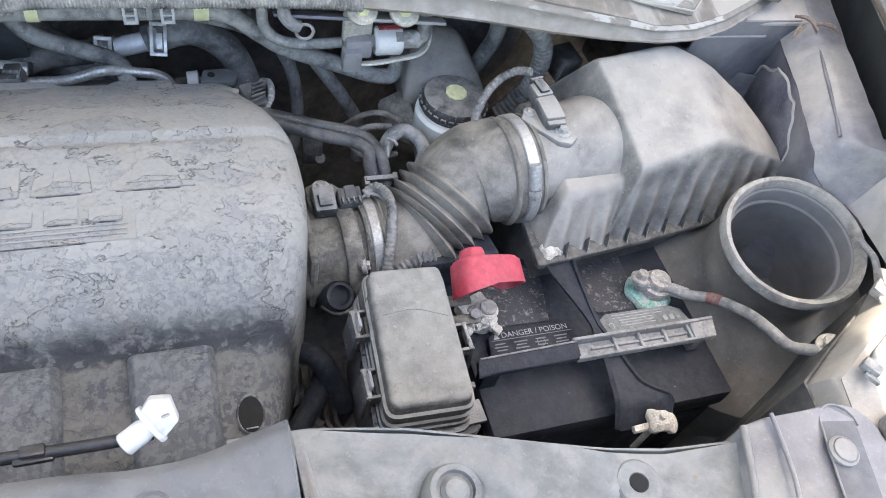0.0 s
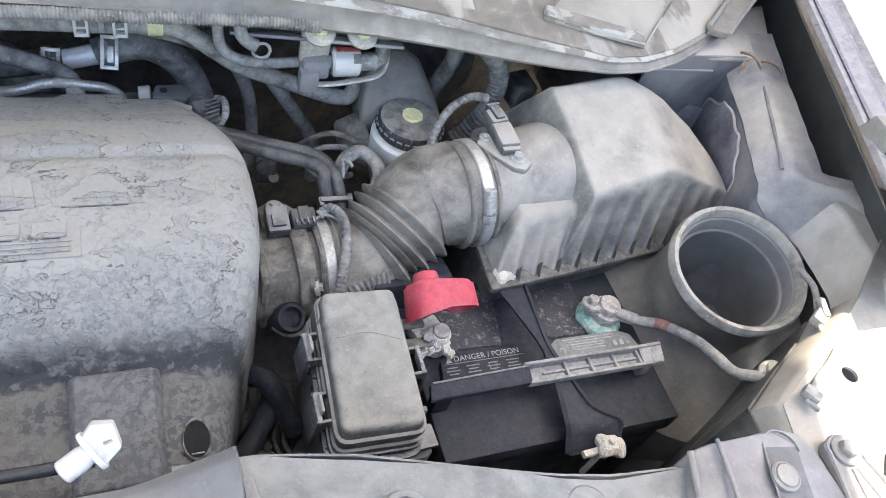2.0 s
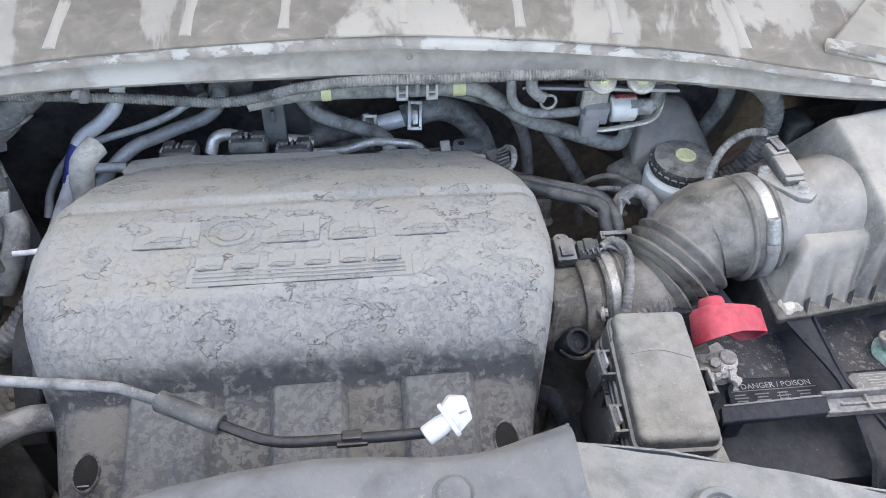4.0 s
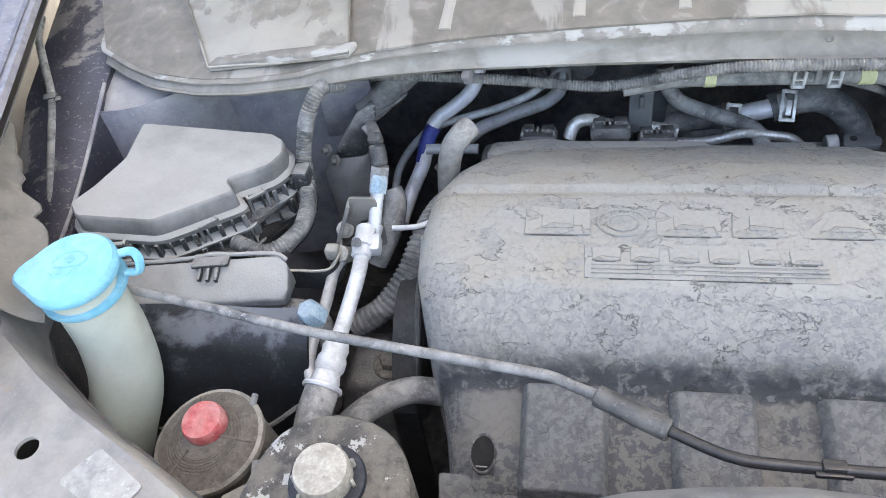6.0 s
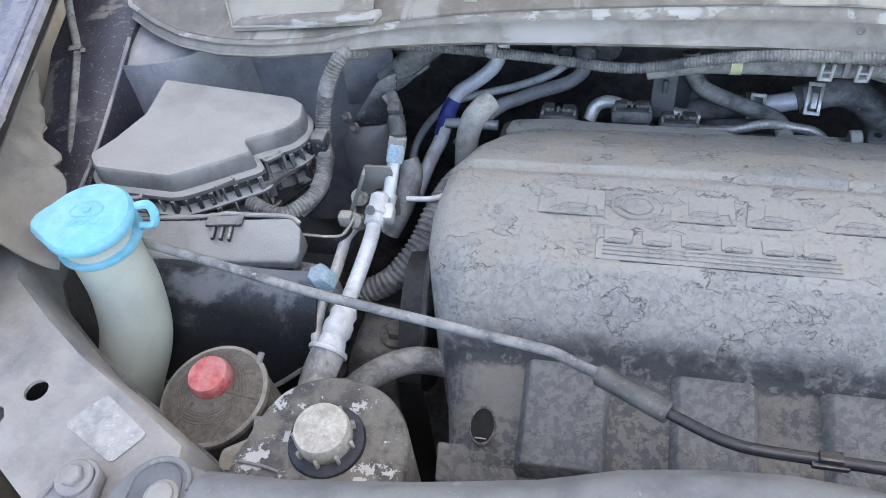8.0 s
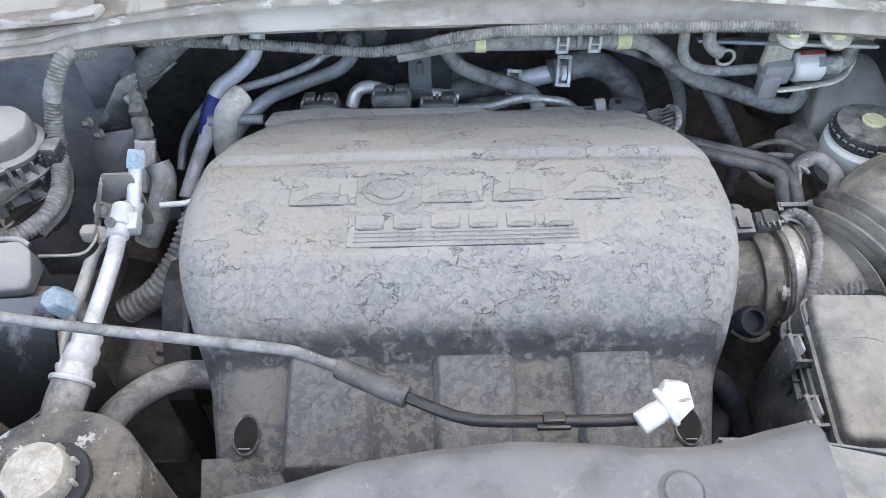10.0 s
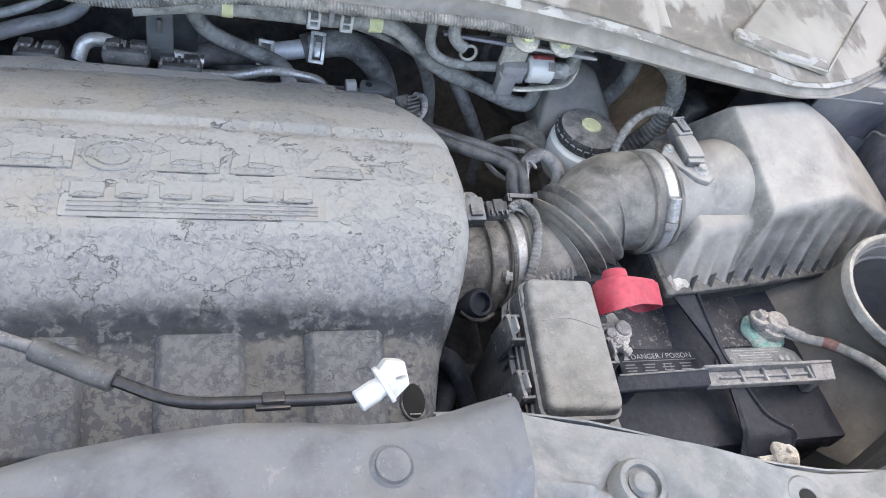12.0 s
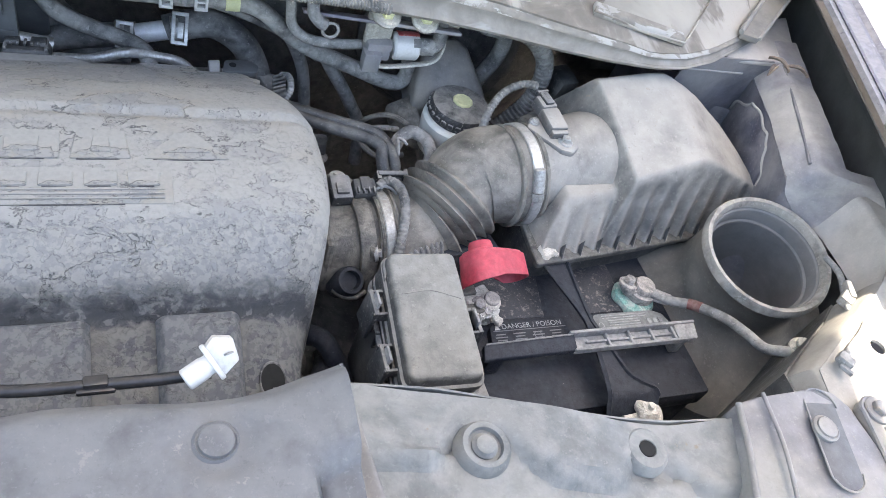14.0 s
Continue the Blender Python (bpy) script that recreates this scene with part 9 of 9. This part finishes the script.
part("bracket", hull([(-0.615, 0.462, 1.0), (-0.588, 0.478, 1.005), (-0.582, 0.472, 0.985), (-0.612, 0.445, 0.99), (-0.625, 0.45, 0.97), (-0.59, 0.47, 0.95)], 0.003), M["duct"], psb)
part("clip", box((-0.5855, 0.470, 1.005), (0.005, 0.022, 0.03), 0.001, (0, 0, 15)), M["plastic"], psb)

# ---- coolant bottle ----
cr = thing("coolant_reservoir", (-0.535, 0.462, 0.86), "grimy coolant bottle with flaking white stains and a bone-coloured cap", "fluid reservoir")
CRP = smooth_poly([(-0.586, 0.415), (-0.588, 0.462), (-0.574, 0.500), (-0.541, 0.516), (-0.506, 0.509), (-0.484, 0.485), (-0.477, 0.450), (-0.477, 0.410), (-0.53, 0.405)], 6)
part("bottle", prism(CRP, 0.87, 1.026, 0.018, 6), M["res_dirty"], cr)
part("seam", sweep(curve_points([(-0.5845, 0.43, 1.0), (-0.586, 0.456, 1.001), (-0.5715, 0.4915, 1.0), (-0.540, 0.508, 1.0), (-0.507, 0.504, 1.0), (-0.4855, 0.483, 1.0), (-0.478, 0.445, 1.0)], 5), 0.0022, 8), M["res_dirty"], cr)
crm = along((-0.5325, 0.466, 1.024), (-0.531, 0.462, 1.08))
part("collar", lathe([(0.0, 0.0), (0.0245, 0.0), (0.0255, 0.003), (0.0245, 0.006), (0.019, 0.0075), (0, 0.0075)], crm, 36), M["battery"], cr, "black collar ring")
part("cap", lathe([(0, 0.006), (0.0172, 0.006), (0.0182, 0.010), (0.0182, 0.020), (0.0168, 0.0240), (0.010, 0.0255), (0, 0.026)], crm, 40), M["cap_bone"], cr, "bone-coloured round cap")
for k in range(9):
    a = 2 * math.pi * k / 9 + 0.2
    part("cap_lug", hull([crm @ Vector((r * math.cos(a + d), r * math.sin(a + d), z)) for r in (0.0172, 0.0208) for d in (-0.07, 0.07) for z in (0.007, 0.017)], 0.001, 1), M["cap_bone"], cr)
part("crack", tube([(-0.585, 0.444, 1.0265), (-0.570, 0.443, 1.0275), (-0.556, 0.4405, 1.0275)], 0.0012, 6), M["dark"], cr)

# ---- prop rod stowed across the front ----
pr = thing("prop_rod", (-0.45, 0.55, 1.035), "grey steel bonnet prop rod stowed with a rubber sleeve", "prop rod")
part("rod", tube([(-0.80, 0.621, 1.038), (-0.729, 0.606, 1.04), (-0.656, 0.591, 1.04), (-0.591, 0.5765, 1.04), (-0.530, 0.566, 1.04), (-0.468, 0.5565, 1.04), (-0.410, 0.547, 1.041), (-0.394, 0.543, 1.042), (-0.378, 0.536, 1.042), (-0.364, 0.5295, 1.043)], 0.0038, 12), M["rubber"], pr)
part("bare_rod", tube([(-0.330, 0.511, 1.044), (-0.3235, 0.508, 1.044), (-0.302, 0.496, 1.047), (-0.290, 0.4905, 1.049), (-0.275, 0.4875, 1.050), (-0.240, 0.4855, 1.052), (-0.205, 0.483, 1.056), (-0.178, 0.482, 1.060)], 0.0036, 12), M["rod_black"], pr, "bare shiny black rod end")
part("sleeve", merged(rod((-0.366, 0.5305, 1.043), (-0.3225, 0.5075, 1.044), 0.0073, 18, 0.001)), M["plastic"], pr, "grey rubber grip sleeve")
part("clip", merged(box((-0.238, 0.4855, 1.0555), (0.013, 0.007, 0.005), 0.0015), box((-0.238, 0.4820, 1.052), (0.020, 0.004, 0.004), 0.0012)), M["rod_black"], pr)
wc = thing("rod_holder", (-0.165, 0.482, 1.04), "white nylon prop rod holder clip", "clip")
WA, WB = Vector((-0.1925, 0.4765, 1.063)), Vector((-0.1775, 0.4835, 1.069))
wd = (WB - WA).normalized()
wu = (Vector((-0.25, 0.75, 0.62)) - wd * Vector((-0.25, 0.75, 0.62)).dot(wd)).normalized()
ws = wd.cross(wu)
part("barrel", lathe([(0, 0), (0.0058, 0), (0.0066, 0.0008), (0.0066, 0.012), (0.0060, 0.014), (0.0060, 0.018), (0, 0.018)], along(WA, WB), 22), M["white"], wc)
brim = [(0.0072 * abs(math.cos(a)) ** 0.8 * math.copysign(1, math.cos(a)), 0.0118 * abs(math.sin(a)) ** 0.8 * math.copysign(1, math.sin(a))) for a in (2 * math.pi * k / 24 for k in range(24))]
part("collar", hull([WB + ws * x + wu * h + wd * d * k for x, h in brim for d, k in ((-1, 0.0015), (1, 0.0015))], 0.0007, 2), M["white"], wc)
part("head", hull([WB + wd * d + wu * h + ws * s for d, h, s in ((0.0, 0.0095, 0.005), (0.0, 0.0095, -0.005), (0.0, -0.010, 0.005), (0.0, -0.010, -0.005), (0.008, 0.0125, 0.0055), (0.008, 0.0125, -0.0055), (0.0165, 0.006, 0.0055), (0.0165, 0.006, -0.0055), (0.0125, -0.007, 0.0055), (0.0125, -0.007, -0.0055))], 0.0012), M["white"], wc)
part("slot", box(WB + wd * 0.009 + ws * 0.0054, (0.004, 0.0012, 0.012), 0.0003, (30, 0, 20), 1), M["grey_bar"], wc)

# ---- wires and bits on the wings ----
wt = hose("washer_tube", [(-0.96, 0.93, 1.105), (-0.95, 0.90, 1.098), (-0.935, 0.868, 1.078), (-0.915, 0.834, 1.066), (-0.895, 0.782, 1.050), (-0.875, 0.725, 1.029), (-0.867, 0.70, 1.010), (-0.862, 0.68, 0.97)], 0.0042, M["rubber_grey"], "thin grey wire down the inner wing", "wire")
part("clip", merged(box((-0.915, 0.834, 1.066), (0.014, 0.008, 0.012), 0.002, (20, 0, 20)), box((-0.906, 0.832, 1.066), (0.006, 0.006, 0.006), 0.001, (20, 0, 20))), M["plastic_dusty"], wt)
hose("wing_tube", [(-0.830, 0.628, 1.056), (-0.815, 0.622, 1.054), (-0.80, 0.612, 1.045), (-0.785, 0.60, 1.03)], 0.006, M["rubber_grey"], "short grey tube by the washer neck", "hose")
lw = hose("wing_wire", [(0.434, 0.575, 1.01), (0.428, 0.550, 1.015), (0.402, 0.518, 1.022), (0.385, 0.496, 1.03), (0.372, 0.480, 1.045), (0.352, 0.466, 1.052), (0.325, 0.452, 1.052), (0.305, 0.440, 1.055)], 0.0032, M["grey_bar"], "thin pale wire clipped to the plate", "wire")
part("clip", merged(box((0.303, 0.439, 1.058), (0.010, 0.014, 0.008), 0.002, (0, 0, 30)), box((0.300, 0.432, 1.056), (0.004, 0.012, 0.004), 0.001, (0, 0, 30))), M["rubber_grey"], lw)
part("clip", merged(box((0.398, 0.515, 1.026), (0.018, 0.012, 0.010), 0.002, (0, 0, 30)), box((0.404, 0.522, 1.03), (0.006, 0.02, 0.006), 0.001, (0, 0, -20))), M["steel"], lw)
for i, (x, y, z, t) in enumerate(((0.487, 0.812, 1.071, -70), (0.508, 0.802, 1.070, -42), (0.476, 0.806, 1.066, 35))):
    lf = thing("dry_leaf", (x, y, z), "dry brown curled leaf on the apron", "leaf", "dry leaves")
    part("blade", sheet(lambda u, v, x=x, y=y, z=z, t=t: tuple(Vector((x, y, z)) + Matrix.Rotation(radians(t), 3, "Z") @ Vector(((u - 0.5) * 0.030, (v - 0.5) * 0.006 * math.sin(0.2 + 2.7 * u), 0.006 * abs(v - 0.5) + 0.006 * math.sin(u * 3)))), 10, 4, 0.0006), M["leaf"], lf)
pil = thing("hood_hinge", (0.54, 0.91, 1.07), "dusty brown-grey steel hood hinge arm with an oval hole", "hinge")
part("arm", hull([(0.440, 0.846, 1.088), (0.462, 0.837, 1.088), (0.632, 0.977, 1.100), (0.602, 0.990, 1.100), (0.440, 0.846, 1.080), (0.462, 0.837, 1.080), (0.632, 0.977, 1.092), (0.602, 0.990, 1.092)], 0.002), M["plate_brown"], pil)
part("fold", tube([(0.440, 0.847, 1.089), (0.52, 0.918, 1.095), (0.602, 0.990, 1.101)], 0.003, 8), M["plate"], pil)
part("fold", tube([(0.463, 0.838, 1.087), (0.55, 0.909, 1.094), (0.632, 0.978, 1.100)], 0.0022, 8), M["plate"], pil)
# dark plate on the arm carries the shade of its oval hole
part("oval_hole", prism(slot(0.577, 0.944, 0.022, 0.012, 60), 1.09, lambda x, y: 1.0985, 0), M["dark"], pil)
